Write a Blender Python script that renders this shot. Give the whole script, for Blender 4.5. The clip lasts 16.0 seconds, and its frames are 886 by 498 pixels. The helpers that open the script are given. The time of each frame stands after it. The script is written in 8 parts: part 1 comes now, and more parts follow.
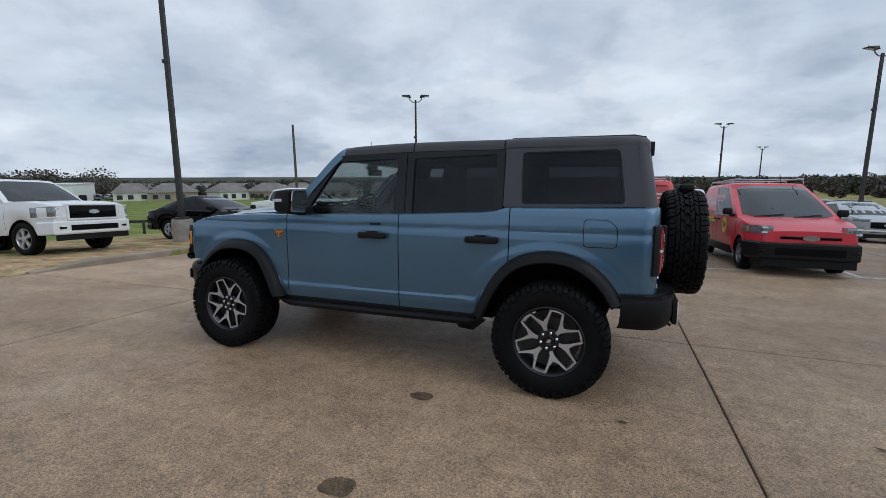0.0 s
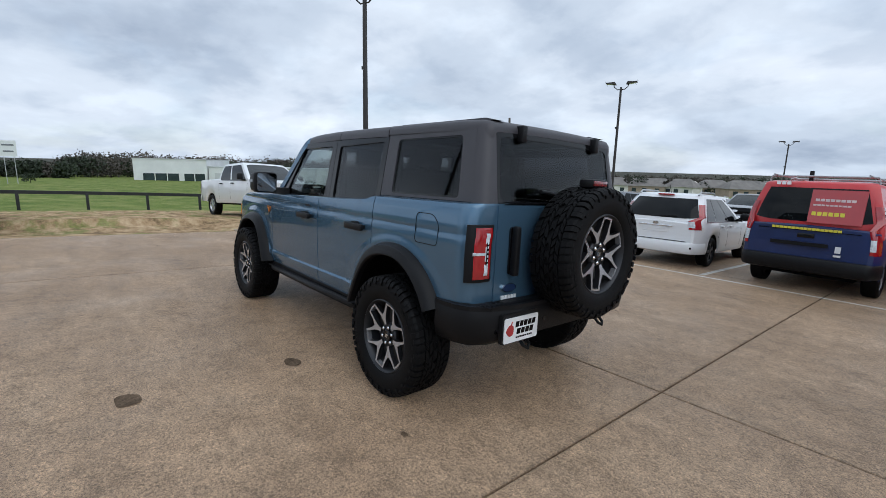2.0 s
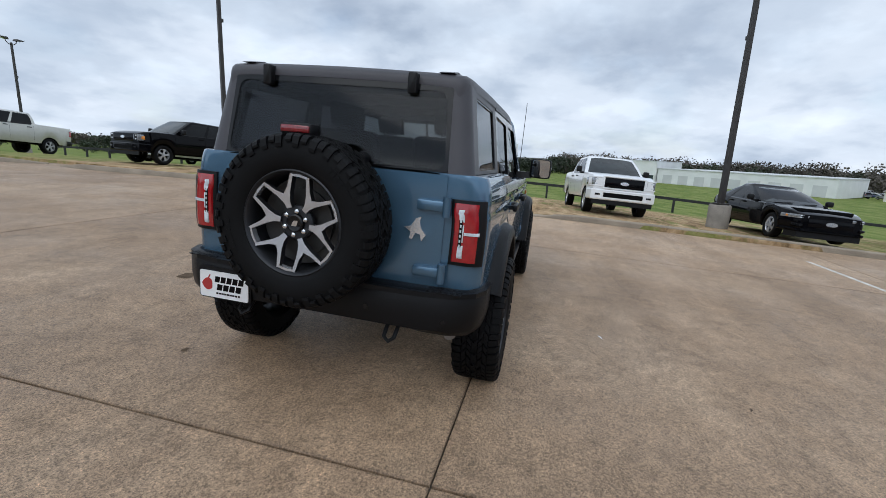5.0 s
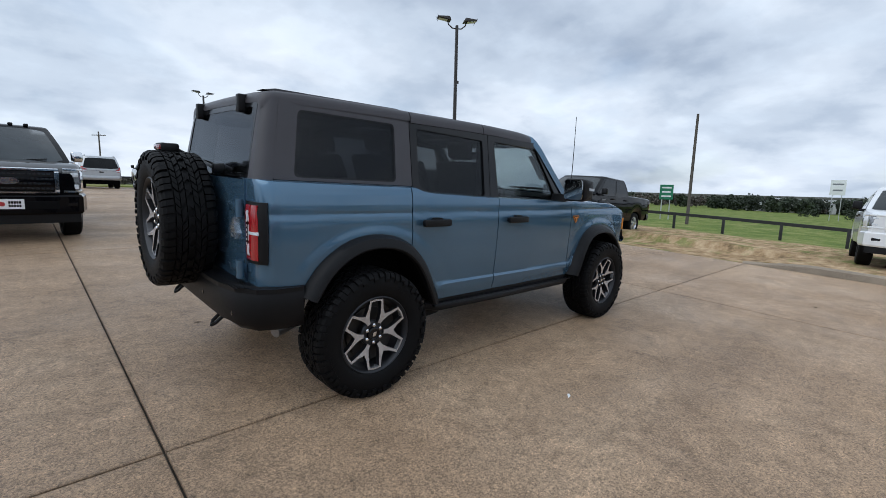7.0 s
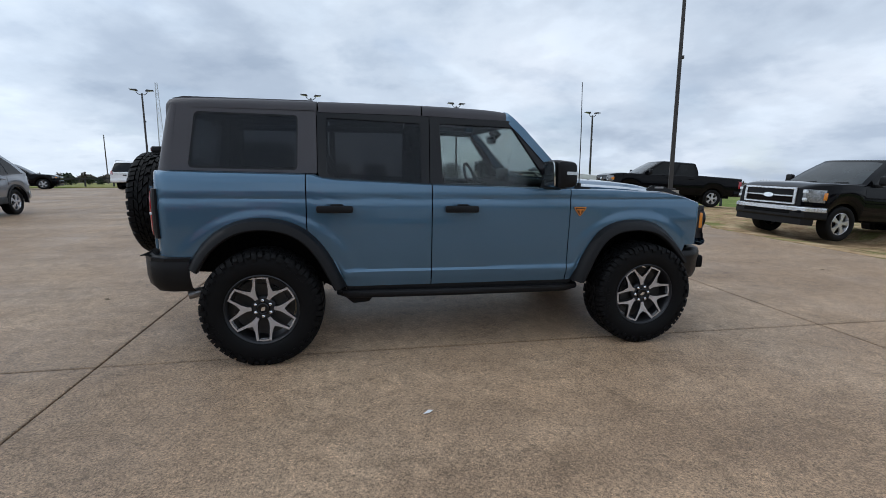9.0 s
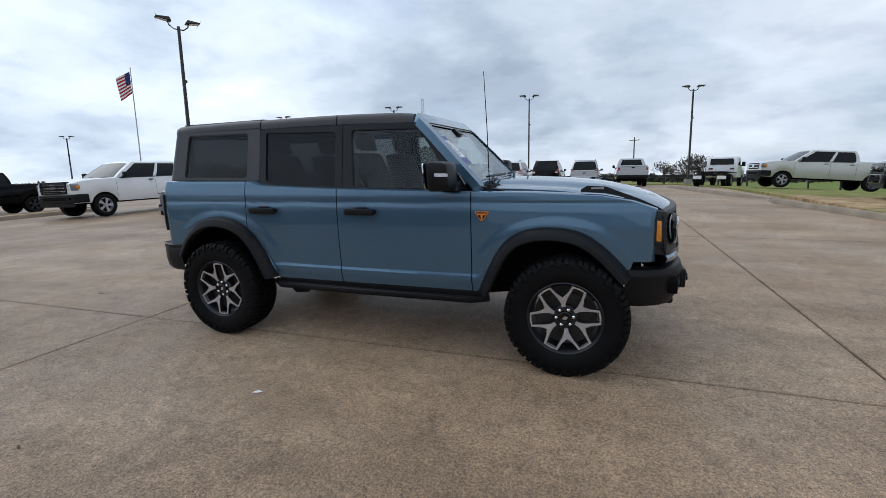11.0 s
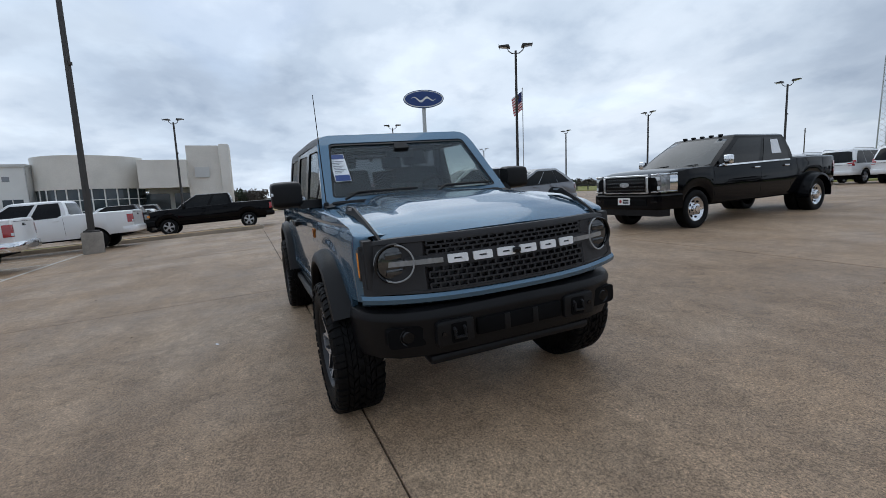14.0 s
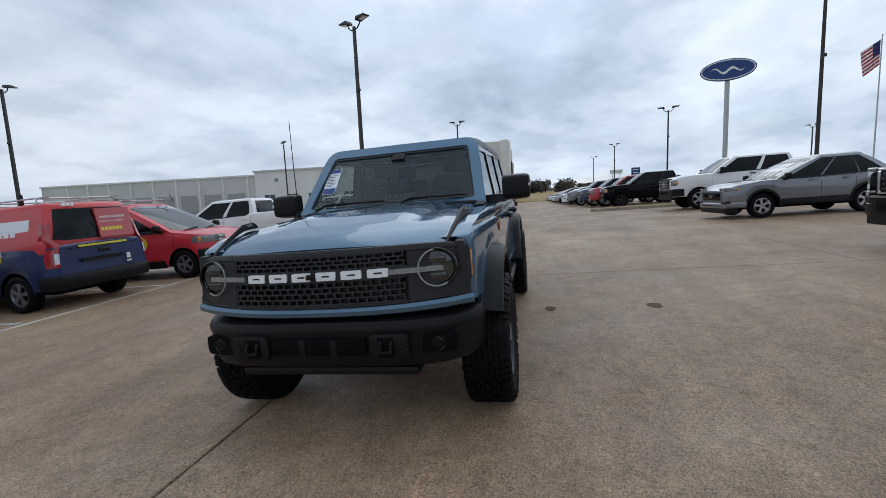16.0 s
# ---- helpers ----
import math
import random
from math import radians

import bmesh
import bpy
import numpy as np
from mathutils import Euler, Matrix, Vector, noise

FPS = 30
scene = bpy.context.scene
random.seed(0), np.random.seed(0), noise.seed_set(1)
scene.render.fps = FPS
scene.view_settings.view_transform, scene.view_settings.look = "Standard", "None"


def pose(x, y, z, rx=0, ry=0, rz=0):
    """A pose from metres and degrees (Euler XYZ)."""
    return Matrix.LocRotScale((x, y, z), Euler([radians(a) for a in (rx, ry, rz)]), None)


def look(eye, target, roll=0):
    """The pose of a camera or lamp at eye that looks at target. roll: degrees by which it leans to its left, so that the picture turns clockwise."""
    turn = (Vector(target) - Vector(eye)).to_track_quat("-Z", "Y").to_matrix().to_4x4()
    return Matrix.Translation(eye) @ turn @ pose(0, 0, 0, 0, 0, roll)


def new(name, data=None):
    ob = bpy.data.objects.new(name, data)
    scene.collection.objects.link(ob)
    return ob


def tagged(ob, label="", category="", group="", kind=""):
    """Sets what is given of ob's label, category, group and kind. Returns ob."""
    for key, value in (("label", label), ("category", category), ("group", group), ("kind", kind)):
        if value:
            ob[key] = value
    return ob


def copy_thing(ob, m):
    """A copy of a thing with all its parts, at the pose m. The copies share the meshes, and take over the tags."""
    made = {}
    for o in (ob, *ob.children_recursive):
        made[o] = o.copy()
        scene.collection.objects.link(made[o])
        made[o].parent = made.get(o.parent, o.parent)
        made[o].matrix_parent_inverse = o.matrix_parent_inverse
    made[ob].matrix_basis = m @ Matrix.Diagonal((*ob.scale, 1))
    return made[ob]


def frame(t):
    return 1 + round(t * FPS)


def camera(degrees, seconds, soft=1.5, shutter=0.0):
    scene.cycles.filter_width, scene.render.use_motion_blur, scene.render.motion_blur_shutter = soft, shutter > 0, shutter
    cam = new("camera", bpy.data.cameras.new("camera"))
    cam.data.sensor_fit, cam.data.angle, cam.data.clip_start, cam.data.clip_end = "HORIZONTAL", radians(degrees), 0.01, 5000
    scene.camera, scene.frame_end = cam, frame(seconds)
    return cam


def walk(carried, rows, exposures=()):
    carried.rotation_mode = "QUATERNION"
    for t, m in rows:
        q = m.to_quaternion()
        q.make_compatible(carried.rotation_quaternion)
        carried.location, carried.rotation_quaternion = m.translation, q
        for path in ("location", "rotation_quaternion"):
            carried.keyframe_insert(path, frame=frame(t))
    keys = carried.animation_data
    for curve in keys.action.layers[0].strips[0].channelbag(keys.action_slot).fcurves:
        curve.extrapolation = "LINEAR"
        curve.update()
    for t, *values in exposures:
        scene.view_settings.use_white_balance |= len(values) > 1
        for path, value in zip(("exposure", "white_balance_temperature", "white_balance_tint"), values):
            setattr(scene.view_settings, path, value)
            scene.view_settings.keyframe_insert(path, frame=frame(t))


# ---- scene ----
# The lot is a tilted plane: things on it are laid out in its own axes, with x along the parked SUV.
UP = Vector((-0.0076, 0.0434, 1.0)).normalized()
LOT = UP.rotation_difference(Vector((0, 0, 1))).to_matrix().to_4x4()

cam = camera(89.3, 16.0, soft=0.5)
PATH = [
    (0, (-0.385, 4.06, 1.432), (0.317, 2.203, 1.194), 0.4),
    (0.5, (-0.988, 3.799, 1.456), (-0.076, 2.037, 1.207), 1.1),
    (1, (-1.529, 3.446, 1.459), (-0.408, 1.811, 1.194), 1.9),
    (1.5, (-2.04, 3.043, 1.468), (-0.738, 1.551, 1.189), 2.5),
    (2, (-2.455, 2.573, 1.472), (-0.958, 1.28, 1.174), 3.0),
    (2.5, (-2.795, 2.016, 1.464), (-1.128, 0.941, 1.21), 3.7),
    (3, (-3.003, 1.401, 1.458), (-1.183, 0.61, 1.213), 4.0),
    (3.5, (-3.094, 0.775, 1.46), (-1.173, 0.307, 1.159), 4.1),
    (3.7, (-3.09, 0.525, 1.454), (-1.148, 0.163, 1.139), 4.3),
    (5.8, (-2.514, -2.053, 1.449), (-0.75, -1.176, 1.104), 4.5),
    (6, (-2.398, -2.261, 1.439), (-0.679, -1.283, 1.143), 4.3),
    (6.5, (-2.044, -2.75, 1.458), (-0.513, -1.504, 1.136), 4.2),
    (7, (-1.582, -3.184, 1.444), (-0.226, -1.752, 1.115), 3.4),
    (7.5, (-1.082, -3.523, 1.432), (0.072, -1.926, 1.091), 2.7),
    (8, (-0.516, -3.784, 1.439), (0.362, -2.024, 1.08), 2.1),
    (8.5, (0.061, -3.986, 1.441), (0.698, -2.126, 1.073), 1.6),
    (9, (0.67, -4.107, 1.441), (1.038, -2.178, 1.063), 1.0),
    (9.2, (0.928, -4.159, 1.451), (1.19, -2.212, 1.072), 0.7),
    (11.3, (3.491, -3.742, 1.465), (2.696, -1.946, 1.088), -1.9),
    (11.5, (3.71, -3.606, 1.435), (2.828, -1.85, 1.065), -2.1),
    (12, (4.214, -3.225, 1.428), (3.146, -1.573, 1.063), -2.5),
    (12.5, (4.709, -2.845, 1.418), (3.469, -1.316, 1.064), -2.9),
    (13, (5.126, -2.387, 1.416), (3.716, -1.011, 1.075), -3.2),
    (13.5, (5.488, -1.889, 1.412), (3.856, -0.779, 1.089), -3.7),
    (14, (5.747, -1.29, 1.4), (3.927, -0.52, 1.094), -4.5),
    (14.5, (5.913, -0.698, 1.38), (4.001, -0.189, 1.09), -4.8),
    (15, (5.963, -0.07, 1.373), (3.988, 0.094, 1.099), -5.1),
    (15.5, (5.946, 0.562, 1.369), (3.966, 0.44, 1.112), -5.2),
    (16, (5.802, 1.175, 1.371), (3.863, 0.749, 1.124), -5.1),
]
walk(cam, [(t, LOT @ look(eye, target, roll)) for t, eye, target, roll in PATH], exposures=[(t, stops, 6280, 10) for t, stops in ((0, 0.15), (1.2, 0.33), (2.5, 0.42), (6, 0.42), (8, 0.40), (9, 0.36), (11.3, 0.33), (12.0, 0.28), (12.5, 0.18), (13, 0.13), (14.5, 0.15), (16, 0.16))])

# ---- sky and sun ----
world = bpy.data.worlds.new("overcast_sky")
world.use_nodes = True
scene.world = world
wn, wl = world.node_tree.nodes, world.node_tree.links
wn.clear()


def wnode(kind, **inputs):
    n = wn.new(kind)
    for k, v in inputs.items():
        n.inputs[k.replace("_", " ")].default_value = v
    return n


SUN_EL, SUN_AZ = radians(50), radians(172)
w_out, w_bg = wn.new("ShaderNodeOutputWorld"), wn.new("ShaderNodeBackground")
w_sky = wn.new("ShaderNodeTexSky")
w_sky.sky_type, w_sky.sun_disc = "NISHITA", False
w_sky.sun_elevation, w_sky.sun_rotation = SUN_EL, radians(90) - SUN_AZ
w_tc = wn.new("ShaderNodeTexCoord")
w_sep = wn.new("ShaderNodeSeparateXYZ")
wl.new(w_tc.outputs["Generated"], w_sep.inputs[0])
w_den = wn.new("ShaderNodeMath")
w_den.operation = "MAXIMUM"
w_den.inputs[1].default_value = 0.0
wl.new(w_sep.outputs["Z"], w_den.inputs[0])
w_add = wn.new("ShaderNodeMath")
w_add.inputs[1].default_value = 0.30
wl.new(w_den.outputs[0], w_add.inputs[0])
w_px, w_py = wn.new("ShaderNodeMath"), wn.new("ShaderNodeMath")
for n, axis in ((w_px, "X"), (w_py, "Y")):
    n.operation = "DIVIDE"
    wl.new(w_sep.outputs[axis], n.inputs[0])
    wl.new(w_add.outputs[0], n.inputs[1])
w_flat = wn.new("ShaderNodeCombineXYZ")
wl.new(w_px.outputs[0], w_flat.inputs[0])
wl.new(w_py.outputs[0], w_flat.inputs[1])


def wnoise(scale, detail, rough, distort, offset):
    m = wn.new("ShaderNodeMapping")
    m.inputs["Location"].default_value = offset
    wl.new(w_flat.outputs[0], m.inputs[0])
    n = wn.new("ShaderNodeTexNoise")
    n.inputs["Scale"].default_value, n.inputs["Detail"].default_value = scale, detail
    n.inputs["Roughness"].default_value, n.inputs["Distortion"].default_value = rough, distort
    wl.new(m.outputs[0], n.inputs["Vector"])
    return n.outputs["Fac"]


def wramp(fac, stops):
    r = wn.new("ShaderNodeValToRGB")
    r.color_ramp.interpolation = "EASE"
    e = r.color_ramp.elements
    while len(e) < len(stops):
        e.new(0.5)
    for el, (p, c) in zip(e, stops):
        el.position, el.color = p, (*c, 1)
    wl.new(fac, r.inputs[0])
    return r.outputs[0]


def wmix(kind, fac, a, b):
    m = wn.new("ShaderNodeMixRGB")
    m.blend_type = kind
    for sock, v in zip(m.inputs, (fac, a, b)):
        if isinstance(v, (int, float)):
            sock.default_value = v
        elif isinstance(v, tuple):
            sock.default_value = (*v, 1)
        else:
            wl.new(v, sock)
    return m.outputs[0]


# broad grey decks of cloud with a finer, brighter layer between them
deck = wramp(wnoise(0.95, 7, 0.52, 0.1, (3.1, 1.7, 0)), [(0.34, (0.375, 0.44, 0.53)), (0.45, (0.50, 0.57, 0.655)), (0.55, (0.605, 0.67, 0.745)), (0.68, (0.69, 0.745, 0.81))])
wisps = wramp(wnoise(2.6, 7, 0.54, 0.15, (7.3, 2.2, 0)), [(0.34, (0.78, 0.805, 0.84)), (0.50, (0.98, 0.98, 0.98)), (0.64, (1.10, 1.10, 1.09))])
cloud = wmix("MULTIPLY", 0.85, deck, wisps)
# the veiled sun brightens its own side of the sky
w_dot = wn.new("ShaderNodeVectorMath")
w_dot.operation = "DOT_PRODUCT"
w_dot.inputs[1].default_value = (math.cos(SUN_EL) * math.cos(SUN_AZ), math.cos(SUN_EL) * math.sin(SUN_AZ), math.sin(SUN_EL))
wl.new(w_tc.outputs["Generated"], w_dot.inputs[0])
glow = wramp(w_dot.outputs["Value"], [(0.0, (0.93, 0.93, 0.94)), (0.35, (1.0, 1.0, 1.0)), (0.75, (1.15, 1.16, 1.17)), (1.0, (1.30, 1.30, 1.29))])
cloud = wmix("MULTIPLY", 1.0, cloud, glow)
blue = wmix("MULTIPLY", 1.0, w_sky.outputs[0], (0.11, 0.11, 0.11))
low = wramp(w_sep.outputs["Z"], [(0.0, (1, 1, 1)), (0.10, (0.55, 0.55, 0.55)), (0.35, (0, 0, 0))])
cover = wramp(wnoise(1.3, 5, 0.5, 0.2, (0.4, 5.5, 0)), [(0.34, (0.78, 0.78, 0.78)), (0.48, (1, 1, 1))])
sky_all = wmix("MIX", cover, blue, cloud)
wl.new(sky_all, w_bg.inputs[0])
w_bg.inputs[1].default_value = 1.0
wl.new(w_bg.outputs[0], w_out.inputs[0])

sun = new("sun", bpy.data.lights.new("sun", "SUN"))
sun.data.energy, sun.data.angle, sun.data.color = 0.5, radians(60), (1.0, 0.97, 0.92)
sun.matrix_world = look((0, 0, 0), (-math.cos(SUN_EL) * math.cos(SUN_AZ), -math.cos(SUN_EL) * math.sin(SUN_AZ), -math.sin(SUN_EL)))

# ---- materials ----
def material(name, base, rough=0.5, metal=0.0, vary=0.0, scale=6.0, fine=0.0, fine_scale=120.0, bump=0.0, bump_scale=150.0, coat=0.0, spec=0.5, transmission=0.0, emit=None, island=0.0, alt=None, rough_vary=0.0, fleck=0.0):
    """Principled surface whose colour varies at a broad and a fine scale in object space."""
    m = bpy.data.materials.new(name)
    m.use_nodes = True
    nodes, links = m.node_tree.nodes, m.node_tree.links
    p = nodes["Principled BSDF"]
    p.inputs["Base Color"].default_value = (*base, 1)
    p.inputs["Roughness"].default_value, p.inputs["Metallic"].default_value = rough, metal
    p.inputs["Coat Weight"].default_value, p.inputs["Coat Roughness"].default_value = coat, 0.03
    p.inputs["Specular IOR Level"].default_value, p.inputs["Transmission Weight"].default_value = spec, transmission
    if emit:
        p.inputs["Emission Color"].default_value, p.inputs["Emission Strength"].default_value = (*emit[0], 1), emit[1]
    tc = nodes.new("ShaderNodeTexCoord")
    col = None

    def noise_tex(sc, detail=5, rough_=0.55):
        n = nodes.new("ShaderNodeTexNoise")
        n.inputs["Scale"].default_value, n.inputs["Detail"].default_value, n.inputs["Roughness"].default_value = sc, detail, rough_
        links.new(tc.outputs["Object"], n.inputs["Vector"])
        return n.outputs["Fac"]

    def ramp(fac, a, b, lo=0.3, hi=0.7):
        r = nodes.new("ShaderNodeValToRGB")
        r.color_ramp.elements[0].position, r.color_ramp.elements[1].position = lo, hi
        r.color_ramp.elements[0].color, r.color_ramp.elements[1].color = (*a, 1), (*b, 1)
        links.new(fac, r.inputs[0])
        return r.outputs[0]

    def mult(a, b):
        x = nodes.new("ShaderNodeMixRGB")
        x.blend_type, x.inputs[0].default_value = "MULTIPLY", 1.0
        for s, v in ((x.inputs[1], a), (x.inputs[2], b)):
            if isinstance(v, tuple):
                s.default_value = (*v, 1)
            else:
                links.new(v, s)
        return x.outputs[0]

    if vary:
        dark = tuple(c * (1 - vary) for c in base)
        lite = tuple(min(1, c * (1 + vary)) for c in (alt or base))
        col = ramp(noise_tex(scale), dark, lite)
    if fine:
        col = mult(col or base, ramp(noise_tex(fine_scale, 3), (1 - fine,) * 3, (1 + fine * 0.6,) * 3))
    if island:
        g = nodes.new("ShaderNodeNewGeometry")
        col = mult(col or base, ramp(g.outputs["Random Per Island"], (1 - island,) * 3, (1 + island,) * 3, 0, 1))
    if fleck:
        v = nodes.new("ShaderNodeTexVoronoi")
        v.inputs["Scale"].default_value = 900
        links.new(tc.outputs["Object"], v.inputs["Vector"])
        col = mult(col or base, ramp(v.outputs["Color"], (1 - fleck,) * 3, (1 + fleck,) * 3, 0.2, 0.8))
    if col:
        links.new(col, p.inputs["Base Color"])
    if rough_vary:
        r = ramp(noise_tex(scale * 2.3), (max(0, rough - rough_vary),) * 3, (min(1, rough + rough_vary),) * 3)
        links.new(r, p.inputs["Roughness"])
    if bump:
        b = nodes.new("ShaderNodeBump")
        b.inputs["Strength"].default_value, b.inputs["Distance"].default_value = bump, 0.004
        links.new(noise_tex(bump_scale, 4), b.inputs["Height"])
        links.new(b.outputs[0], p.inputs["Normal"])
    return m


def glass_mat(name, tint, gloss=0.03):
    """Thin clear sheet: tint is what a pane of two faces lets through; gloss is its mirror share seen head-on, rising towards grazing views."""
    m = bpy.data.materials.new(name)
    m.use_nodes = True
    nodes, links = m.node_tree.nodes, m.node_tree.links
    nodes.remove(nodes["Principled BSDF"])
    clear, shine, mix = nodes.new("ShaderNodeBsdfTransparent"), nodes.new("ShaderNodeBsdfGlossy"), nodes.new("ShaderNodeMixShader")
    clear.inputs["Color"].default_value = (*(math.sqrt(c) for c in tint), 1)
    shine.inputs["Roughness"].default_value = 0.0
    shine.inputs["Color"].default_value = (0.94, 0.97, 1.0, 1)
    facing = nodes.new("ShaderNodeLayerWeight")
    power, share = nodes.new("ShaderNodeMath"), nodes.new("ShaderNodeMath")
    power.operation, share.operation = "POWER", "MULTIPLY_ADD"
    power.inputs[1].default_value, share.inputs[1].default_value, share.inputs[2].default_value = 4.0, 0.55, gloss
    links.new(facing.outputs["Facing"], power.inputs[0])
    links.new(power.outputs[0], share.inputs[0])
    links.new(share.outputs[0], mix.inputs[0])
    links.new(clear.outputs[0], mix.inputs[1])
    links.new(shine.outputs[0], mix.inputs[2])
    links.new(mix.outputs[0], nodes["Material Output"].inputs[0])
    return m


BLUE = material("blue_grey_paint", (0.082, 0.160, 0.242), 0.25, metal=0.50, vary=0.04, scale=2, coat=1.0, fleck=0.12, spec=0.2)
BLUE.node_tree.nodes["Principled BSDF"].inputs["Specular Tint"].default_value = (0.22, 0.32, 0.42, 1)
CHAR = material("charcoal_hardtop", (0.056, 0.053, 0.060), 0.42, spec=0.40, vary=0.08, scale=4, fine=0.15, fine_scale=700, bump=0.12, bump_scale=900)
CHARDK = material("charcoal_grille_plastic", (0.026, 0.025, 0.027), 0.45, spec=0.28, vary=0.1, scale=6, fine=0.15, fine_scale=600, bump=0.1, bump_scale=900)
BLACK = material("black_moulded_plastic", (0.007, 0.007, 0.008), 0.44, vary=0.15, scale=5, fine=0.15, fine_scale=500, bump=0.15, bump_scale=700, spec=0.22)
GLOSSBLK = material("gloss_black", (0.006, 0.006, 0.007), 0.14, coat=0.1, spec=0.28)
VOID = material("black_void", (0.004, 0.004, 0.0045), 0.8, spec=0.1, vary=0.2)
RUBBER = material("tyre_rubber", (0.0055, 0.0055, 0.006), 0.6, spec=0.13, vary=0.18, scale=9, fine=0.2, fine_scale=200, bump=0.2, bump_scale=250)
ALLOY = material("machined_alloy", (0.58, 0.59, 0.62), 0.25, metal=0.7, vary=0.06, scale=20)
ALLOYDK = material("dark_alloy", (0.035, 0.036, 0.040), 0.42, metal=0.6, vary=0.1, scale=15)
MIRROR = material("mirror_silver", (0.55, 0.56, 0.57), 0.02, metal=1.0)
CHROME = material("chrome", (0.75, 0.76, 0.78), 0.12, metal=1.0, vary=0.03)
CHROMEB = material("bright_trim", (0.70, 0.71, 0.73), 0.25, metal=0.75, vary=0.05)
STEEL = material("brushed_steel", (0.35, 0.35, 0.36), 0.4, metal=0.9, vary=0.15)
GLASS_DARK = glass_mat("privacy_glass", (0.13, 0.135, 0.145), 0.022)
GLASS = glass_mat("clear_tinted_glass", (0.66, 0.72, 0.71), 0.035)
GLASS_FRONT = glass_mat("lightly_tinted_glass", (0.46, 0.51, 0.50), 0.028)
CARGLASS = material("smoked_car_glass", (0.005, 0.006, 0.007), 0.02, vary=0.5, scale=1.5, spec=0.22)
CARGLASS_LT = material("windscreen_glass", (0.026, 0.031, 0.033), 0.03, vary=0.6, scale=1.2, spec=0.42)
LENS = material("clear_lamp_lens", (0.62, 0.66, 0.70), 0.08, vary=0.25, scale=30, coat=0.8)
LAMPGLASS = material("headlamp_glass", (0.26, 0.27, 0.28), 0.12, metal=0.4, vary=0.5, scale=22, coat=0.8)
LENSDK = material("lamp_bowl", (0.055, 0.058, 0.062), 0.15, metal=0.6, vary=0.5, scale=40, coat=0.8)
DRL = material("white_letter_paint", (0.78, 0.79, 0.80), 0.35, coat=0.3)
HALO = material("unlit_light_guide", (0.25, 0.255, 0.26), 0.15, vary=0.15, scale=40, coat=0.7)
STOPRED = material("unlit_brake_lens", (0.20, 0.010, 0.014), 0.15, vary=0.3, scale=60, coat=1.0)
RED = material("red_lamp", (0.34, 0.009, 0.013), 0.15, vary=0.15, scale=30, coat=1.0)
REDDK = material("dark_red_lamp", (0.10, 0.006, 0.008), 0.12, coat=1.0)
AMBER = material("amber_lamp", (0.65, 0.22, 0.02), 0.2, vary=0.15, scale=40, coat=0.8)
WHITE = material("white_paint", (0.76, 0.77, 0.78), 0.3, vary=0.03, scale=2, coat=0.8)
IVORY = material("silver_cream_paint", (0.56, 0.55, 0.51), 0.32, metal=0.3, vary=0.04, coat=0.8)
BLACKP = material("black_paint", (0.0030, 0.0030, 0.0040), 0.05, vary=0.2, scale=2, spec=0.14)
GREYP = material("grey_metallic_paint", (0.20, 0.21, 0.23), 0.32, metal=0.5, vary=0.05, coat=1.0)
SILVERP = material("silver_metallic_paint", (0.42, 0.43, 0.44), 0.32, metal=0.6, vary=0.05, coat=1.0)
NAVYP = material("dark_blue_paint", (0.012, 0.030, 0.085), 0.28, vary=0.1, coat=1.0)
REDP = material("red_paint", (0.42, 0.02, 0.025), 0.3, vary=0.06, coat=1.0)
PINKRED = material("sun_faded_red_wrap", (0.60, 0.032, 0.050), 0.38, vary=0.10, scale=1.5, coat=0.4)
VANBLUE = material("blue_vinyl_wrap", (0.008, 0.022, 0.095), 0.38, vary=0.25, scale=2, coat=0.3)
VANRED = material("red_vinyl_wrap", (0.52, 0.022, 0.026), 0.38, vary=0.12, scale=2, coat=0.4)
YELLOW = material("yellow_vinyl", (0.72, 0.62, 0.06), 0.45, vary=0.08)
PALE = material("faded_white_vinyl", (0.62, 0.50, 0.50), 0.5, vary=0.15, scale=8)
OVALBLUE = material("sign_blue", (0.010, 0.045, 0.20), 0.35, vary=0.08)
ORANGE = material("orange_badge", (0.75, 0.24, 0.03), 0.35, vary=0.1, scale=60)
CLOTH = material("dark_seat_cloth", (0.012, 0.012, 0.014), 0.85, spec=0.15, vary=0.2, fine=0.3, fine_scale=400)
PAPER = material("window_paper", (0.80, 0.82, 0.85), 0.5, vary=0.05, scale=20)
PLATE = material("plate_white", (0.80, 0.80, 0.80), 0.4, vary=0.05, scale=15)
POST = material("bronze_pole_paint", (0.030, 0.026, 0.024), 0.5, vary=0.25, scale=3)
WOODPOLE = material("weathered_pole_wood", (0.10, 0.085, 0.075), 0.9, vary=0.3, scale=3, bump=0.4, bump_scale=40)
GALV = material("galvanised_steel", (0.45, 0.46, 0.47), 0.45, metal=0.7, vary=0.15)
CURBMAT = material("kerb_concrete", (0.31, 0.255, 0.195), 0.9, vary=0.22, scale=1.6, fine=0.25, fine_scale=60, bump=0.5, bump_scale=60)
PLINTH = material("plinth_concrete", (0.26, 0.232, 0.20), 0.9, vary=0.22, scale=3, fine=0.2, fine_scale=60, bump=0.4, bump_scale=60)
DOORG = material("grey_roller_door", (0.34, 0.35, 0.36), 0.6, vary=0.08, scale=0.5)
STUCCO = material("pale_stucco", (0.70, 0.675, 0.63), 0.9, vary=0.08, scale=0.4, fine=0.06, fine_scale=8)
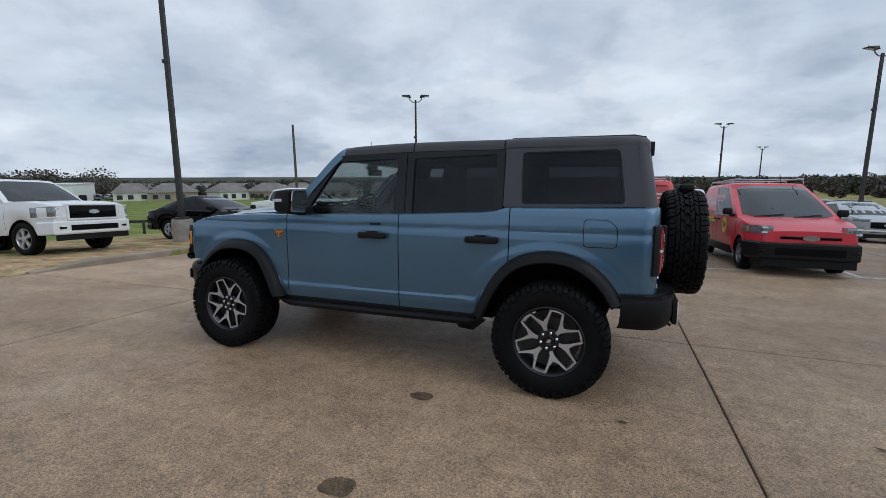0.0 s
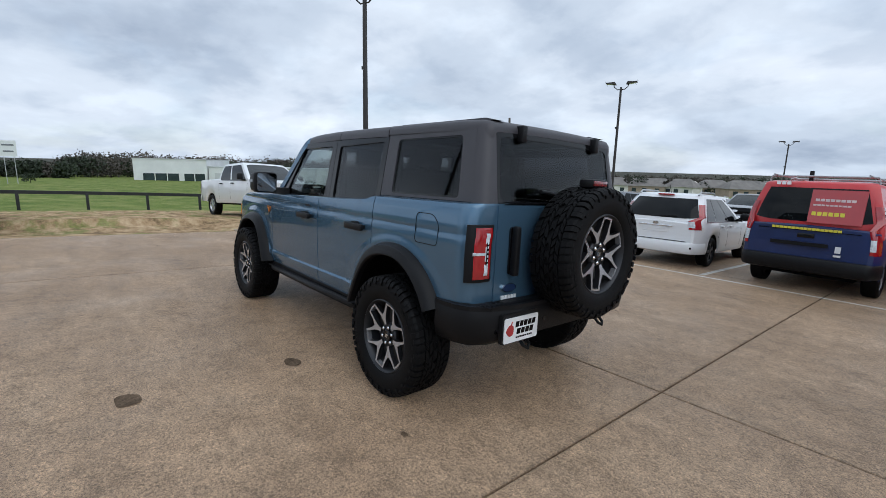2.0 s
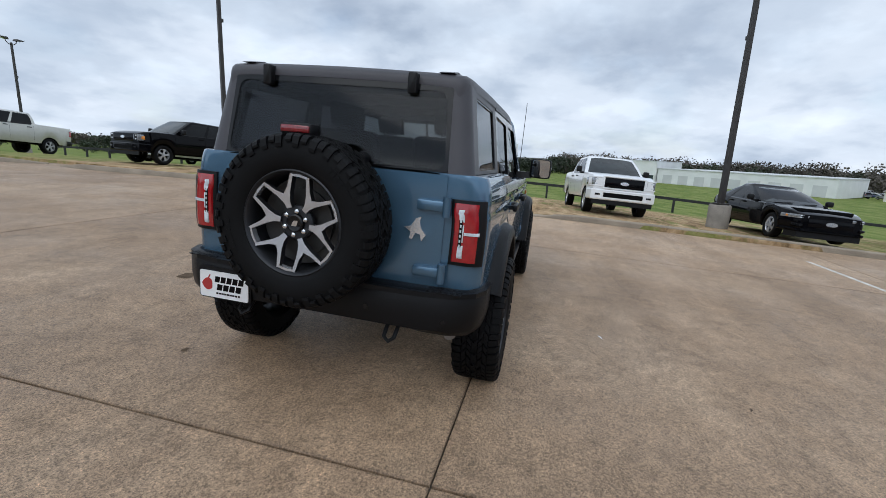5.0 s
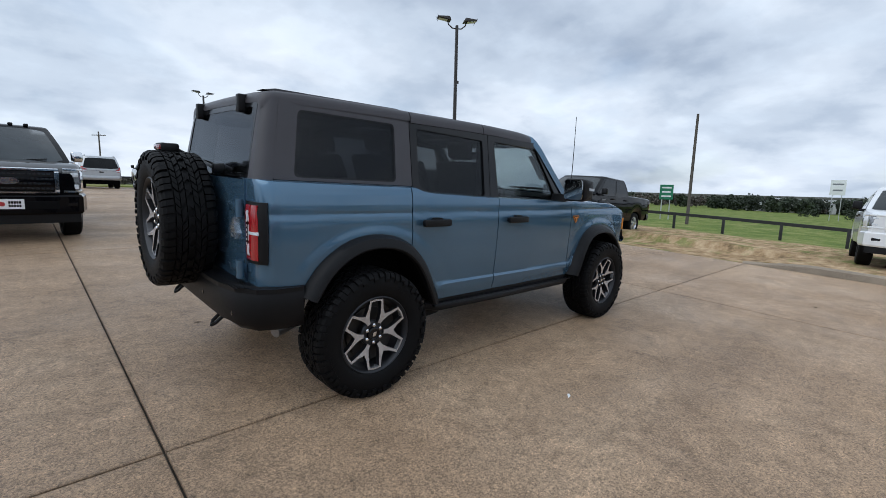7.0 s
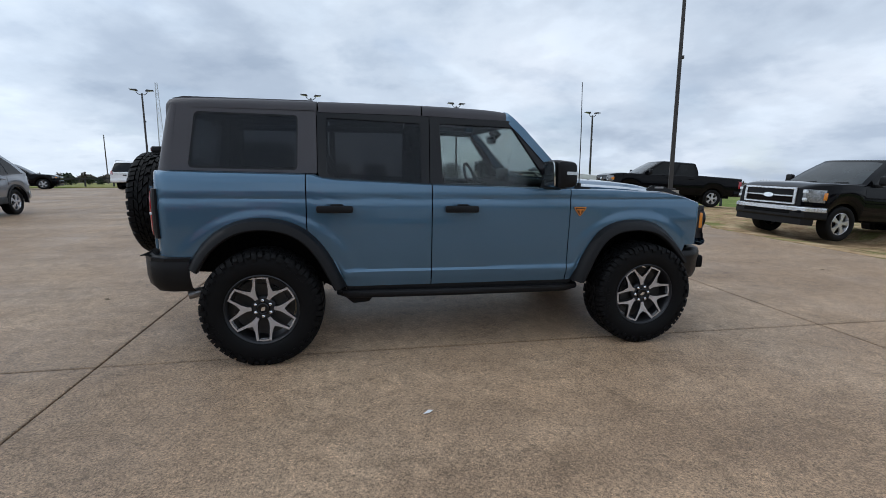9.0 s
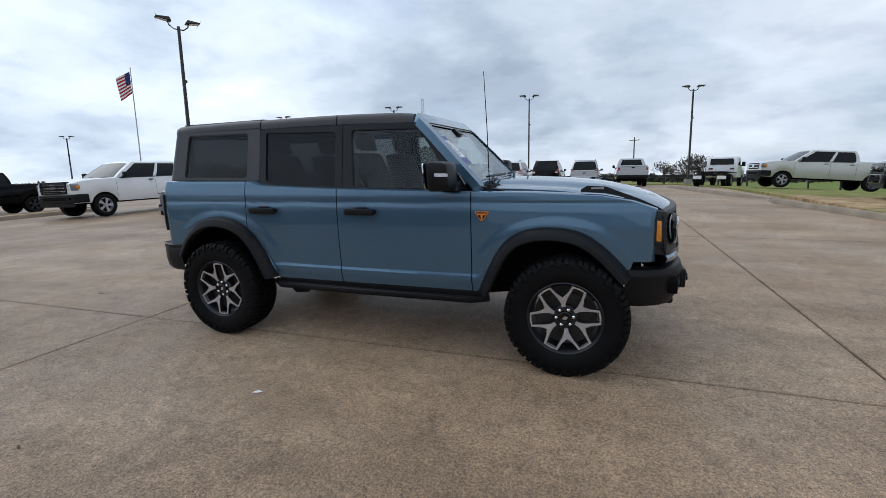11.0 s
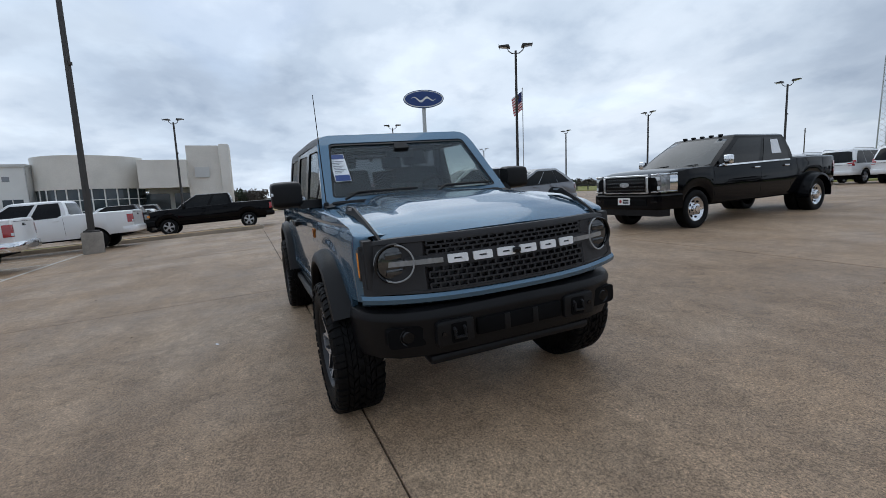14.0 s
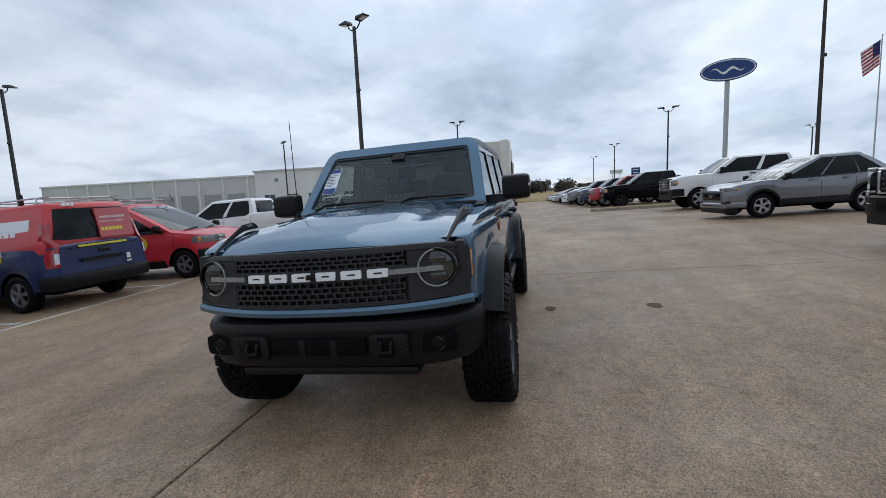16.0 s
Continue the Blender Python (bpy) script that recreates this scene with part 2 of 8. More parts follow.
PANELW = material("white_metal_panel", (0.74, 0.75, 0.74), 0.6, vary=0.07, scale=0.3)
PANELG = material("grey_metal_panel", (0.56, 0.57, 0.57), 0.6, vary=0.07, scale=0.3)
ROOFG = material("grey_shingle", (0.20, 0.185, 0.17), 0.9, vary=0.2, scale=0.5)
BRICKH = material("tan_house_brick", (0.38, 0.30, 0.24), 0.9, vary=0.15, scale=0.6)
GLASSB = material("building_glass", (0.03, 0.045, 0.055), 0.08, vary=0.3, scale=0.4, coat=0.4)
LEAF = material("evergreen_leaves", (0.030, 0.042, 0.022), 0.8, vary=0.35, scale=0.06, island=0.35)
TWIG = material("bare_winter_twigs", (0.085, 0.074, 0.060), 0.9, vary=0.4, scale=0.03, island=0.4)
BARK = material("tree_bark", (0.09, 0.075, 0.062), 0.9, vary=0.3, scale=2)
FENCEBLK = material("black_fence_paint", (0.018, 0.018, 0.019), 0.7, vary=0.3, scale=4)
GREENSIGN = material("green_road_sign", (0.012, 0.16, 0.085), 0.4, vary=0.06)
LINEPAINT = material("worn_line_paint", (0.62, 0.60, 0.55), 0.85, vary=0.25, scale=5, fine=0.35, fine_scale=30)
FLAGRED = material("flag_red", (0.45, 0.03, 0.04), 0.8, vary=0.1)
FLAGBLUE = material("flag_blue", (0.03, 0.04, 0.15), 0.8, vary=0.1)
STAIN = material("oil_soaked_concrete", (0.135, 0.095, 0.064), 0.85, vary=0.3, scale=14, fine=0.45, fine_scale=90, spec=0.05, bump=0.5, bump_scale=110)


# ---- mesh tools ----
def part(name, bm, mat, parent=None, label="", smooth=40):
    bmesh.ops.recalc_face_normals(bm, faces=bm.faces)
    me = bpy.data.meshes.new(name)
    bm.to_mesh(me)
    bm.free()
    mats = mat if isinstance(mat, (list, tuple)) else [mat]
    for x in mats:
        me.materials.append(x)
    if smooth:
        me.polygons.foreach_set("use_smooth", [True] * len(me.polygons))
        me.set_sharp_from_angle(angle=radians(smooth))
    ob = new(name, me)
    ob.parent = parent
    if label:
        ob["label"] = label
    return ob


def thing(name, label, category, group="", kind="", m=None):
    e = tagged(new(name), label, category, group, kind)
    e.empty_display_size = 0.2
    if m is not None:
        e.matrix_world = m
    return e


def box(bm, x0, x1, y0, y1, z0, z1, bevel=0.0, seg=2):
    vs = [bm.verts.new((x, y, z)) for x in (x0, x1) for y in (y0, y1) for z in (z0, z1)]
    fs = [bm.faces.new([vs[i] for i in q]) for q in ((0, 1, 3, 2), (4, 6, 7, 5), (0, 4, 5, 1), (2, 3, 7, 6), (0, 2, 6, 4), (1, 5, 7, 3))]
    if bevel:
        es = list({e for f in fs for e in f.edges})
        bmesh.ops.bevel(bm, geom=es, offset=bevel, segments=seg, affect="EDGES", profile=0.5)
    return bm


def prism(bm, pts, a0, a1, axis="y", bevel=0.0, seg=2):
    """A polygon swept along an axis: pts are (x, z) for y, (y, z) for x, (x, y) for z."""
    def at(p, a):
        return {"y": (p[0], a, p[1]), "x": (a, p[0], p[1]), "z": (p[0], p[1], a)}[axis]
    r0, r1 = ([bm.verts.new(at(p, a)) for p in pts] for a in (a0, a1))
    fs = [bm.faces.new(r0), bm.faces.new(r1[::-1])]
    n = len(pts)
    fs += [bm.faces.new([r0[i], r0[(i + 1) % n], r1[(i + 1) % n], r1[i]]) for i in range(n)]
    if bevel:
        es = list({e for f in fs[:2] for e in f.edges})
        bmesh.ops.bevel(bm, geom=es, offset=bevel, segments=seg, affect="EDGES", profile=0.5)
    return bm


def rings(bm, loops, closed=True, cap=True):
    """Skins a row of loops of equal length."""
    vv = [[bm.verts.new(p) for p in lp] for lp in loops]
    n = len(vv[0])
    for a, b in zip(vv, vv[1:]):
        for i in range(n if closed else n - 1):
            j = (i + 1) % n
            bm.faces.new([a[i], a[j], b[j], b[i]])
    if cap and closed:
        bm.faces.new(vv[0][::-1])
        bm.faces.new(vv[-1])
    return vv


def lathe(bm, prof, centre=(0, 0, 0), axis="y", seg=40, cap=False):
    """prof: (radius, along) pairs."""
    loops = []
    for r, a in prof:
        lp = []
        for i in range(seg):
            t = 2 * math.pi * i / seg
            c, s = r * math.cos(t), r * math.sin(t)
            p = {"y": (c, a, s), "x": (a, c, s), "z": (c, s, a)}[axis]
            lp.append((p[0] + centre[0], p[1] + centre[1], p[2] + centre[2]))
        loops.append(lp)
    rings(bm, loops, True, cap)
    return bm


def tube(bm, pts, r, seg=8, r1=None, cap=True):
    pts = [Vector(p) for p in pts]
    loops = []
    for i, p in enumerate(pts):
        d = (pts[min(i + 1, len(pts) - 1)] - pts[max(i - 1, 0)]).normalized()
        u = d.orthogonal().normalized() if i == 0 else (u - d * u.dot(d)).normalized()
        v = d.cross(u)
        rr = r if r1 is None else r + (r1 - r) * i / (len(pts) - 1)
        loops.append([p + u * rr * math.cos(2 * math.pi * k / seg) + v * rr * math.sin(2 * math.pi * k / seg) for k in range(seg)])
    rings(bm, loops, True, cap)
    return bm


def grid(bm, fn, us, vs):
    """A sheet of points fn(u, v)."""
    vv = [[bm.verts.new(fn(u, v)) for v in vs] for u in us]
    for i in range(len(us) - 1):
        for j in range(len(vs) - 1):
            bm.faces.new([vv[i][j], vv[i + 1][j], vv[i + 1][j + 1], vv[i][j + 1]])
    return vv


def span(a, b, n):
    return [a + (b - a) * i / (n - 1) for i in range(n)]


def table(pts, x):
    """Straight lines between (x, value) pairs."""
    if x <= pts[0][0]:
        return pts[0][1]
    for (xa, va), (xb, vb) in zip(pts, pts[1:]):
        if x <= xb:
            return va + (vb - va) * (x - xa) / (xb - xa)
    return pts[-1][1]


def rounded(corners, r, n=5):
    """A 2D polygon with each corner rounded: n points a corner. r: one radius or one for each."""
    out, k = [], len(corners)
    for i in range(k):
        p, a, b = Vector(corners[i]), Vector(corners[i - 1]), Vector(corners[(i + 1) % k])
        rr = r[i] if isinstance(r, (list, tuple)) else r
        da, db = (a - p).normalized(), (b - p).normalized()
        p0, p1 = p + da * rr, p + db * rr
        for j in range(n):
            t = j / (n - 1)
            q = p0 * (1 - t) ** 2 + p * 2 * t * (1 - t) + p1 * t ** 2
            out.append((q.x, q.y))
    return out


def frame_ring(bm, outer, inner, fn, depth):
    """A flat ring between two 2D loops of equal length; fn(p, d) puts a point into space, d metres inwards."""
    loops = [[fn(p, depth) for p in outer], [fn(p, 0) for p in outer], [fn(p, 0) for p in inner], [fn(p, depth) for p in inner]]
    rings(bm, loops, True, False)
    return bm


def pane(bm, loop, fn, d0, d1):
    a = [bm.verts.new(fn(p, d0)) for p in loop]
    b = [bm.verts.new(fn(p, d1)) for p in loop]
    n = len(loop)
    bm.faces.new(a)
    bm.faces.new(b[::-1])
    for i in range(n):
        bm.faces.new([a[i], a[(i + 1) % n], b[(i + 1) % n], b[i]])
    return bm


def mirror_y(bm):
    for v in bm.verts:
        v.co.y = -v.co.y
    return bm


def text_mesh(words, size, depth=0.002):
    """The words as a mesh in the x, y plane, centred."""
    cu = bpy.data.curves.new("words", "FONT")
    cu.body, cu.size, cu.extrude, cu.align_x, cu.align_y = words, size, depth, "CENTER", "CENTER"
    ob = bpy.data.objects.new("words", cu)
    me = bpy.data.meshes.new_from_object(ob)
    bpy.data.objects.remove(ob)
    bpy.data.curves.remove(cu)
    return me


B = bmesh.new
# ---- lie of the land ----
def settle(x, y):
    """Distance from the SUV with the slope easing off past 25 m."""
    r = math.hypot(x - 2, y)
    if r < 25:
        return x, y
    k = (25 + 12 * (1 - math.exp(-(r - 25) / 12))) / r
    return 2 + (x - 2) * k, y * k


def ground_z(x, y):
    xs, ys = settle(x, y)
    z = -0.0076 * xs + 0.0434 * ys - 0.0006 * ((xs - 2) ** 2 + ys * ys)
    r = math.hypot(x - 2, y)
    z -= 0.04 * max(0.0, min(x, 31.0) - 13.0)  # the grass strip sinks away from the lot
    if r > 25:  # the country falls away towards the fields
        w = math.cos((math.atan2(y, x - 2) + 0.55) / 2) ** 2
        z -= w * 8.0 * (1 - math.exp(-(r - 25) * 0.030 / 8.0))
    return z


def on_ground(x, y, heading=0.0, lift=0.0):
    """A pose on the slope, its x axis along the heading."""
    e = 1.5
    n = Vector((-(ground_z(x + e, y) - ground_z(x - e, y)) / (2 * e), -(ground_z(x, y + e) - ground_z(x, y - e)) / (2 * e), 1)).normalized()
    tilt = Vector((0, 0, 1)).rotation_difference(n).to_matrix().to_4x4()
    return Matrix.Translation((x, y, ground_z(x, y) + lift)) @ tilt @ pose(0, 0, 0, 0, 0, heading)


def upright(x, y, heading=0.0, lift=0.0):
    return pose(x, y, ground_z(x, y) + lift, 0, 0, heading)


def node_mat(name):
    m = bpy.data.materials.new(name)
    m.use_nodes = True
    return m, m.node_tree.nodes, m.node_tree.links, m.node_tree.nodes["Principled BSDF"]


def concrete_material():
    m, nodes, links, p = node_mat("brushed_tan_concrete")
    geo = nodes.new("ShaderNodeNewGeometry")
    info = nodes.new("ShaderNodeObjectInfo")

    def tex(scale, detail, rough=0.6, stretch=(1, 1, 1), dist=0.0):
        mp = nodes.new("ShaderNodeMapping")
        mp.inputs["Scale"].default_value = stretch
        links.new(geo.outputs["Position"], mp.inputs[0])
        n = nodes.new("ShaderNodeTexNoise")
        n.inputs["Scale"].default_value, n.inputs["Detail"].default_value, n.inputs["Roughness"].default_value, n.inputs["Distortion"].default_value = scale, detail, rough, dist
        links.new(mp.outputs[0], n.inputs["Vector"])
        return n.outputs["Fac"]

    def ramp(fac, *stops):
        r = nodes.new("ShaderNodeValToRGB")
        e = r.color_ramp.elements
        while len(e) < len(stops):
            e.new(0.5)
        for el, (pos, c) in zip(e, stops):
            el.position, el.color = pos, (*c, 1)
        links.new(fac, r.inputs[0])
        return r.outputs[0]

    def mul(a, b, fac=1.0):
        x = nodes.new("ShaderNodeMixRGB")
        x.blend_type, x.inputs[0].default_value = "MULTIPLY", fac
        links.new(a, x.inputs[1])
        links.new(b, x.inputs[2])
        return x.outputs[0]

    base = ramp(tex(0.35, 7, 0.62, dist=0.4), (0.30, (0.275, 0.184, 0.114)), (0.52, (0.370, 0.257, 0.166)), (0.72, (0.455, 0.332, 0.226)))
    streak = ramp(tex(0.9, 6, 0.6, (0.25, 1.6, 1)), (0.32, (0.80, 0.79, 0.78)), (0.62, (1.06, 1.06, 1.06)))
    blot = ramp(tex(2.1, 6, 0.65, dist=0.8), (0.28, (0.78, 0.76, 0.74)), (0.45, (1, 1, 1)), (0.75, (1.12, 1.11, 1.10)))
    mottle = ramp(tex(9, 7, 0.75, dist=0.6), (0.34, (0.74, 0.73, 0.71)), (0.50, (1, 1, 1)), (0.68, (1.20, 1.19, 1.17)))
    grit = ramp(tex(70, 4, 0.80), (0.34, (0.40, 0.39, 0.38)), (0.5, (1, 1, 1)), (0.66, (1.60, 1.57, 1.52)))
    specks = ramp(tex(170, 2, 0.5), (0.33, (0.42, 0.41, 0.40)), (0.45, (1, 1, 1)), (0.60, (1, 1, 1)), (0.72, (1.6, 1.57, 1.52)))
    slab = ramp(info.outputs["Random"], (0.0, (0.93, 0.93, 0.93)), (1.0, (1.06, 1.055, 1.05)))
    c = mul(mul(mul(mul(mul(mul(base, streak), blot), mottle), grit), specks), slab)
    # dirt has spread a hand's width from the joints
    sep = nodes.new("ShaderNodeSeparateXYZ")
    links.new(geo.outputs["Position"], sep.inputs[0])

    def calc(op, a, b_):
        n = nodes.new("ShaderNodeMath")
        n.operation = op
        for sock, v in zip(n.inputs, (a, b_)):
            if isinstance(v, (int, float)):
                sock.default_value = v
            else:
                links.new(v, sock)
        return n.outputs[0]
    near = []
    for axis, start, size in (("X", -1.15, 6.1), ("Y", -0.79, 6.17)):
        near.append(calc("PINGPONG", calc("SUBTRACT", sep.outputs[axis], start), size / 2))
    gap = calc("ADD", calc("MINIMUM", near[0], calc("ADD", near[1], 0.003)), calc("MULTIPLY", calc("SUBTRACT", tex(3.5, 5), 0.5), 0.035))
    c = mul(c, ramp(gap, (0.006, (0.72, 0.71, 0.70)), (0.020, (0.94, 0.935, 0.93)), (0.045, (1, 1, 1))))
    links.new(c, p.inputs["Base Color"])
    links.new(ramp(tex(0.8, 5), (0.35, (0.50,) * 3), (0.7, (0.74,) * 3)), p.inputs["Roughness"])
    p.inputs["Specular IOR Level"].default_value, p.inputs["Diffuse Roughness"].default_value = 0.45, 1.0
    b = nodes.new("ShaderNodeBump")
    b.inputs["Strength"].default_value, b.inputs["Distance"].default_value = 0.9, 0.005
    links.new(tex(85, 4, 0.7), b.inputs["Height"])
    links.new(b.outputs[0], p.inputs["Normal"])
    return m


def turf_material():
    m, nodes, links, p = node_mat("grass_and_bare_dirt")
    geo = nodes.new("ShaderNodeNewGeometry")

    def tex(scale, detail, stretch=(1, 1, 1), rough=0.6):
        mp = nodes.new("ShaderNodeMapping")
        mp.inputs["Scale"].default_value = stretch
        links.new(geo.outputs["Position"], mp.inputs[0])
        n = nodes.new("ShaderNodeTexNoise")
        n.inputs["Scale"].default_value, n.inputs["Detail"].default_value, n.inputs["Roughness"].default_value = scale, detail, rough
        links.new(mp.outputs[0], n.inputs["Vector"])
        return n.outputs["Fac"]

    def ramp(fac, *stops):
        r = nodes.new("ShaderNodeValToRGB")
        e = r.color_ramp.elements
        while len(e) < len(stops):
            e.new(0.5)
        for el, (pos, c) in zip(e, stops):
            el.position, el.color = pos, (*c, 1)
        links.new(fac, r.inputs[0])
        return r.outputs[0]

    def math_node(op, a, b):
        n = nodes.new("ShaderNodeMath")
        n.operation, n.use_clamp = op, True
        for s, v in zip(n.inputs, (a, b)):
            if isinstance(v, (int, float)):
                s.default_value = v
            else:
                links.new(v, s)
        return n.outputs[0]

    grass = ramp(tex(0.35, 9, (0.7, 1.4, 1), 0.7), (0.30, (0.085, 0.135, 0.026)), (0.48, (0.145, 0.195, 0.042)), (0.62, (0.235, 0.250, 0.080)), (0.75, (0.30, 0.265, 0.130)))
    blade = ramp(tex(14, 4), (0.3, (0.70, 0.70, 0.68)), (0.7, (1.2, 1.2, 1.15)))
    dirt = ramp(tex(1.9, 9, (0.6, 1.5, 1), 0.72), (0.34, (0.13, 0.085, 0.042)), (0.5, (0.40, 0.265, 0.145)), (0.66, (0.60, 0.45, 0.28)))
    sep = nodes.new("ShaderNodeSeparateXYZ")
    links.new(geo.outputs["Position"], sep.inputs[0])
    # worn ground lies between the kerb line and the rail fence
    wx = nodes.new("ShaderNodeMapRange")
    wx.interpolation_type = "SMOOTHSTEP"
    links.new(sep.outputs["X"], wx.inputs[0])
    for i, v in enumerate((19.0, 26.5, 1.0, 0.0)):
        wx.inputs[i + 1].default_value = v
    wy = nodes.new("ShaderNodeMapRange")
    wy.interpolation_type = "SMOOTHSTEP"
    links.new(sep.outputs["Y"], wy.inputs[0])
    for i, v in enumerate((-11.0, -1.0, 0.40, 1.0)):
        wy.inputs[i + 1].default_value = v
    wz = nodes.new("ShaderNodeMapRange")
    wz.interpolation_type = "SMOOTHSTEP"
    links.new(sep.outputs["Y"], wz.inputs[0])
    for i, v in enumerate((12.0, 19.0, 1.0, 0.25)):
        wz.inputs[i + 1].default_value = v
    zone = math_node("MULTIPLY", math_node("MULTIPLY", wx.outputs[0], wy.outputs[0]), wz.outputs[0])
    patch = ramp(tex(0.8, 9, (0.6, 1.5, 1), 0.72), (0.40, (0, 0, 0)), (0.54, (1, 1, 1)))
    thick = math_node("MULTIPLY", math_node("ADD", zone, -0.08), 1.9)
    fac = math_node("MULTIPLY", thick, math_node("ADD", patch, math_node("MULTIPLY", zone, 0.28)))
    g = nodes.new("ShaderNodeMixRGB")
    g.blend_type, g.inputs[0].default_value = "MULTIPLY", 1
    links.new(grass, g.inputs[1])
    links.new(blade, g.inputs[2])
    x = nodes.new("ShaderNodeMixRGB")
    links.new(fac, x.inputs[0])
    links.new(g.outputs[0], x.inputs[1])
    links.new(dirt, x.inputs[2])
    far = nodes.new("ShaderNodeVectorMath")
    far.operation = "LENGTH"
    links.new(geo.outputs["Position"], far.inputs[0])
    wood = nodes.new("ShaderNodeMapRange")
    wood.interpolation_type = "SMOOTHSTEP"
    links.new(far.outputs["Value"], wood.inputs[0])
    for i, v in enumerate((230.0, 300.0, 0.0, 1.0)):
        wood.inputs[i + 1].default_value = v
    cover_ = nodes.new("ShaderNodeMixRGB")
    links.new(wood.outputs[0], cover_.inputs[0])
    links.new(x.outputs[0], cover_.inputs[1])
    links.new(ramp(tex(0.05, 8), (0.35, (0.035, 0.040, 0.026)), (0.6, (0.075, 0.070, 0.055))), cover_.inputs[2])
    links.new(cover_.outputs[0], p.inputs["Base Color"])
    p.inputs["Roughness"].default_value = 0.95
    p.inputs["Specular IOR Level"].default_value = 0.15
    b = nodes.new("ShaderNodeBump")
    b.inputs["Strength"].default_value, b.inputs["Distance"].default_value = 0.8, 0.05
    links.new(tex(6, 6), b.inputs["Height"])
    links.new(b.outputs[0], p.inputs["Normal"])
    return m


CONCRETE, TURF = concrete_material(), turf_material()
LOT_EDGE = 9.42


def turf_z(x, y):
    """The open ground: under the slabs inside the lot, a hand above the paving outside it."""
    inside = x < LOT_EDGE + 0.01 and -70 < y < 41 and x > -66
    if inside:
        return ground_z(x, y) - 0.25
    rise = 0.02 + 0.08 * max(0.0, min(1.0, (11.6 - x) / 1.8)) if x > LOT_EDGE else 0.10
    if -0.9 < y < 5.7 and x < 13:
        rise = 0.0 - 0.16 * max(0.0, min(1.0, (x - LOT_EDGE) / 1.8))
    bumpy = 0.035 * noise.noise((x * 0.45, y * 0.45, 0.3)) + 0.015 * noise.noise((x * 1.7, y * 1.7, 4.3)) if x < 26 and abs(y) < 40 else 0
    return ground_z(x, y) + rise + bumpy * min(1, max(0, (x - LOT_EDGE) * 1.5))


def axis_steps():
    xs = [-3000, -1500, -800, -450, -260, -160, -110, -85, -66.01, -65.9] + span(-60, 6, 12) + [LOT_EDGE, LOT_EDGE + 0.02] + span(9.6, 26, 42)[0:] + span(28, 60, 14) + [75, 100, 140, 200, 300, 450, 800, 1500, 3000]
    ys = [-3000, -1500, -800, -450, -260, -160, -110, -85, -70.01, -69.9] + span(-60, -16, 14) + span(-15, 24, 66) + span(26, 40.9, 8) + [41.01, 46, 55, 70, 90, 130, 200, 300, 450, 800, 1500, 3000]
    return xs, ys


gx, gy = axis_steps()
bm = B()
grid(bm, lambda x, y: (x, y, turf_z(x, y)), gx, gy)
ground = tagged(part("ground", bm, TURF), "patchy winter grass with worn tan dirt", "ground", kind="structure")

# ---- concrete lot: slabs with open joints ----
pavement = tagged(thing("pavement", "tan broom-finished concrete parking lot slabs", "pavement", kind="structure"))
SLAB_X, SLAB_Y, JOINT = 6.1, 6.17, 0.007
X0, Y0 = -1.15, -0.79


def slab(ix, iy, name="slab"):
    xa, xb = X0 + ix * SLAB_X + JOINT, X0 + (ix + 1) * SLAB_X - JOINT
    ya, yb = Y0 + iy * SLAB_Y + JOINT * 0.75, Y0 + (iy + 1) * SLAB_Y - JOINT * 0.75
    xb = min(xb, LOT_EDGE)
    near = abs(ix) < 4 and abs(iy) < 4
    n = 9 if near else 5
    lift = 0.0015 * random.uniform(-1, 1)
    b = B()
    us, vs = span(xa, xb, n), span(ya, yb, n)
    e = 0.008
    us = [us[0], us[0] + e] + us[1:-1] + [us[-1] - e, us[-1]]
    vs = [vs[0], vs[0] + e] + vs[1:-1] + [vs[-1] - e, vs[-1]]
    grid(b, lambda x, y: (x, y, ground_z(x, y) + lift - (0.005 if x in (us[0], us[-1]) or y in (vs[0], vs[-1]) else 0)), us, vs)
    rim = [(x, vs[0]) for x in us] + [(us[-1], y) for y in vs[1:]] + [(x, vs[-1]) for x in us[-2::-1]] + [(us[0], y) for y in vs[-2:0:-1]]
    rings(b, [[(x, y, ground_z(x, y) + lift - 0.005) for x, y in rim], [(x, y, ground_z(x, y) - 0.12) for x, y in rim]], True, False)
    return part(name, b, CONCRETE, pavement, smooth=30)


for ix in range(-10, 2):
    for iy in range(-11, 7):
        slab(ix, iy)

# dirt that fills the joints, just below the slab tops
bm = B()
grid(bm, lambda x, y: (x, y, ground_z(x, y) - 0.022), span(X0 - 10 * SLAB_X, LOT_EDGE, 30), span(Y0 - 11 * SLAB_Y, Y0 + 7 * SLAB_Y, 44))
tagged(part("joint_filler", bm, material("joint_dirt", (0.045, 0.036, 0.028), 0.95, vary=0.4, scale=3)), "dark dirt lying in the slab joints", "joint", kind="structure")


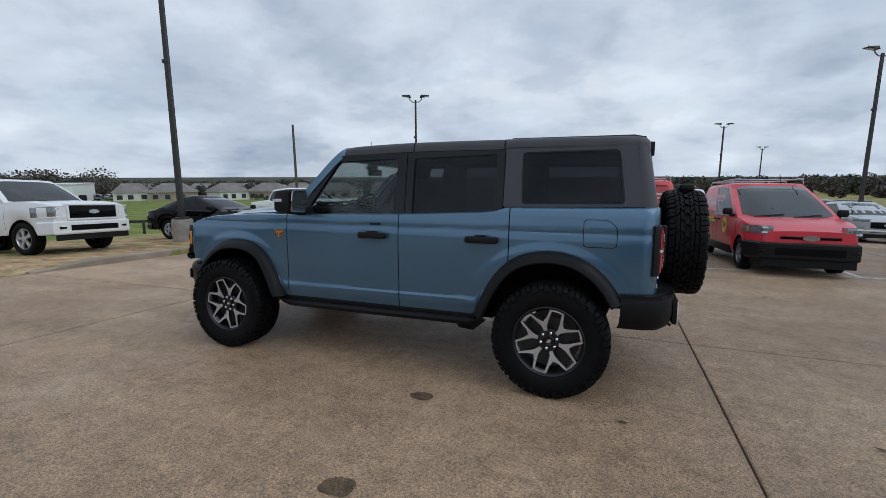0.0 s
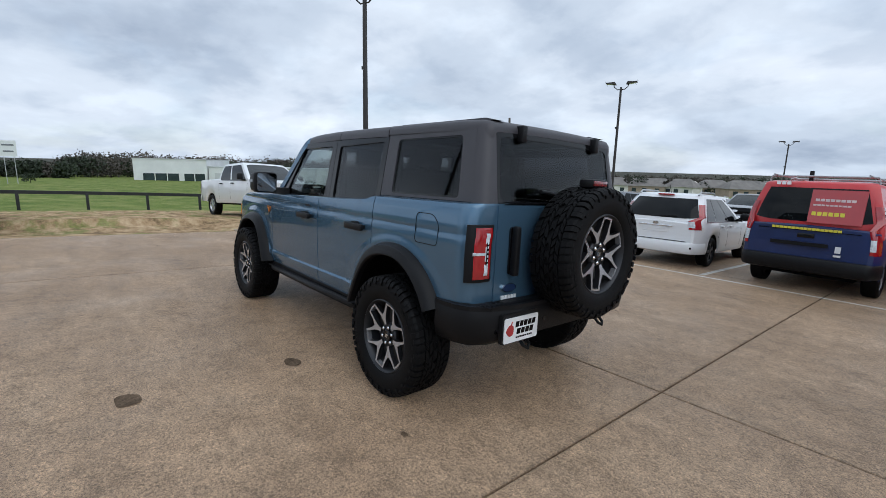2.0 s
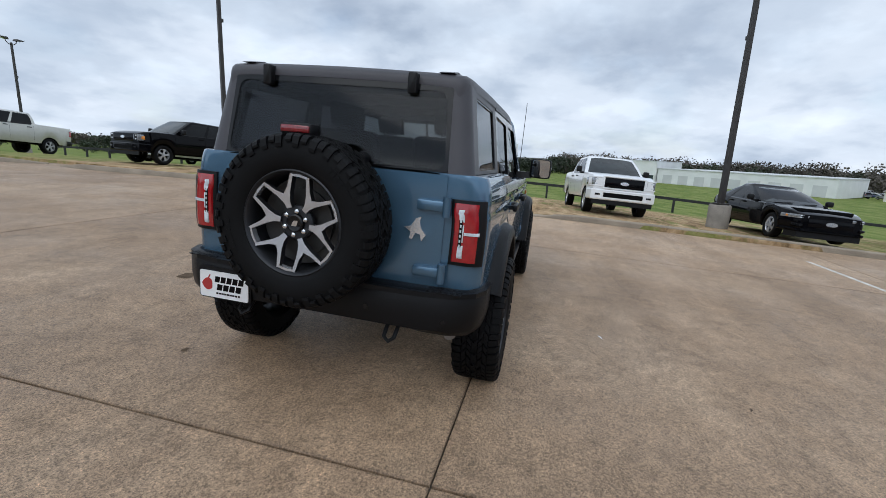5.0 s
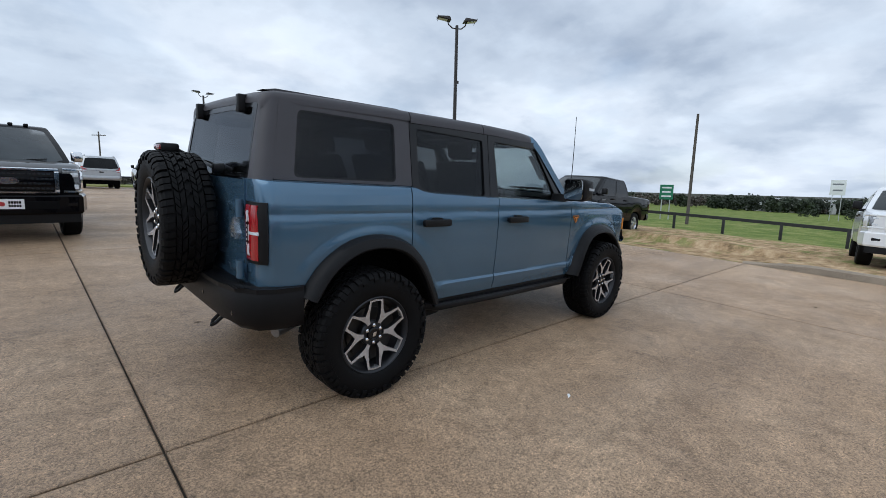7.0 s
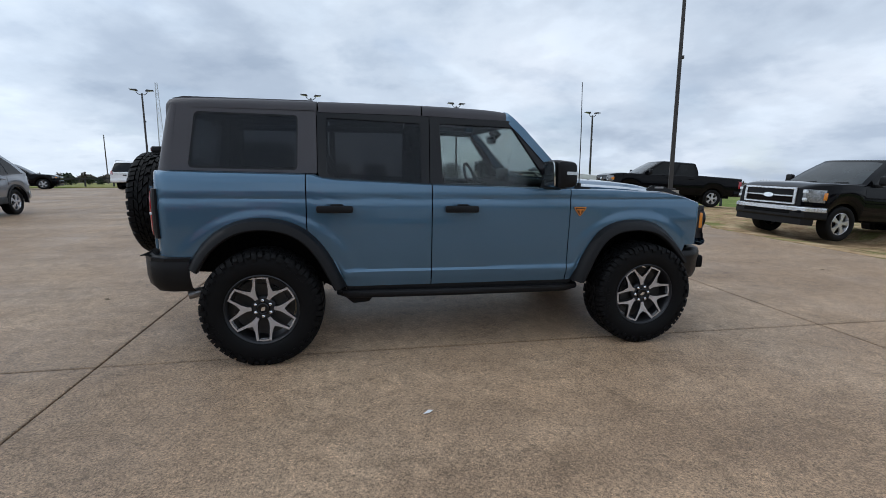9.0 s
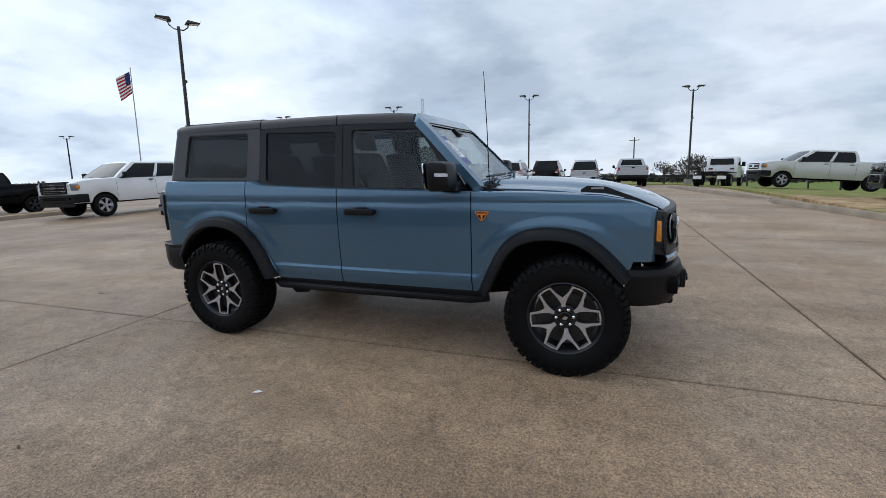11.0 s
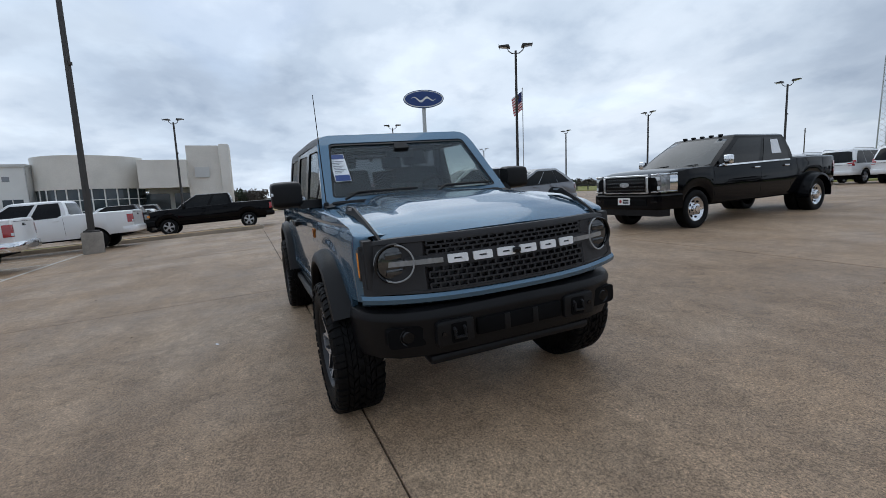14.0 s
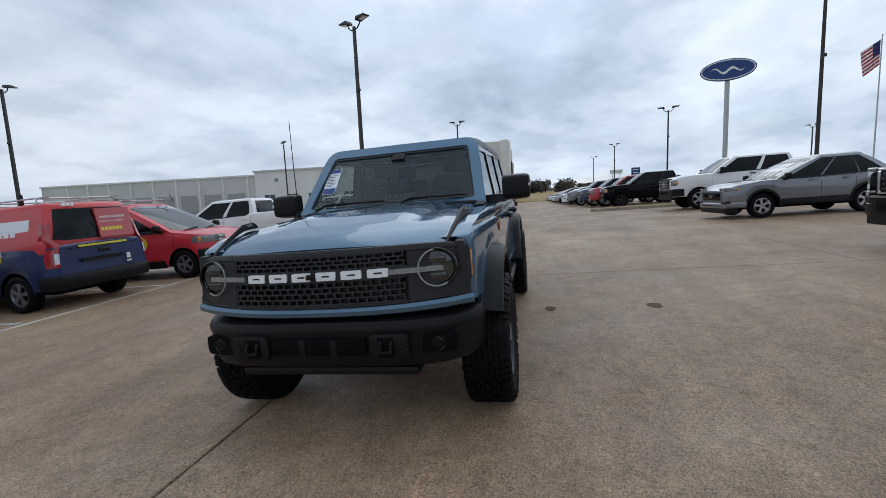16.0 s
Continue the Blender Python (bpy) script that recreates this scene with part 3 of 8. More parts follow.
def kerb(name, pts, width=0.15, height=0.15, label="worn tan concrete kerb beside the grass"):
    """A kerb along a line of (x, y) points with rounded top edges and tapered ends."""
    b = B()
    loops = []
    fine = []
    for a, c in zip(pts, pts[1:]):
        k = max(2, int(math.dist(a, c) / 0.5))
        fine += [(a[0] + (c[0] - a[0]) * i / k, a[1] + (c[1] - a[1]) * i / k) for i in range(k)]
    fine.append(pts[-1])
    for i, p in enumerate(fine):
        q0, q1 = fine[max(i - 1, 0)], fine[min(i + 1, len(fine) - 1)]
        d = Vector((q1[0] - q0[0], q1[1] - q0[1], 0)).normalized()
        s = Vector((-d.y, d.x, 0))
        end = min(i, len(fine) - 1 - i)
        h = height * min(1, 0.25 + 0.4 * end) + 0.004 * noise.noise((p[0] * 2, p[1] * 2, 1))
        base = Vector((p[0], p[1], ground_z(*p)))
        prof = [(-width / 2 - 0.01, -0.1), (-width / 2 - 0.005, h - 0.03), (-width / 2 + 0.025, h), (width / 2 - 0.025, h), (width / 2, h - 0.03), (width / 2, -0.1)]
        loops.append([base + s * u + Vector((0, 0, w)) for u, w in prof])
    rings(b, loops, True, True)
    return tagged(part(name, b, CURBMAT), label, "kerb", kind="structure")


kerb("kerb", [(9.45, -0.75), (9.5, -3), (9.6, -6), (9.45, -9), (8.9, -11.5), (8.6, -14)])
kerb("kerb", [(9.5, 5.7), (9.2, 8), (8.7, 11), (8.4, 13.2), (8.6, 14.2)])
kerb("kerb", [(8.9, 15.2), (8.2, 16.2), (7.5, 19.5), (7.1, 23), (7.0, 27)])


def island(name, cx, cy, lx, ly, label):
    """A kerbed island with a grass top."""
    m = on_ground(cx, cy)
    e = thing(name, label, "traffic island", kind="structure", m=m)
    lo = rounded([(-lx, -ly), (lx, -ly), (lx, ly), (-lx, ly)], min(lx, ly) * 0.8, 7)
    li = [(x * (1 - 0.15 / lx), y * (1 - 0.15 / ly)) for x, y in lo]
    b = B()
    rings(b, [[(x, y, -0.2) for x, y in lo], [(x, y, 0.12) for x, y in lo], [(x * 0.99, y * 0.995, 0.15) for x, y in lo], [(x, y, 0.15) for x, y in li], [(x, y, 0.05) for x, y in li]], True, False)
    part("kerb_stone", b, CURBMAT, e)
    b = B()
    b.faces.new([b.verts.new((x, y, 0.13)) for x, y in li])
    part("turf", b, TURF, e, smooth=0)
    return e


island("island", -17.6, -5.6, 0.8, 4.9, "kerbed grass island between parking rows")
island("island", -18.6, 7.2, 0.8, 3.4, "kerbed grass island between parking rows")

# painted stall lines
def stripe(pts, width=0.10):
    b = B()
    (xa, ya), (xb, yb) = pts
    d = Vector((xb - xa, yb - ya, 0)).normalized()
    s = Vector((-d.y, d.x, 0)) * width / 2
    k = max(3, int(math.dist(*pts)))
    us = span(0, 1, k)
    grid(b, lambda u, v: (xa + (xb - xa) * u + s.x * v, ya + (yb - ya) * u + s.y * v, ground_z(xa + (xb - xa) * u + s.x * v, ya + (yb - ya) * u + s.y * v) + 0.0045), us, [-1, 1])
    return tagged(part("painted_line", b, LINEPAINT), "worn white painted parking line on concrete", "road marking", "parking lines", "structure")


stripe([(7.4, -6.35), (-14.0, -6.6)])
for k in range(9):
    stripe([(3.4 - 2.74 * k, -6.6), (3.45 - 2.74 * k, -12.0)])
for k in range(13):
    stripe([(-14 + 2.75 * k, 36.5), (-14 + 2.75 * k, 31.0)])

# oil and water stains, and scraps of litter
for x, y, r in ((0.83, 1.235, 0.07), (0.82, 2.31, 0.08), (-0.505, 1.11, 0.022)):
    b = B()
    n = 26
    ring = []
    for i in range(n):
        a = 2 * math.pi * i / n
        rr = r * (1 + 0.28 * noise.noise((math.cos(a) * 1.3 + x * 7, math.sin(a) * 1.3 + y * 5, 2)))
        px, py = x + 1.25 * rr * math.cos(a), y + 0.85 * rr * math.sin(a)
        ring.append(b.verts.new((px, py, ground_z(px, py) + 0.0045)))
    b.faces.new(ring)
    tagged(part("oil_stain", b, STAIN, smooth=0), "dark oval oil stain on the concrete", "stain", "stains on the slabs", "structure")
LITTER = material("dry_leaf_litter", (0.10, 0.065, 0.04), 0.9, vary=0.4, scale=30)
for x, y in ((1.05, -1.735), (-1.9, 0.9), (6.0, -2.4), (3.4, 4.6), (-2.6, -0.3), (7.4, 1.2), (1.7, -5.2), (-3.8, 2.7), (0.2, -2.6), (6.8, -4.1), (-3.6, -2.4), (-2.5, -3.6)):
    b = B()
    s = random.uniform(0.012, 0.028)
    a = random.uniform(0, 6)
    pts = [(s * 1.6, 0, 0.004), (0.4 * s, 0.5 * s, 0.010), (-s * 1.5, 0.1 * s, 0.003), (0.1 * s, -0.5 * s, 0.004)]
    vs = [b.verts.new((x + p[0] * math.cos(a) - p[1] * math.sin(a), y + p[0] * math.sin(a) + p[1] * math.cos(a), ground_z(x, y) + p[2] + 0.002)) for p in pts]
    vt = [b.verts.new(v.co + Vector((0, 0, 0.003))) for v in vs]
    b.faces.new(vs)
    b.faces.new(vt[::-1])
    for i in range(4):
        b.faces.new([vs[i], vs[(i + 1) % 4], vt[(i + 1) % 4], vt[i]])
    tagged(part("dry_leaf", b, LITTER if x != 1.05 else PAPER, smooth=0), "small dry curled leaf on the concrete", "leaf", "litter on the lot")

# ---- wheels ----
def tyre_meshes(r=0.415, w=0.275, rim_r=0.235, seg=72, depth=0.010):
    """A tyre about the y axis, its outer face towards -y."""
    b = B()
    h = w / 2
    prof = [(rim_r - 0.012, -h * 0.72), (rim_r + 0.008, -h * 0.88), (rim_r + 0.035, -h * 0.97), (rim_r + (r - rim_r) * 0.45, -h * 1.02), (r - 0.045, -h * 0.98), (r - 0.024, -h * 0.90), (r - depth, -h * 0.76), (r - depth + 0.001, 0),
            (r - depth, h * 0.76), (r - 0.024, h * 0.90), (r - 0.045, h * 0.98), (rim_r + (r - rim_r) * 0.45, h * 1.02), (rim_r + 0.02, h * 0.95), (rim_r - 0.012, h * 0.72)]
    lathe(b, prof, seg=seg)
    return b


def tread_blocks(r=0.415, w=0.275, rim_r=0.235):
    """Staggered tread lugs, long and short in turn at the shoulders, and the raised bars of the side wall."""
    b = B()
    h = w / 2
    n = 58
    step = 2 * math.pi / n

    def lug(t0, t1, sec, skew=0.0):
        """A lug between two angles: sec is its section of (radius, y) points, its far end turned by skew."""
        a, c = [], []
        for rr, y in sec:
            k = skew * (y - sec[0][1]) / w
            a.append(b.verts.new((rr * math.cos(t0 + k), y, rr * math.sin(t0 + k))))
            c.append(b.verts.new((rr * math.cos(t1 + k), y, rr * math.sin(t1 + k))))
        m = len(sec)
        b.faces.new(a)
        b.faces.new(c[::-1])
        for i in range(m):
            b.faces.new([a[i], a[(i + 1) % m], c[(i + 1) % m], c[i]])

    for k in range(n):
        t = k * step + 0.012 * math.sin(k * 2.3)
        deep = 0.062 if k % 2 else 0.040
        for s in (-1, 1):
            side = [(r - 0.017, s * 0.58 * h), (r - 0.001, s * 0.60 * h), (r - 0.004, s * 0.86 * h), (r - 0.014, s * 0.975 * h), (r - deep * 0.75, s * 1.055 * h), (r - deep, s * 1.045 * h), (r - deep, s * 0.92 * h), (r - 0.03, s * 0.80 * h)]
            lug(t + (0.5 * step if s > 0 else 0), t + (0.5 * step if s > 0 else 0) + step * (0.76 if k % 2 else 0.68), side, 0.10)
            for ya, yb, off in ((0.55, 0.36, 0.3), (0.34, 0.15, 0.75 if k % 2 else 0.62)):
                lug(t + off * step, t + (off + 0.78) * step, [(r - 0.017, s * ya * h), (r, s * (ya - 0.01) * h), (r, s * (yb + 0.01) * h), (r - 0.017, s * yb * h)], (0.8 if ya > 0.5 else -0.8) * s)
        lug(t, t + 0.80 * step, [(r - 0.017, -0.125 * h), (r, -0.115 * h), (r, 0.115 * h), (r - 0.017, 0.125 * h)], 0.9 if k % 2 else -0.5)
    # raised lettering on the side wall stays as short bars
    for k in range(14):
        t0 = 0.6 + k * 0.075 + (2.2 if k > 6 else 0)
        lug(t0, t0 + 0.050, [(rim_r + 0.070, -h * 1.0), (rim_r + 0.070, -h * 1.03), (rim_r + 0.096, -h * 1.03), (rim_r + 0.096, -h * 1.0)])
    return b


def polar(r, deg):
    return (r * math.cos(radians(deg)), r * math.sin(radians(deg)))


def suv_wheel(name, parent_label=""):
    """Wheel about the y axis with its outer face to -y."""
    e = new(name)
    tyre = part("tyre", tyre_meshes(rim_r=0.246, depth=0.016), RUBBER, e, "black all-terrain tyre with chunky tread", smooth=30)
    tread = part("tread", tread_blocks(rim_r=0.246), RUBBER, tyre, smooth=0)
    tread["kind"] = "stuff"
    b = B()
    lathe(b, [(0.232, 0.10), (0.238, -0.085), (0.250, -0.104), (0.254, -0.120), (0.247, -0.125), (0.237, -0.116), (0.226, -0.070), (0.220, 0.08)], seg=64)
    rim = part("rim", b, ALLOYDK, e, "dark grey alloy rim")
    b = B()
    lathe(b, [(0.208, -0.020), (0.10, -0.012), (0.02, -0.012)], seg=48)
    lathe(b, [(0.165, -0.030), (0.165, 0.01), (0.07, 0.01), (0.07, -0.030), (0.165, -0.030)], seg=40)
    part("brake_disc", b, material("brake_iron", (0.06, 0.058, 0.056), 0.5, metal=0.8, vary=0.3) if "brake_iron" not in bpy.data.materials else bpy.data.materials["brake_iron"], e)
    face, back, grow = -0.112, -0.078, 1.062
    for k in range(6):
        phi = 60 * k + 30 + 90
        half = [(0.072, 9.5), (0.100, 9.0), (0.136, 13.4), (0.212, 21.0), (0.222, 18.0), (0.164, 10.4)]
        pts = [polar(r_ * grow, phi - a_) for r_, a_ in half] + [polar(0.138 * grow, phi)] + [polar(r_ * grow, phi + a_) for r_, a_ in reversed(half)]
        b = B()
        a = [b.verts.new((x, face + 0.030 * (1 - math.hypot(x, z) / 0.236), z)) for x, z in pts]
        c = [b.verts.new((x * 0.995, back + 0.028 * (1 - math.hypot(x, z) / 0.236), z * 0.995)) for x, z in pts]
        f = b.faces.new(a)
        b.faces.new(c[::-1])
        sides = [b.faces.new([a[i], a[(i + 1) % 13], c[(i + 1) % 13], c[i]]) for i in range(13)]
        b.faces.ensure_lookup_table()
        for s in sides:
            s.material_index = 1
        part("spoke", b, [ALLOY, ALLOYDK], e, "machined silver split spoke", smooth=20)
        # the cap that joins two arms at the rim
        th = 60 * k + 90
        b = B()
        pts = [polar(r_ * grow, th + a_) for r_, a_ in ((0.209, -10), (0.2195, -12.5), (0.2205, 0), (0.2195, 12.5), (0.209, 10), (0.209, 0))]
        a = [b.verts.new((x, face + 0.001, z)) for x, z in pts]
        c = [b.verts.new((x, back, z)) for x, z in pts]
        b.faces.new(a)
        b.faces.new(c[::-1])
        for i in range(6):
            b.faces.new([a[i], a[(i + 1) % 6], c[(i + 1) % 6], c[i]])
        part("spoke_tip", b, [ALLOY], e, smooth=0)
    b = B()
    lathe(b, [(0.084, -0.05), (0.084, -0.070), (0.076, -0.078), (0.045, -0.078)], seg=36)
    part("hub", b, ALLOYDK, e)
    b = B()
    lathe(b, [(0.043, -0.06), (0.043, -0.092), (0.036, -0.097), (0.030, -0.094), (0.0005, -0.094)], seg=32)
    cap = part("centre_cap", b, GLOSSBLK, e)
    b = B()
    prism(b, rounded([(-0.014, -0.016), (0.012, -0.012), (0.018, 0.016), (-0.006, 0.012)], 0.005, 3), -0.0965, -0.094)
    part("emblem", b, CHROME, cap, smooth=0)
    for k in range(6):
        x, z = polar(0.0575, 60 * k + 90)
        b = B()
        lathe(b, [(0.0125, -0.068), (0.0125, -0.092), (0.007, -0.098), (0.0005, -0.099)], (x, 0, z), seg=8)
        part("lug_nut", b, CHROME, e)
    return e


# ---- the parked SUV ----
SUV = thing("suv", "blue-grey boxy off-road SUV with charcoal hardtop", "suv", m=LOT.copy())


def sp(name, bm, mat, label="", parent=None, smooth=35):
    return part(name, bm, mat, parent or SUV, label, smooth)


SIDE_Z = [(0.48, 0.832), (0.54, 0.846), (0.60, 0.862), (0.650, 0.868), (0.660, 0.856), (0.80, 0.866), (1.00, 0.872), (1.12, 0.872), (1.165, 0.868), (1.178, 0.861), (1.19, 0.866), (1.23, 0.865), (1.29, 0.857), (1.33, 0.846), (1.36, 0.830)]


def side_y(x, z):
    y = table(SIDE_Z, z)
    if x > 2.3:
        u = (x - 2.3) / 1.2
        y -= 0.045 * u * u
        if z > 1.02:
            y -= 0.10 * u * (z - 1.02)
    if x < 0.2:
        y -= 0.012 * ((0.2 - x) / 0.8) ** 2
    # the fenders swell out round the wheel arches
    for cx, r in ((0.03, 0.70), (2.86, 0.68)):
        d = math.hypot((x - cx) * 0.98, (z - 0.44) * 1.03)
        if z > 0.6 and d < r:
            t = min(1.0, (r - d) / 0.075)
            y += 0.007 * t * t * (3 - 2 * t)
    return y


def belt_z(x):
    return table([(-0.7, 1.353), (0.36, 1.340), (0.42, 1.318), (0.52, 1.306), (1.2, 1.278), (2.28, 1.250)], x)


REAR_ARCH = [(-0.475, 0.72), (-0.40, 0.85), (-0.30, 0.95), (-0.16, 1.03), (0.0, 1.054), (0.17, 1.035), (0.30, 0.975), (0.40, 0.88), (0.49, 0.74), (0.575, 0.545)]
FRONT_ARCH = [(2.335, 0.535), (2.41, 0.72), (2.50, 0.89), (2.60, 0.975), (2.74, 1.018), (2.92, 1.018), (3.06, 0.985), (3.18, 0.90), (3.29, 0.79), (3.36, 0.70)]


def arch_z(x):
    for a in (REAR_ARCH, FRONT_ARCH):
        if a[0][0] <= x <= a[-1][0]:
            return table(a, x) - 0.02
    return 0.0


def sill_z(x):
    return max(0.535, arch_z(x))


def side_panel(path, zb, zt, s, rows=42, ledge=0.085, fold=0.03):
    """A body panel: path is a list of (x, x used for the side's curve, offset inwards). s: which side."""
    b = B()
    loops = []
    for x, xs, off in path:
        lo, hi = zb(x), zt(x)
        col = []
        zs = span(lo, hi, rows)
        col.append((x, s * (side_y(xs, lo) - off - fold), lo + 0.004))
        for z in zs:
            col.append((x, s * (side_y(xs, z) - off), z))
        y_top = side_y(xs, hi) - off
        col.append((x, s * (y_top - 0.012), hi + 0.006))
        col.append((x, s * (y_top - ledge), hi + 0.008))
        loops.append(col)
    first = [(p[0], p[1] - s * fold, p[2]) for p in loops[0]]
    last = [(p[0], p[1] - s * fold, p[2]) for p in loops[-1]]
    rings(b, [first] + loops + [last], False, False)
    return b


def plain(xs):
    return [(x, x, 0.0) for x in xs]


for s, tag in ((1, "left"), (-1, "right")):
    # doors
    fd = side_panel(plain(span(1.207, 2.285, 22)), sill_z, belt_z, s)
    front_door = sp("front_door", fd, BLUE)
    rd = side_panel(plain(span(0.318, 1.199, 26)), sill_z, belt_z, s)
    rear_door = sp("rear_door", rd, BLUE)
    for door, xa in ((front_door, 1.295), (rear_door, 0.385)):
        y = s * (side_y(xa, 1.11))
        b = B()
        prism(b, rounded([(xa + 0.02, 1.075), (xa + 0.19, 1.065), (xa + 0.19, 1.14), (xa + 0.06, 1.145)], 0.02, 4), y - s * 0.004, y + s * 0.003)
        sp("handle_recess", b, BLUE, parent=door)
        b = B()
        prism(b, rounded([(xa, 1.084), (xa + 0.25, 1.084), (xa + 0.25, 1.132), (xa, 1.132)], 0.016, 4), y + s * 0.022, y + s * 0.052, bevel=0.006)
        prism(b, [(xa + 0.02, 1.096), (xa + 0.06, 1.096), (xa + 0.06, 1.124), (xa + 0.02, 1.124)], y - s * 0.002, y + s * 0.03)
        prism(b, [(xa + 0.20, 1.096), (xa + 0.25, 1.096), (xa + 0.25, 1.124), (xa + 0.20, 1.124)], y - s * 0.002, y + s * 0.03)
        prism(b, rounded([(xa + 0.085, 1.125), (xa + 0.19, 1.125), (xa + 0.175, 1.143), (xa + 0.10, 1.143)], 0.006, 3), y + s * 0.0, y + s * 0.028)
        sp("door_handle", b, BLACK, "black pull handle", parent=door)
    if s > 0:
        b = B()
        prism(b, rounded([(1.36, 1.19), (1.46, 1.19), (1.46, 1.208), (1.36, 1.208)], 0.006, 3), side_y(1.4, 1.2) - 0.002, side_y(1.4, 1.2) + 0.004)
        sp("keypad", b, BLACK, parent=front_door)
    # front fender
    path = plain(span(2.293, 3.445, 42)) + [(3.445 + 0.055 * math.sin(a), 3.445, 0.085 * (1 - math.cos(a))) for a in (0.35, 0.7, 1.0)]
    b = side_panel(path, lambda x: max(0.535, arch_z(min(x, 3.359))) if x < 3.36 else 0.80, lambda x: table([(2.28, 1.252), (2.7, 1.245), (3.15, 1.222), (3.35, 1.185), (3.5, 1.13)], x), s, ledge=0.13)
    fender = sp("front_fender", b, BLUE)
    # badge
    y = s * (side_y(2.37, 1.09) + 0.001)
    b = B()
    prism(b, rounded([(2.315, 1.120), (2.37, 1.045), (2.425, 1.120)], 0.014, 4), y, y + s * 0.006)
    badge = sp("fender_badge", b, ORANGE, "orange and black triangular badge", parent=fender)
    b = B()
    prism(b, rounded([(2.325, 1.114), (2.37, 1.054), (2.415, 1.114)], 0.012, 4), y, y + s * 0.0075)
    sp("badge_field", b, BLACK, parent=badge)
    b = B()
    prism(b, [(2.336, 1.107), (2.404, 1.107), (2.396, 1.094), (2.378, 1.096), (2.376, 1.068), (2.37, 1.062), (2.364, 1.068), (2.362, 1.096), (2.344, 1.094)], y, y + s * 0.009)
    sp("badge_mark", b, ORANGE, parent=badge, smooth=0)
    # rear quarter with its turned corner
    corner = [(-0.575 - 0.105 * math.sin(a), -0.575, 0.105 * (1 - math.cos(a))) for a in span(0, math.pi / 2, 8)]
    path = plain(span(0.310, -0.56, 34)) + corner + [(-0.683, -0.575, 0.15), (-0.685, -0.575, 0.195)]
    b = side_panel(path, lambda x: max(0.535, arch_z(x)) if x > -0.475 else 0.735, lambda x: belt_z(x), s)
    quarter = sp("quarter_panel", b, BLUE)
    if s > 0:
        # fuel door, drawn by its shut line
        loop = rounded([(-0.42, 1.085), (-0.20, 1.085), (-0.20, 1.275), (-0.36, 1.275), (-0.42, 1.225)], 0.03, 4)
        inner = [(-0.31 + (x + 0.31) * 0.965, 1.18 + (z - 1.18) * 0.96) for x, z in loop]
        b = B()
        frame_ring(b, loop, inner, lambda p, d: (p[0], side_y(p[0], p[1]) + 0.0015 - d, p[1]), 0.004)
        sp("fuel_door_gap", b, VOID, parent=quarter)
    # wheel-arch flares with liners
    for arch, nm, off in ((REAR_ARCH, "rear_flare", 0.0), (FRONT_ARCH, "front_flare", 0.0)):
        pts = []
        for (xa, za), (xb, zb_) in zip(arch, arch[1:]):
            pts += [(xa + (xb - xa) * i / 3, za + (zb_ - za) * i / 3) for i in range(3)]
        pts.append(arch[-1])
        sm = pts[:]
        for _ in range(3):
            sm = [sm[0]] + [((a[0] + 2 * c[0] + d[0]) / 4, (a[1] + 2 * c[1] + d[1]) / 4) for a, c, d in zip(sm, sm[1:], sm[2:])] + [sm[-1]]
        cx, cz = (0.03, 0.46) if arch is REAR_ARCH else (2.87, 0.46)
        loops, liner = [], []
        for x, z in sm:
            d = Vector((cx - x, cz - z)).normalized()
            yb = side_y(x, z)
            sec = [(-0.004, yb - 0.01), (0.0, yb + 0.012), (0.018, yb + 0.052), (0.045, 0.942), (0.072, 0.948), (0.082, 0.940), (0.084, 0.90)]
            loops.append([(x + d.x * u, s * y, z + d.y * u) for u, y in sec])
            liner.append([(x + d.x * u, s * y, z + d.y * u) for u, y in ((0.084, 0.905), (0.05, 0.80), (0.04, 0.58))])
        b = B()
        rings(b, loops, False, False)
        sp(nm, b, BLACK, "black textured plastic arch flare")
        b = B()
        rings(b, liner, False, False)
        sp("wheel_liner", b, VOID)
    # sill and rock rail
    b = B()
    prism(b, [(0.60, 0.470), (2.32, 0.470), (2.36, 0.538), (0.56, 0.538)], s * 0.70, s * 0.836, bevel=0.012)
    sp("sill", b, BLACK)
    b = B()
    tube(b, [(0.52, s * 0.80, 0.488), (0.60, s * 0.855, 0.478), (1.4, s * 0.862, 0.474), (2.28, s * 0.855, 0.472), (2.40, s * 0.80, 0.478)], 0.030, 10)
    box(b, 0.55, 2.38, min(s * 0.83, s * 0.88), max(s * 0.83, s * 0.88), 0.488, 0.500, 0.004)
    sp("rock_rail", b, BLACK, "black tubular rock rail")
    # trailing arm bracket and mud
    b = B()
    lathe(b, [(0.0, -0.03), (0.035, -0.03), (0.035, 0.03), (0.0, 0.03)], (0.66, s * 0.68, 0.40), seg=14)
    prism(b, [(0.52, 0.45), (0.82, 0.47), (0.74, 0.37), (0.62, 0.36)], s * 0.66, s * 0.71, bevel=0.006)
    sp("suspension_bracket", b, BLACK)


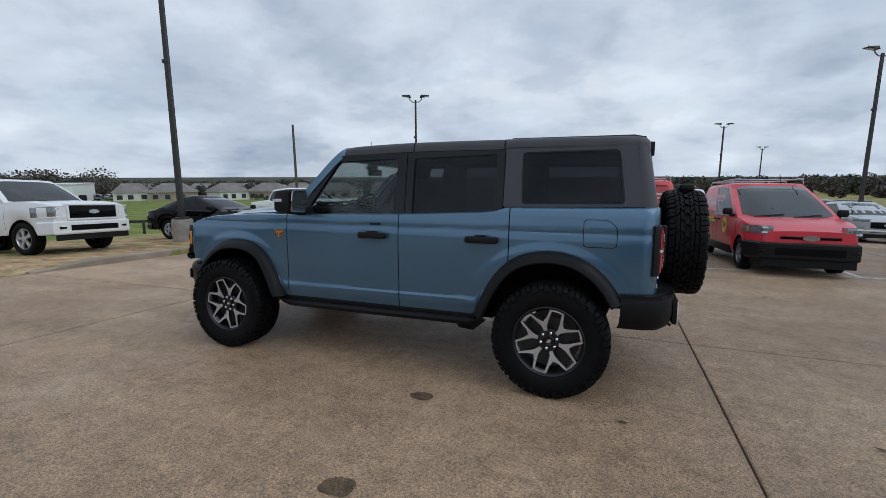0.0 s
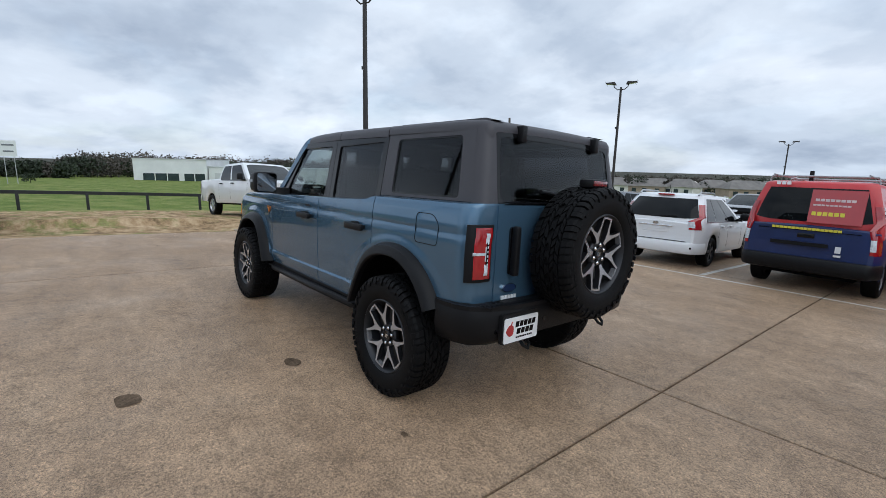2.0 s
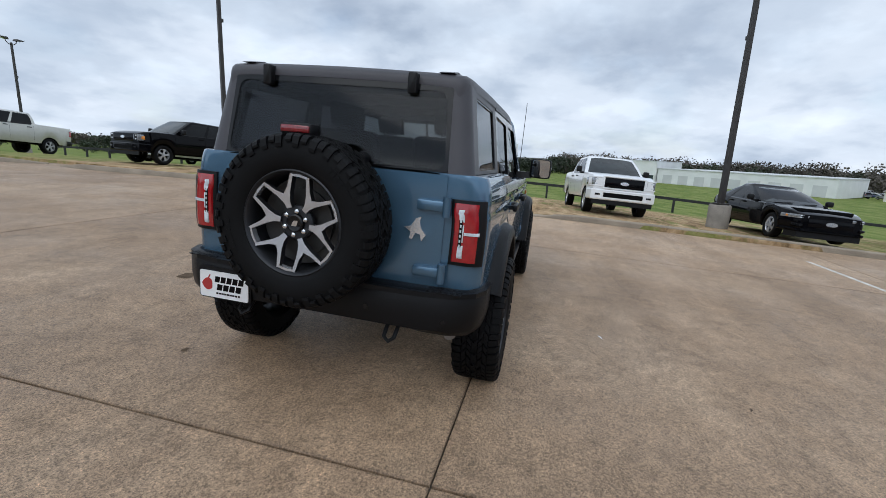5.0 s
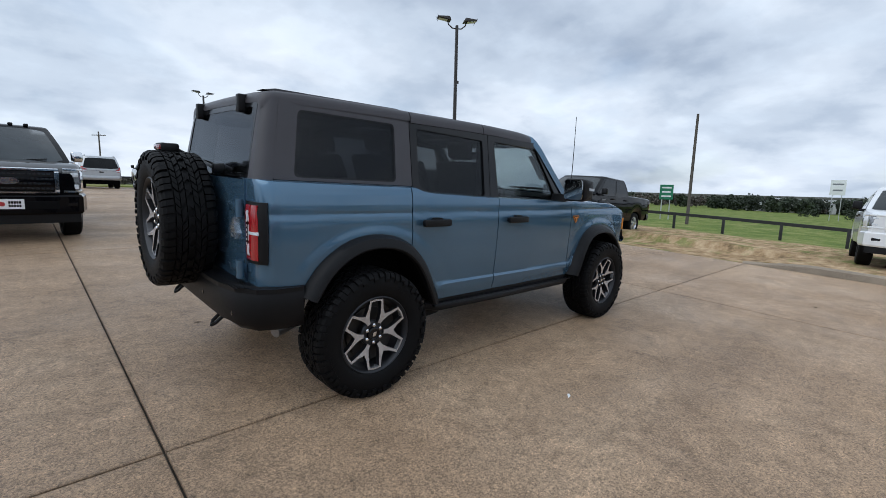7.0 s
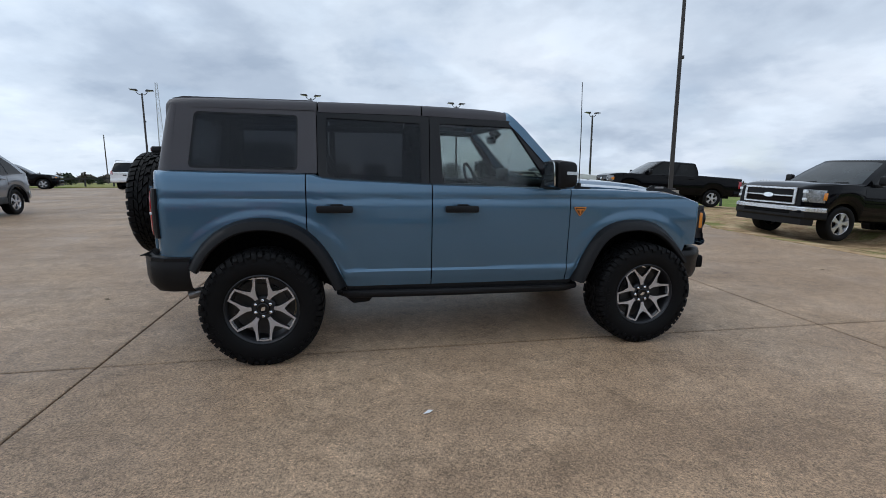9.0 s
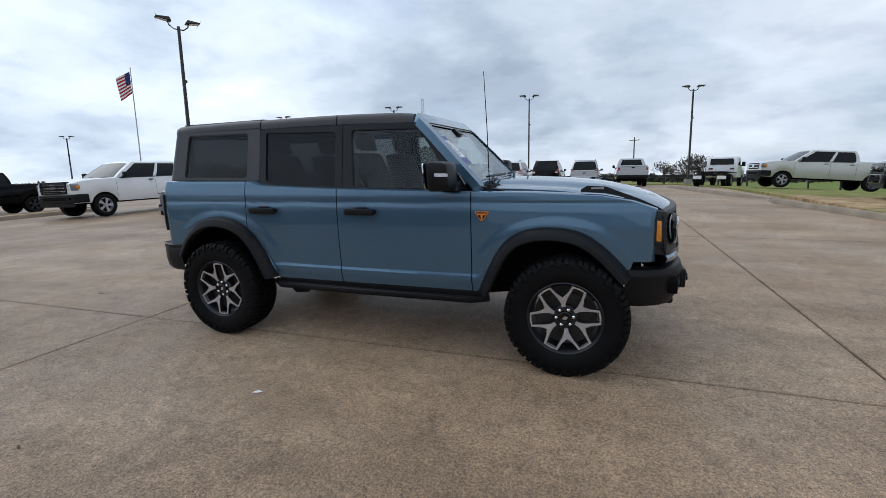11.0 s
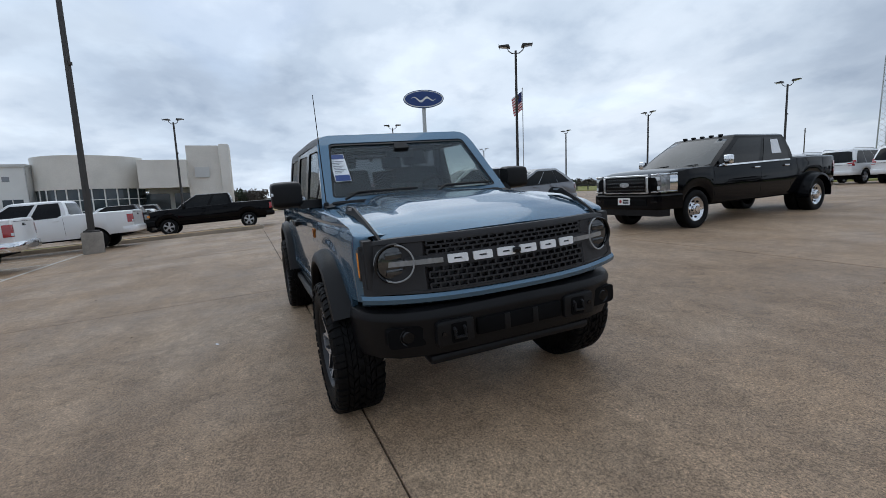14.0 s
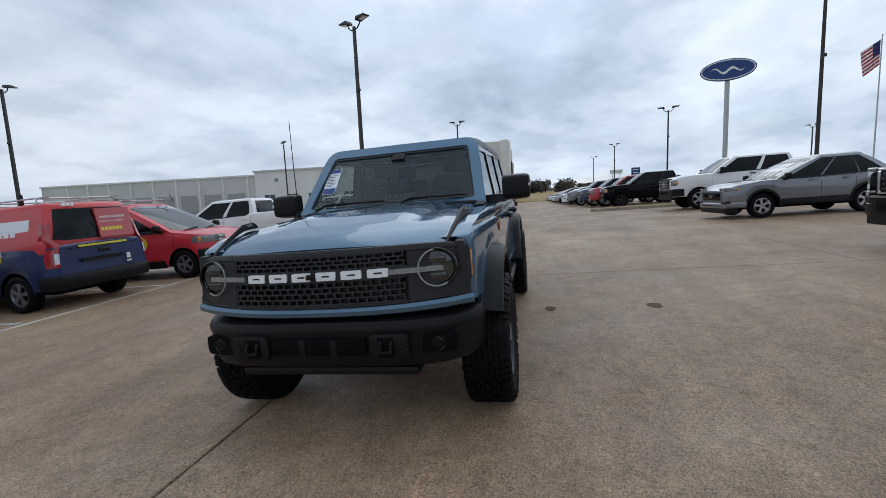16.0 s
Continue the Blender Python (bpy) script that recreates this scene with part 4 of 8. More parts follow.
# underbody
b = B()
prism(b, [(-0.62, 0.62), (-0.60, 0.80), (0.3, 1.16), (3.40, 1.14), (3.44, 0.60), (2.3, 0.44), (0.5, 0.44), (0.3, 0.56)], -0.575, 0.575)
sp("chassis", b, VOID, smooth=0)
for x in (0.0, 2.95):
    b = B()
    tube(b, [(x, -0.72, 0.41), (x, 0.72, 0.41)], 0.045, 10)
    axle = sp("axle", b, VOID)
    b = B()
    lathe(b, [(0.0, -0.12), (0.13, -0.08), (0.15, 0.0), (0.13, 0.08), (0.0, 0.12)], (x, 0.1, 0.41), seg=16)
    sp("differential", b, VOID, parent=axle)
for s in (1, -1):
    for x in (-0.25, 0.35, 2.68):
        b = B()
        tube(b, [(x, s * 0.52, 0.42), (x + 0.05, s * 0.50, 0.95)], 0.032, 10)
        sp("damper", b, STEEL)
b = B()
tube(b, [(0.3, -0.45, 0.50), (-0.35, -0.62, 0.50), (-0.55, -0.70, 0.47)], 0.035, 12)
sp("exhaust_pipe", b, STEEL, "steel exhaust tail pipe")

# cabin floor and furniture
b = B()
box(b, -0.60, 2.4, -0.74, 0.74, 0.98, 1.06)
box(b, -0.62, -0.57, -0.70, 0.70, 1.0, 1.36)
for s in (1, -1):
    box(b, -0.6, 2.35, min(s * 0.66, s * 0.745), max(s * 0.66, s * 0.745), 1.0, 1.262)
sp("cabin_trim", b, CLOTH, smooth=0)
b = B()
prism(b, [(2.42, 1.02), (2.42, 1.285), (2.25, 1.315), (1.98, 1.285), (1.93, 1.20), (2.05, 1.0)], -0.72, 0.72, bevel=0.02)
dash = sp("dashboard", b, CLOTH, "black dashboard")
b = B()
box(b, 1.99, 2.02, -0.14, 0.14, 1.27, 1.40, 0.008)
sp("touch_screen", b, GLOSSBLK, parent=dash)


def seat(x, y, w, name="front_seat"):
    b = B()
    prism(b, rounded([(x - 0.10, 1.06), (x + 0.42, 1.08), (x + 0.44, 1.20), (x - 0.08, 1.19)], 0.04, 4), y - w / 2, y + w / 2, bevel=0.03)
    prism(b, rounded([(x - 0.12, 1.14), (x + 0.04, 1.14), (x - 0.13, 1.56), (x - 0.25, 1.55)], 0.04, 4), y - w / 2 + 0.01, y + w / 2 - 0.01, bevel=0.035)
    e = sp(name, b, CLOTH, "black cloth seat")
    b = B()
    prism(b, rounded([(x - 0.20, 1.58), (x - 0.10, 1.57), (x - 0.14, 1.73), (x - 0.23, 1.72)], 0.03, 4), y - 0.12, y + 0.12, bevel=0.03)
    tube(b, [(x - 0.17, y - 0.06, 1.50), (x - 0.18, y - 0.06, 1.62)], 0.007, 6)
    tube(b, [(x - 0.17, y + 0.06, 1.50), (x - 0.18, y + 0.06, 1.62)], 0.007, 6)
    sp("headrest", b, CLOTH, parent=e)


seat(1.38, 0.37, 0.50)
seat(1.38, -0.37, 0.50)
seat(0.50, 0.40, 0.52, "rear_seat")
seat(0.50, -0.40, 0.52, "rear_seat")
b = B()
ring = [(1.80 - 0.06 * math.sin(t), 0.37 + 0.185 * math.cos(t), 1.27 + 0.165 * math.sin(t)) for t in span(0, 2 * math.pi, 33)]
tube(b, ring, 0.015, 8, cap=False)
for t in (0, math.pi, -math.pi / 2):
    tube(b, [(1.84, 0.37, 1.27), (1.80 - 0.06 * math.sin(t), 0.37 + 0.175 * math.cos(t), 1.27 + 0.155 * math.sin(t))], 0.014, 6)
tube(b, [(1.82, 0.37, 1.27), (2.02, 0.37, 1.22)], 0.03, 8)
sp("steering_wheel", b, BLACK, "black steering wheel")
b = B()
tube(b, [(0.33, -0.66, 1.06), (0.33, -0.64, 1.74), (0.33, -0.5, 1.79), (0.33, 0.5, 1.79), (0.33, 0.64, 1.74), (0.33, 0.66, 1.06)], 0.035, 8)
tube(b, [(1.17, -0.69, 1.06), (1.17, -0.655, 1.73), (1.17, -0.5, 1.785), (1.17, 0.5, 1.785), (1.17, 0.655, 1.73), (1.17, 0.69, 1.06)], 0.04, 8)
for s in (1, -1):
    tube(b, [(-0.45, s * 0.62, 1.74), (1.17, s * 0.64, 1.755), (1.85, s * 0.62, 1.735)], 0.028, 8)
sp("roll_bar", b, VOID)


# ---- hardtop, windows and roof ----
def upper(s):
    """Places a point (x, z) on the leaning side of the cabin; d metres inwards."""
    return lambda p, d: (p[0], s * (0.757 - (p[1] - 1.355) * 0.165 - d), p[1])


for s in (1, -1):
    up = upper(s)
    # rear side of the hardtop
    outer = rounded([(-0.580, 1.362), (0.386, 1.350), (0.386, 1.795), (-0.520, 1.795)], 0.012, 5)
    inner = rounded([(-0.462, 1.378), (0.252, 1.371), (0.262, 1.752), (-0.412, 1.756)], 0.035, 5)
    b = B()
    frame_ring(b, outer, inner, up, 0.045)
    top_side = sp("hardtop_side", b, CHAR)
    seal = rounded([(-0.449, 1.389), (0.240, 1.382), (0.250, 1.741), (-0.402, 1.745)], 0.03, 5)
    b = B()
    frame_ring(b, inner, seal, lambda p, d: up(p, d + 0.004), 0.02)
    sp("window_seal", b, GLOSSBLK, parent=top_side)
    b = B()
    pane(b, seal, up, 0.010, 0.015)
    sp("quarter_window", b, GLASS_DARK, "dark tinted fixed quarter window", smooth=0)
    # door glass in black frames
    outer = rounded([(0.392, 1.343), (0.43, 1.316), (1.196, 1.284), (1.196, 1.778), (0.392, 1.790)], [0.01, 0.01, 0.005, 0.005, 0.005], 5)
    inner = rounded([(0.452, 1.352), (0.53, 1.316), (1.133, 1.292), (1.133, 1.722), (0.452, 1.742)], [0.02, 0.02, 0.02, 0.02, 0.02], 5)
    b = B()
    frame_ring(b, outer, inner, up, 0.045)
    sp("rear_window_frame", b, GLOSSBLK)
    b = B()
    pane(b, inner, up, 0.012, 0.017)
    sp("rear_door_window", b, GLASS_DARK, "dark tinted door window", smooth=0)
    outer = rounded([(1.202, 1.284), (2.250, 1.255), (1.880, 1.762), (1.202, 1.778)], 0.01, 5)
    inner = rounded([(1.300, 1.292), (2.165, 1.266), (1.845, 1.715), (1.275, 1.728)], 0.025, 5)
    b = B()
    frame_ring(b, outer, inner, up, 0.045)
    sp("front_window_frame", b, GLOSSBLK)
    b = B()
    pane(b, inner, up, 0.012, 0.017)
    sp("front_door_window", b, GLASS_FRONT, "tinted front door window", smooth=0)
    b = B()
    prism(b, [(0.335, 1.352), (0.388, 1.352), (0.388, 1.79), (0.335, 1.79)], s * 0.66, s * 0.68)
    sp("pillar_trim", b, VOID, smooth=0)
    # rear corner post of the hardtop
    loops = []
    for z in span(1.358, 1.798, 6):
        xs, ys = -0.580 + (z - 1.36) * 0.135, 0.757 - (z - 1.355) * 0.165
        xr = -0.672 + (z - 1.36) * 0.17
        pts = [(xs, ys - 0.045), (xs, ys)]
        for a in span(0, math.pi / 2, 6):
            pts.append((xs - 0.012 - (xs - 0.012 - xr) * math.sin(a), ys - 0.085 * (1 - math.cos(a))))
        pts += [(xr, 0.632 - (z - 1.355) * 0.06), (xr + 0.03, 0.632 - (z - 1.355) * 0.06), (xs - 0.02, ys - 0.07)]
        loops.append([(x, s * y, z) for x, y in pts])
    b = B()
    rings(b, loops)
    sp("hardtop_corner", b, CHAR)


def roof_section(x, hw, top, drop):
    """Half-arched roof cross-section from one gutter to the other."""
    pts = [(1.0, -drop), (0.998, -drop * 0.62), (0.985, -drop * 0.32), (0.955, -drop * 0.12), (0.90, -0.006), (0.70, 0.0), (0.35, 0.004), (0.0, 0.006)]
    full = pts + [(-a, c) for a, c in pts[-2::-1]]
    return [(x, hw * a, top + c) for a, c in full]


def roof_panel(name, xs, tops, widths, drop, mat, label=""):
    b = B()
    up_ = [roof_section(x, w, t, drop) for x, t, w in zip(xs, tops, widths)]
    dn = [[(p[0], p[1] * 0.985, p[2] - 0.025) for p in lp] for lp in up_]
    rings(b, [dn[0]] + up_ + [dn[-1]], False, False)
    rings(b, dn, False, False)
    return sp(name, b, mat, label)


roof_panel("roof_rear", [-0.605, -0.598, -0.575, -0.53, -0.4, -0.1, 0.2, 0.392], [1.805, 1.822, 1.840, 1.850, 1.856, 1.860, 1.862, 1.862], [0.640, 0.655, 0.672, 0.683, 0.688, 0.690, 0.692, 0.692], 0.075, CHAR)
roof_panel("roof_middle", span(0.402, 1.138, 6), [1.862, 1.863, 1.864, 1.864, 1.864, 1.863], [0.693] * 6, 0.085, CHAR)
roof_panel("roof_front", [1.148, 1.3, 1.45, 1.58, 1.68, 1.75, 1.80], [1.863, 1.861, 1.857, 1.853, 1.848, 1.842, 1.834], [0.693, 0.693, 0.692, 0.690, 0.687, 0.684, 0.682], 0.085, CHAR)
for s in (1, -1):
    b = B()
    prism(b, rounded([(-0.58, 1.845), (0.36, 1.857), (0.36, 1.868), (-0.50, 1.862)], 0.004, 3), s * 0.52, s * 0.60, bevel=0.004)
    sp("roof_rib", b, CHAR)


# windscreen and its body-coloured surround
def screen(p, d):
    """(y, v) with v from 0 at the cowl to 1 at the roof."""
    y, v = p
    x = 2.415 + (1.858 - 2.415) * v + 0.02 * math.sin(math.pi * v) - 0.10 * (abs(y) / 0.8) ** 2 * 0.55
    z = 1.268 + (1.822 - 1.268) * v
    return (x - d * 0.7, y, z - d * 0.7)


curve = [(0.712, 0.80), (0.704, 0.87), (0.692, 0.935), (0.672, 0.985), (0.640, 1.015), (0.585, 1.030)]
outer = rounded([(-0.790, 0.0), (0.790, 0.0), (0.690, 1.0), (-0.690, 1.0)], 0.03, 6)[:12] + curve + [(-y, v) for y, v in reversed(curve)]
inner = rounded([(-0.700, 0.10), (0.700, 0.10), (0.615, 0.895), (-0.615, 0.895)], 0.045, 6)
b = B()
frame_ring(b, outer, inner, screen, 0.06)
sp("windscreen_surround", b, BLUE)
band = rounded([(-0.685, 0.115), (0.685, 0.115), (0.602, 0.865), (-0.602, 0.865)], 0.04, 6)
b = B()
frame_ring(b, inner, band, lambda p, d: screen(p, d + 0.006), 0.003)
sp("windscreen_band", b, GLOSSBLK)
b = B()
pane(b, inner, screen, 0.010, 0.016)
sp("windscreen", b, GLASS, "clear raked windscreen", smooth=0)
b = B()
prism(b, rounded([(-0.07, 0.80), (0.07, 0.80), (0.05, 0.90), (-0.05, 0.90)], 0.02, 3), 0, 1)
for v in b.verts:
    v.co = Vector(screen((v.co.x, v.co.z), 0.018 + 0.05 * v.co.y))
mir = sp("rear_view_mirror", b, BLACK, "black interior mirror and camera housing")
b = B()
box(b, 1.88, 1.90, -0.13, 0.13, 1.62, 1.69, 0.01)
sp("mirror_glass", b, GLOSSBLK, parent=mir)
b = B()
pane(b, [(-0.640, 0.34), (-0.520, 0.34), (-0.520, 0.74), (-0.640, 0.74)], screen, 0.017, 0.019)
sticker = sp("price_sheet", b, PAPER, "white and blue printed sheet behind the windscreen", smooth=0)
for v0, v1 in ((0.345, 0.43), (0.67, 0.735)):
    b = B()
    pane(b, [(-0.636, v0), (-0.524, v0), (-0.524, v1), (-0.636, v1)], screen, 0.0155, 0.0165)
    sp("printed_band", b, OVALBLUE, parent=sticker, smooth=0)
for k in range(8):
    b = B()
    v0 = 0.46 + 0.024 * k
    pane(b, [(-0.626, v0), (-0.626 + 0.05 + 0.04 * ((k * 37) % 5) / 4, v0), (-0.626 + 0.05 + 0.04 * ((k * 37) % 5) / 4, v0 + 0.008), (-0.626, v0 + 0.008)], screen, 0.0155, 0.0165)
    sp("printed_line", b, GREYP, parent=sticker, smooth=0)
for ya, yb in ((-0.62, -0.05), (0.10, 0.62)):
    b = B()
    tube(b, [Vector(screen((ya, 0.035), -0.03)), Vector(screen((ya + 0.1, 0.10), -0.045)), Vector(screen((yb, 0.125), -0.02))], 0.010, 6)
    tube(b, [Vector(screen((ya + 0.05, 0.13), -0.012)), Vector(screen((yb + 0.02, 0.135), -0.012))], 0.007, 6)
    sp("wiper", b, BLACK, "black windscreen wiper")
# cowl
b = B()
prism(b, [(2.30, 1.235), (2.46, 1.235), (2.50, 1.265), (2.40, 1.276), (2.30, 1.30)], -0.78, 0.78)
sp("cowl", b, BLACK)

# rear window
def back(p, d):
    return (-0.672 + (p[1] - 1.36) * 0.17 + d - 0.012 * (1 - (p[0] / 0.65) ** 2), p[0], p[1])


outer = rounded([(-0.632, 1.362), (0.632, 1.362), (0.606, 1.812), (-0.606, 1.812)], 0.02, 6)
inner = rounded([(-0.615, 1.372), (0.615, 1.372), (0.580, 1.752), (-0.580, 1.752)], 0.05, 6)
b = B()
frame_ring(b, outer, inner, back, 0.03)
sp("rear_glass_frame", b, GLOSSBLK)
b = B()
pane(b, inner, back, 0.004, 0.010)
sp("rear_window", b, GLASS_DARK, "dark tinted lift-up rear window", smooth=0)
for y in (0.40, -0.405):
    b = B()
    prism(b, rounded([(y - 0.024, 1.728), (y + 0.024, 1.728), (y + 0.024, 1.830), (y - 0.024, 1.830)], 0.010, 4), -0.645, -0.585, axis="x", bevel=0.008)
    sp("glass_hinge", b, BLACK, "black rear glass hinge")
b = B()
tube(b, [(-0.69, -0.18, 1.395), (-0.68, 0.10, 1.425), (-0.675, 0.24, 1.44)], 0.012, 8)
lathe(b, [(0.0, -0.720), (0.03, -0.715), (0.035, -0.66)], (0, -0.18, 1.395), "x", 12)
sp("rear_wiper", b, BLACK)

# ---- tailgate ----
def gate(y, z):
    bulge = 0.008 * math.exp(-((z - 1.17) / 0.03) ** 2)
    return (-0.692 - 0.010 * (1 - (y / 0.65) ** 2) + bulge * 0.5, y, z)


b = B()
us, vs = span(-0.640, 0.640, 20), span(0.742, 1.352, 16)
grid(b, gate, us, vs)
rim = [(u, vs[0]) for u in us] + [(us[-1], v) for v in vs[1:]] + [(u, vs[-1]) for u in us[-2::-1]] + [(us[0], v) for v in vs[-2:0:-1]]
rings(b, [[gate(u, v) for u, v in rim], [(gate(u, v)[0] + 0.04, u, v) for u, v in rim]], True, False)
bmesh.ops.remove_doubles(b, verts=b.verts, dist=1e-5)
tailgate = sp("tailgate", b, BLUE)
b = B()
prism(b, rounded([(0.478, 0.935), (0.535, 0.935), (0.535, 1.225), (0.478, 1.225)], 0.02, 4), -0.706, -0.690, axis="x")
recess = sp("handle_recess", b, GLOSSBLK, parent=tailgate)
b = B()
prism(b, rounded([(0.484, 0.930), (0.530, 0.930), (0.527, 1.230), (0.488, 1.230)], 0.016, 4), -0.752, -0.705, axis="x", bevel=0.012)
sp("tailgate_handle", b, BLACK, "black upright tailgate handle", parent=tailgate)
for y, sy, mt in ((0.517, 0.062, CHROME), (0.517, 0.056, NAVYP)):
    b = B()
    k = 0.0 if mt is CHROME else 0.002
    lp = [(y + sy * math.cos(t), 0.854 + sy * 0.42 * math.sin(t)) for t in span(0, 2 * math.pi, 25)[:-1]]
    prism(b, lp, -0.708 - k, -0.695, axis="x")
    oval = sp("oval_emblem", b, mt, "small dark oval emblem with a chrome rim" if mt is CHROME else "", parent=tailgate)
b = B()
for k in range(5):
    box(b, -0.7035, -0.695, 0.575 - 0.028 * k - 0.020, 0.575 - 0.028 * k, 0.785, 0.807)
sp("dealer_lettering", b, PLATE, parent=tailgate, smooth=0)
b = B()
prism(b, [(-0.44, 1.075), (-0.475, 1.085), (-0.50, 1.125), (-0.525, 1.135), (-0.52, 1.105), (-0.53, 1.075), (-0.555, 1.045), (-0.535, 1.01), (-0.525, 1.045), (-0.50, 1.05), (-0.485, 1.015), (-0.47, 1.02), (-0.475, 1.055)], -0.712, -0.690, axis="x")
sp("running_animal_emblem", b, CHROMEB, "chrome emblem", parent=tailgate)
for z in (1.20, 0.86):
    b = B()
    box(b, -0.735, -0.685, -0.66, -0.50, z - 0.028, z + 0.028, 0.012)
    lathe(b, [(0.0, -0.05), (0.022, -0.05), (0.022, 0.05), (0.0, 0.05)], (-0.725, -0.655, z), "z", 12)
    sp("tailgate_hinge", b, BLUE, "body-coloured hinge", parent=tailgate)

# spare wheel on its carrier
b = B()
lathe(b, [(0.0, -0.80), (0.12, -0.80), (0.16, -0.69)], (0, 0.0, 1.07), "x", 24)
sp("spare_carrier", b, BLACK, parent=tailgate)
SPARE = suv_wheel("spare_wheel")
SPARE.parent = SUV
SPARE["label"] = "full-size spare wheel on the tailgate"
SPARE.matrix_basis = pose(-0.895, 0.012, 1.072) @ pose(0, 0, 0, 0, 0, -90) @ pose(0, 0, 0, 0, 8, 0)
b = B()
box(b, -0.962, -0.86, -0.045, 0.115, 1.478, 1.532, 0.014)
tube(b, [(-0.90, 0.01, 1.50), (-0.80, 0.01, 1.45), (-0.72, 0.01, 1.25)], 0.026, 8)
stop = sp("high_brake_light", b, BLACK)
b = B()
box(b, -0.969, -0.95, -0.037, 0.107, 1.489, 1.522, 0.006)
sp("brake_lens", b, STOPRED, parent=stop)

# tail lamps
for s in (1, -1):
    def lamp_pt(u, z, out):
        """u runs from the side (0) round the corner to the back (1)."""
        yy = table(SIDE_Z, z) - 0.011
        if u < 0.45:
            x, y, nx, ny = -0.535 - 0.04 * u / 0.45, yy, 0, 1
        elif u < 0.75:
            a = (u - 0.45) / 0.3 * math.pi / 2
            x, y, nx, ny = -0.575 - 0.105 * math.sin(a), yy - 0.105 * (1 - math.cos(a)), -math.sin(a), math.cos(a)
        else:
            x, y, nx, ny = -0.68, yy - 0.105 - 0.075 * (u - 0.75) / 0.25, -1, 0
        return (x + nx * out, s * (y + ny * out), z)

    def lamp_slab(name, u0, u1, z0, z1, o0, o1, mat, parent=None, label="", r=0.03):
        b_ = B()
        us_, zs_ = span(u0, u1, 16), span(z0, z1, 8)

        def inset(u, z):
            e = min((u - u0) / (u1 - u0), (u1 - u) / (u1 - u0), (z - z0) / (z1 - z0), (z1 - z) / (z1 - z0))
            return o1 if e > 0.02 else o1 - 0.006
        front = grid(b_, lambda u, z: lamp_pt(u, z, inset(u, z)), us_, zs_)
        rim_ = [(u, zs_[0]) for u in us_] + [(us_[-1], z) for z in zs_[1:]] + [(u, zs_[-1]) for u in us_[-2::-1]] + [(us_[0], z) for z in zs_[-2:0:-1]]
        rings(b_, [[lamp_pt(u, z, o1 - 0.006) for u, z in rim_], [lamp_pt(u, z, o0) for u, z in rim_]], True, False)
        bmesh.ops.remove_doubles(b_, verts=b_.verts, dist=1e-5)
        return sp(name, b_, mat, label, parent)

    lamp = lamp_slab("tail_lamp", 0.575, 1.0, 0.908, 1.240, -0.01, 0.022, BLACK, label="red tail lamp in a black surround")
    lamp_slab("red_lens", 0.655, 0.945, 0.928, 1.224, 0.0, 0.030, RED, lamp)
    lamp_slab("light_guide", 0.765, 0.865, 1.128, 1.196, 0.02, 0.0325, LENS, lamp)
    lamp_slab("light_guide", 0.765, 0.865, 0.948, 1.022, 0.02, 0.0325, LENS, lamp)
    lamp_slab("light_guide", 0.778, 0.800, 1.022, 1.128, 0.02, 0.0325, LENS, lamp)
    lamp_slab("smoked_bezel", 0.800, 0.862, 0.992, 1.160, 0.02, 0.0345, GLOSSBLK, lamp)
    for k in range(6):
        lamp_slab("lamp_led", 0.817, 0.845, 1.004 + 0.025 * k, 1.022 + 0.025 * k, 0.03, 0.0362, LENS, lamp)
    lamp_slab("centre_bar", 0.645, 0.778, 1.066, 1.084, 0.02, 0.0335, LENS, lamp)

# rear bumper
b = B()
plan = [(0.0, -0.825), (0.40, -0.825), (0.58, -0.818), (0.74, -0.785), (0.845, -0.710), (0.885, -0.615), (0.89, -0.46)]
full = [(-y, x) for y, x in plan[::-1]] + plan[1:]
loops = []
for y, x in full:
    k = abs(y) / 0.9
    lo = 0.525 + (0.03 if abs(y) > 0.45 else 0.055)
    lo -= 0.045 * max(0, k - 0.6)
    ins = lambda d: (x + d * (0.3 + 0.7 * (1 - k ** 4)), y * (1 - 0.9 * d * k ** 4))
    prof = [(0.10, 0.775), (0.055, 0.788), (0.02, 0.778), (0.0, 0.742), (0.002, 0.64), (0.018, 0.575), (0.055, lo), (0.12, lo - 0.01)]
    loops.append([(ins(d)[0], ins(d)[1], z) for d, z in prof])
rings(b, loops, False, False)
sp("rear_bumper", b, BLACK, "black moulded rear bumper")
b = B()
prism(b, [(x, y) for y, x in full] + [(-0.50, 0.86), (-0.50, -0.86)], 0.755, 0.780, axis="z")
sp("bumper_step", b, BLACK, smooth=0)
for s in (1, -1):
    for k in range(7):
        b = B()
        box(b, -0.80 + 0.014 * k, -0.794 + 0.014 * k, min(s * 0.60, s * 0.78), max(s * 0.60, s * 0.78), 0.779, 0.784)
        sp("step_rib", b, BLACK, smooth=0)
    for y in (0.30, 0.70):
        b = B()
        lathe(b, [(0.0, -0.8270), (0.014, -0.8260), (0.016, -0.80)], (0.035 if y > 0.5 else 0.0, s * y, 0.66 if y < 0.5 else 0.63), "x", 14)
        sp("parking_sensor", b, GLOSSBLK)
    b = B()
    tube(b, [(-0.74, s * 0.46, 0.56), (-0.80, s * 0.455, 0.505), (-0.815, s * 0.43, 0.487), (-0.80, s * 0.40, 0.505), (-0.74, s * 0.40, 0.56)], 0.011, 8)
    sp("tow_loop", b, BLACK, "black tow loop")
b = B()
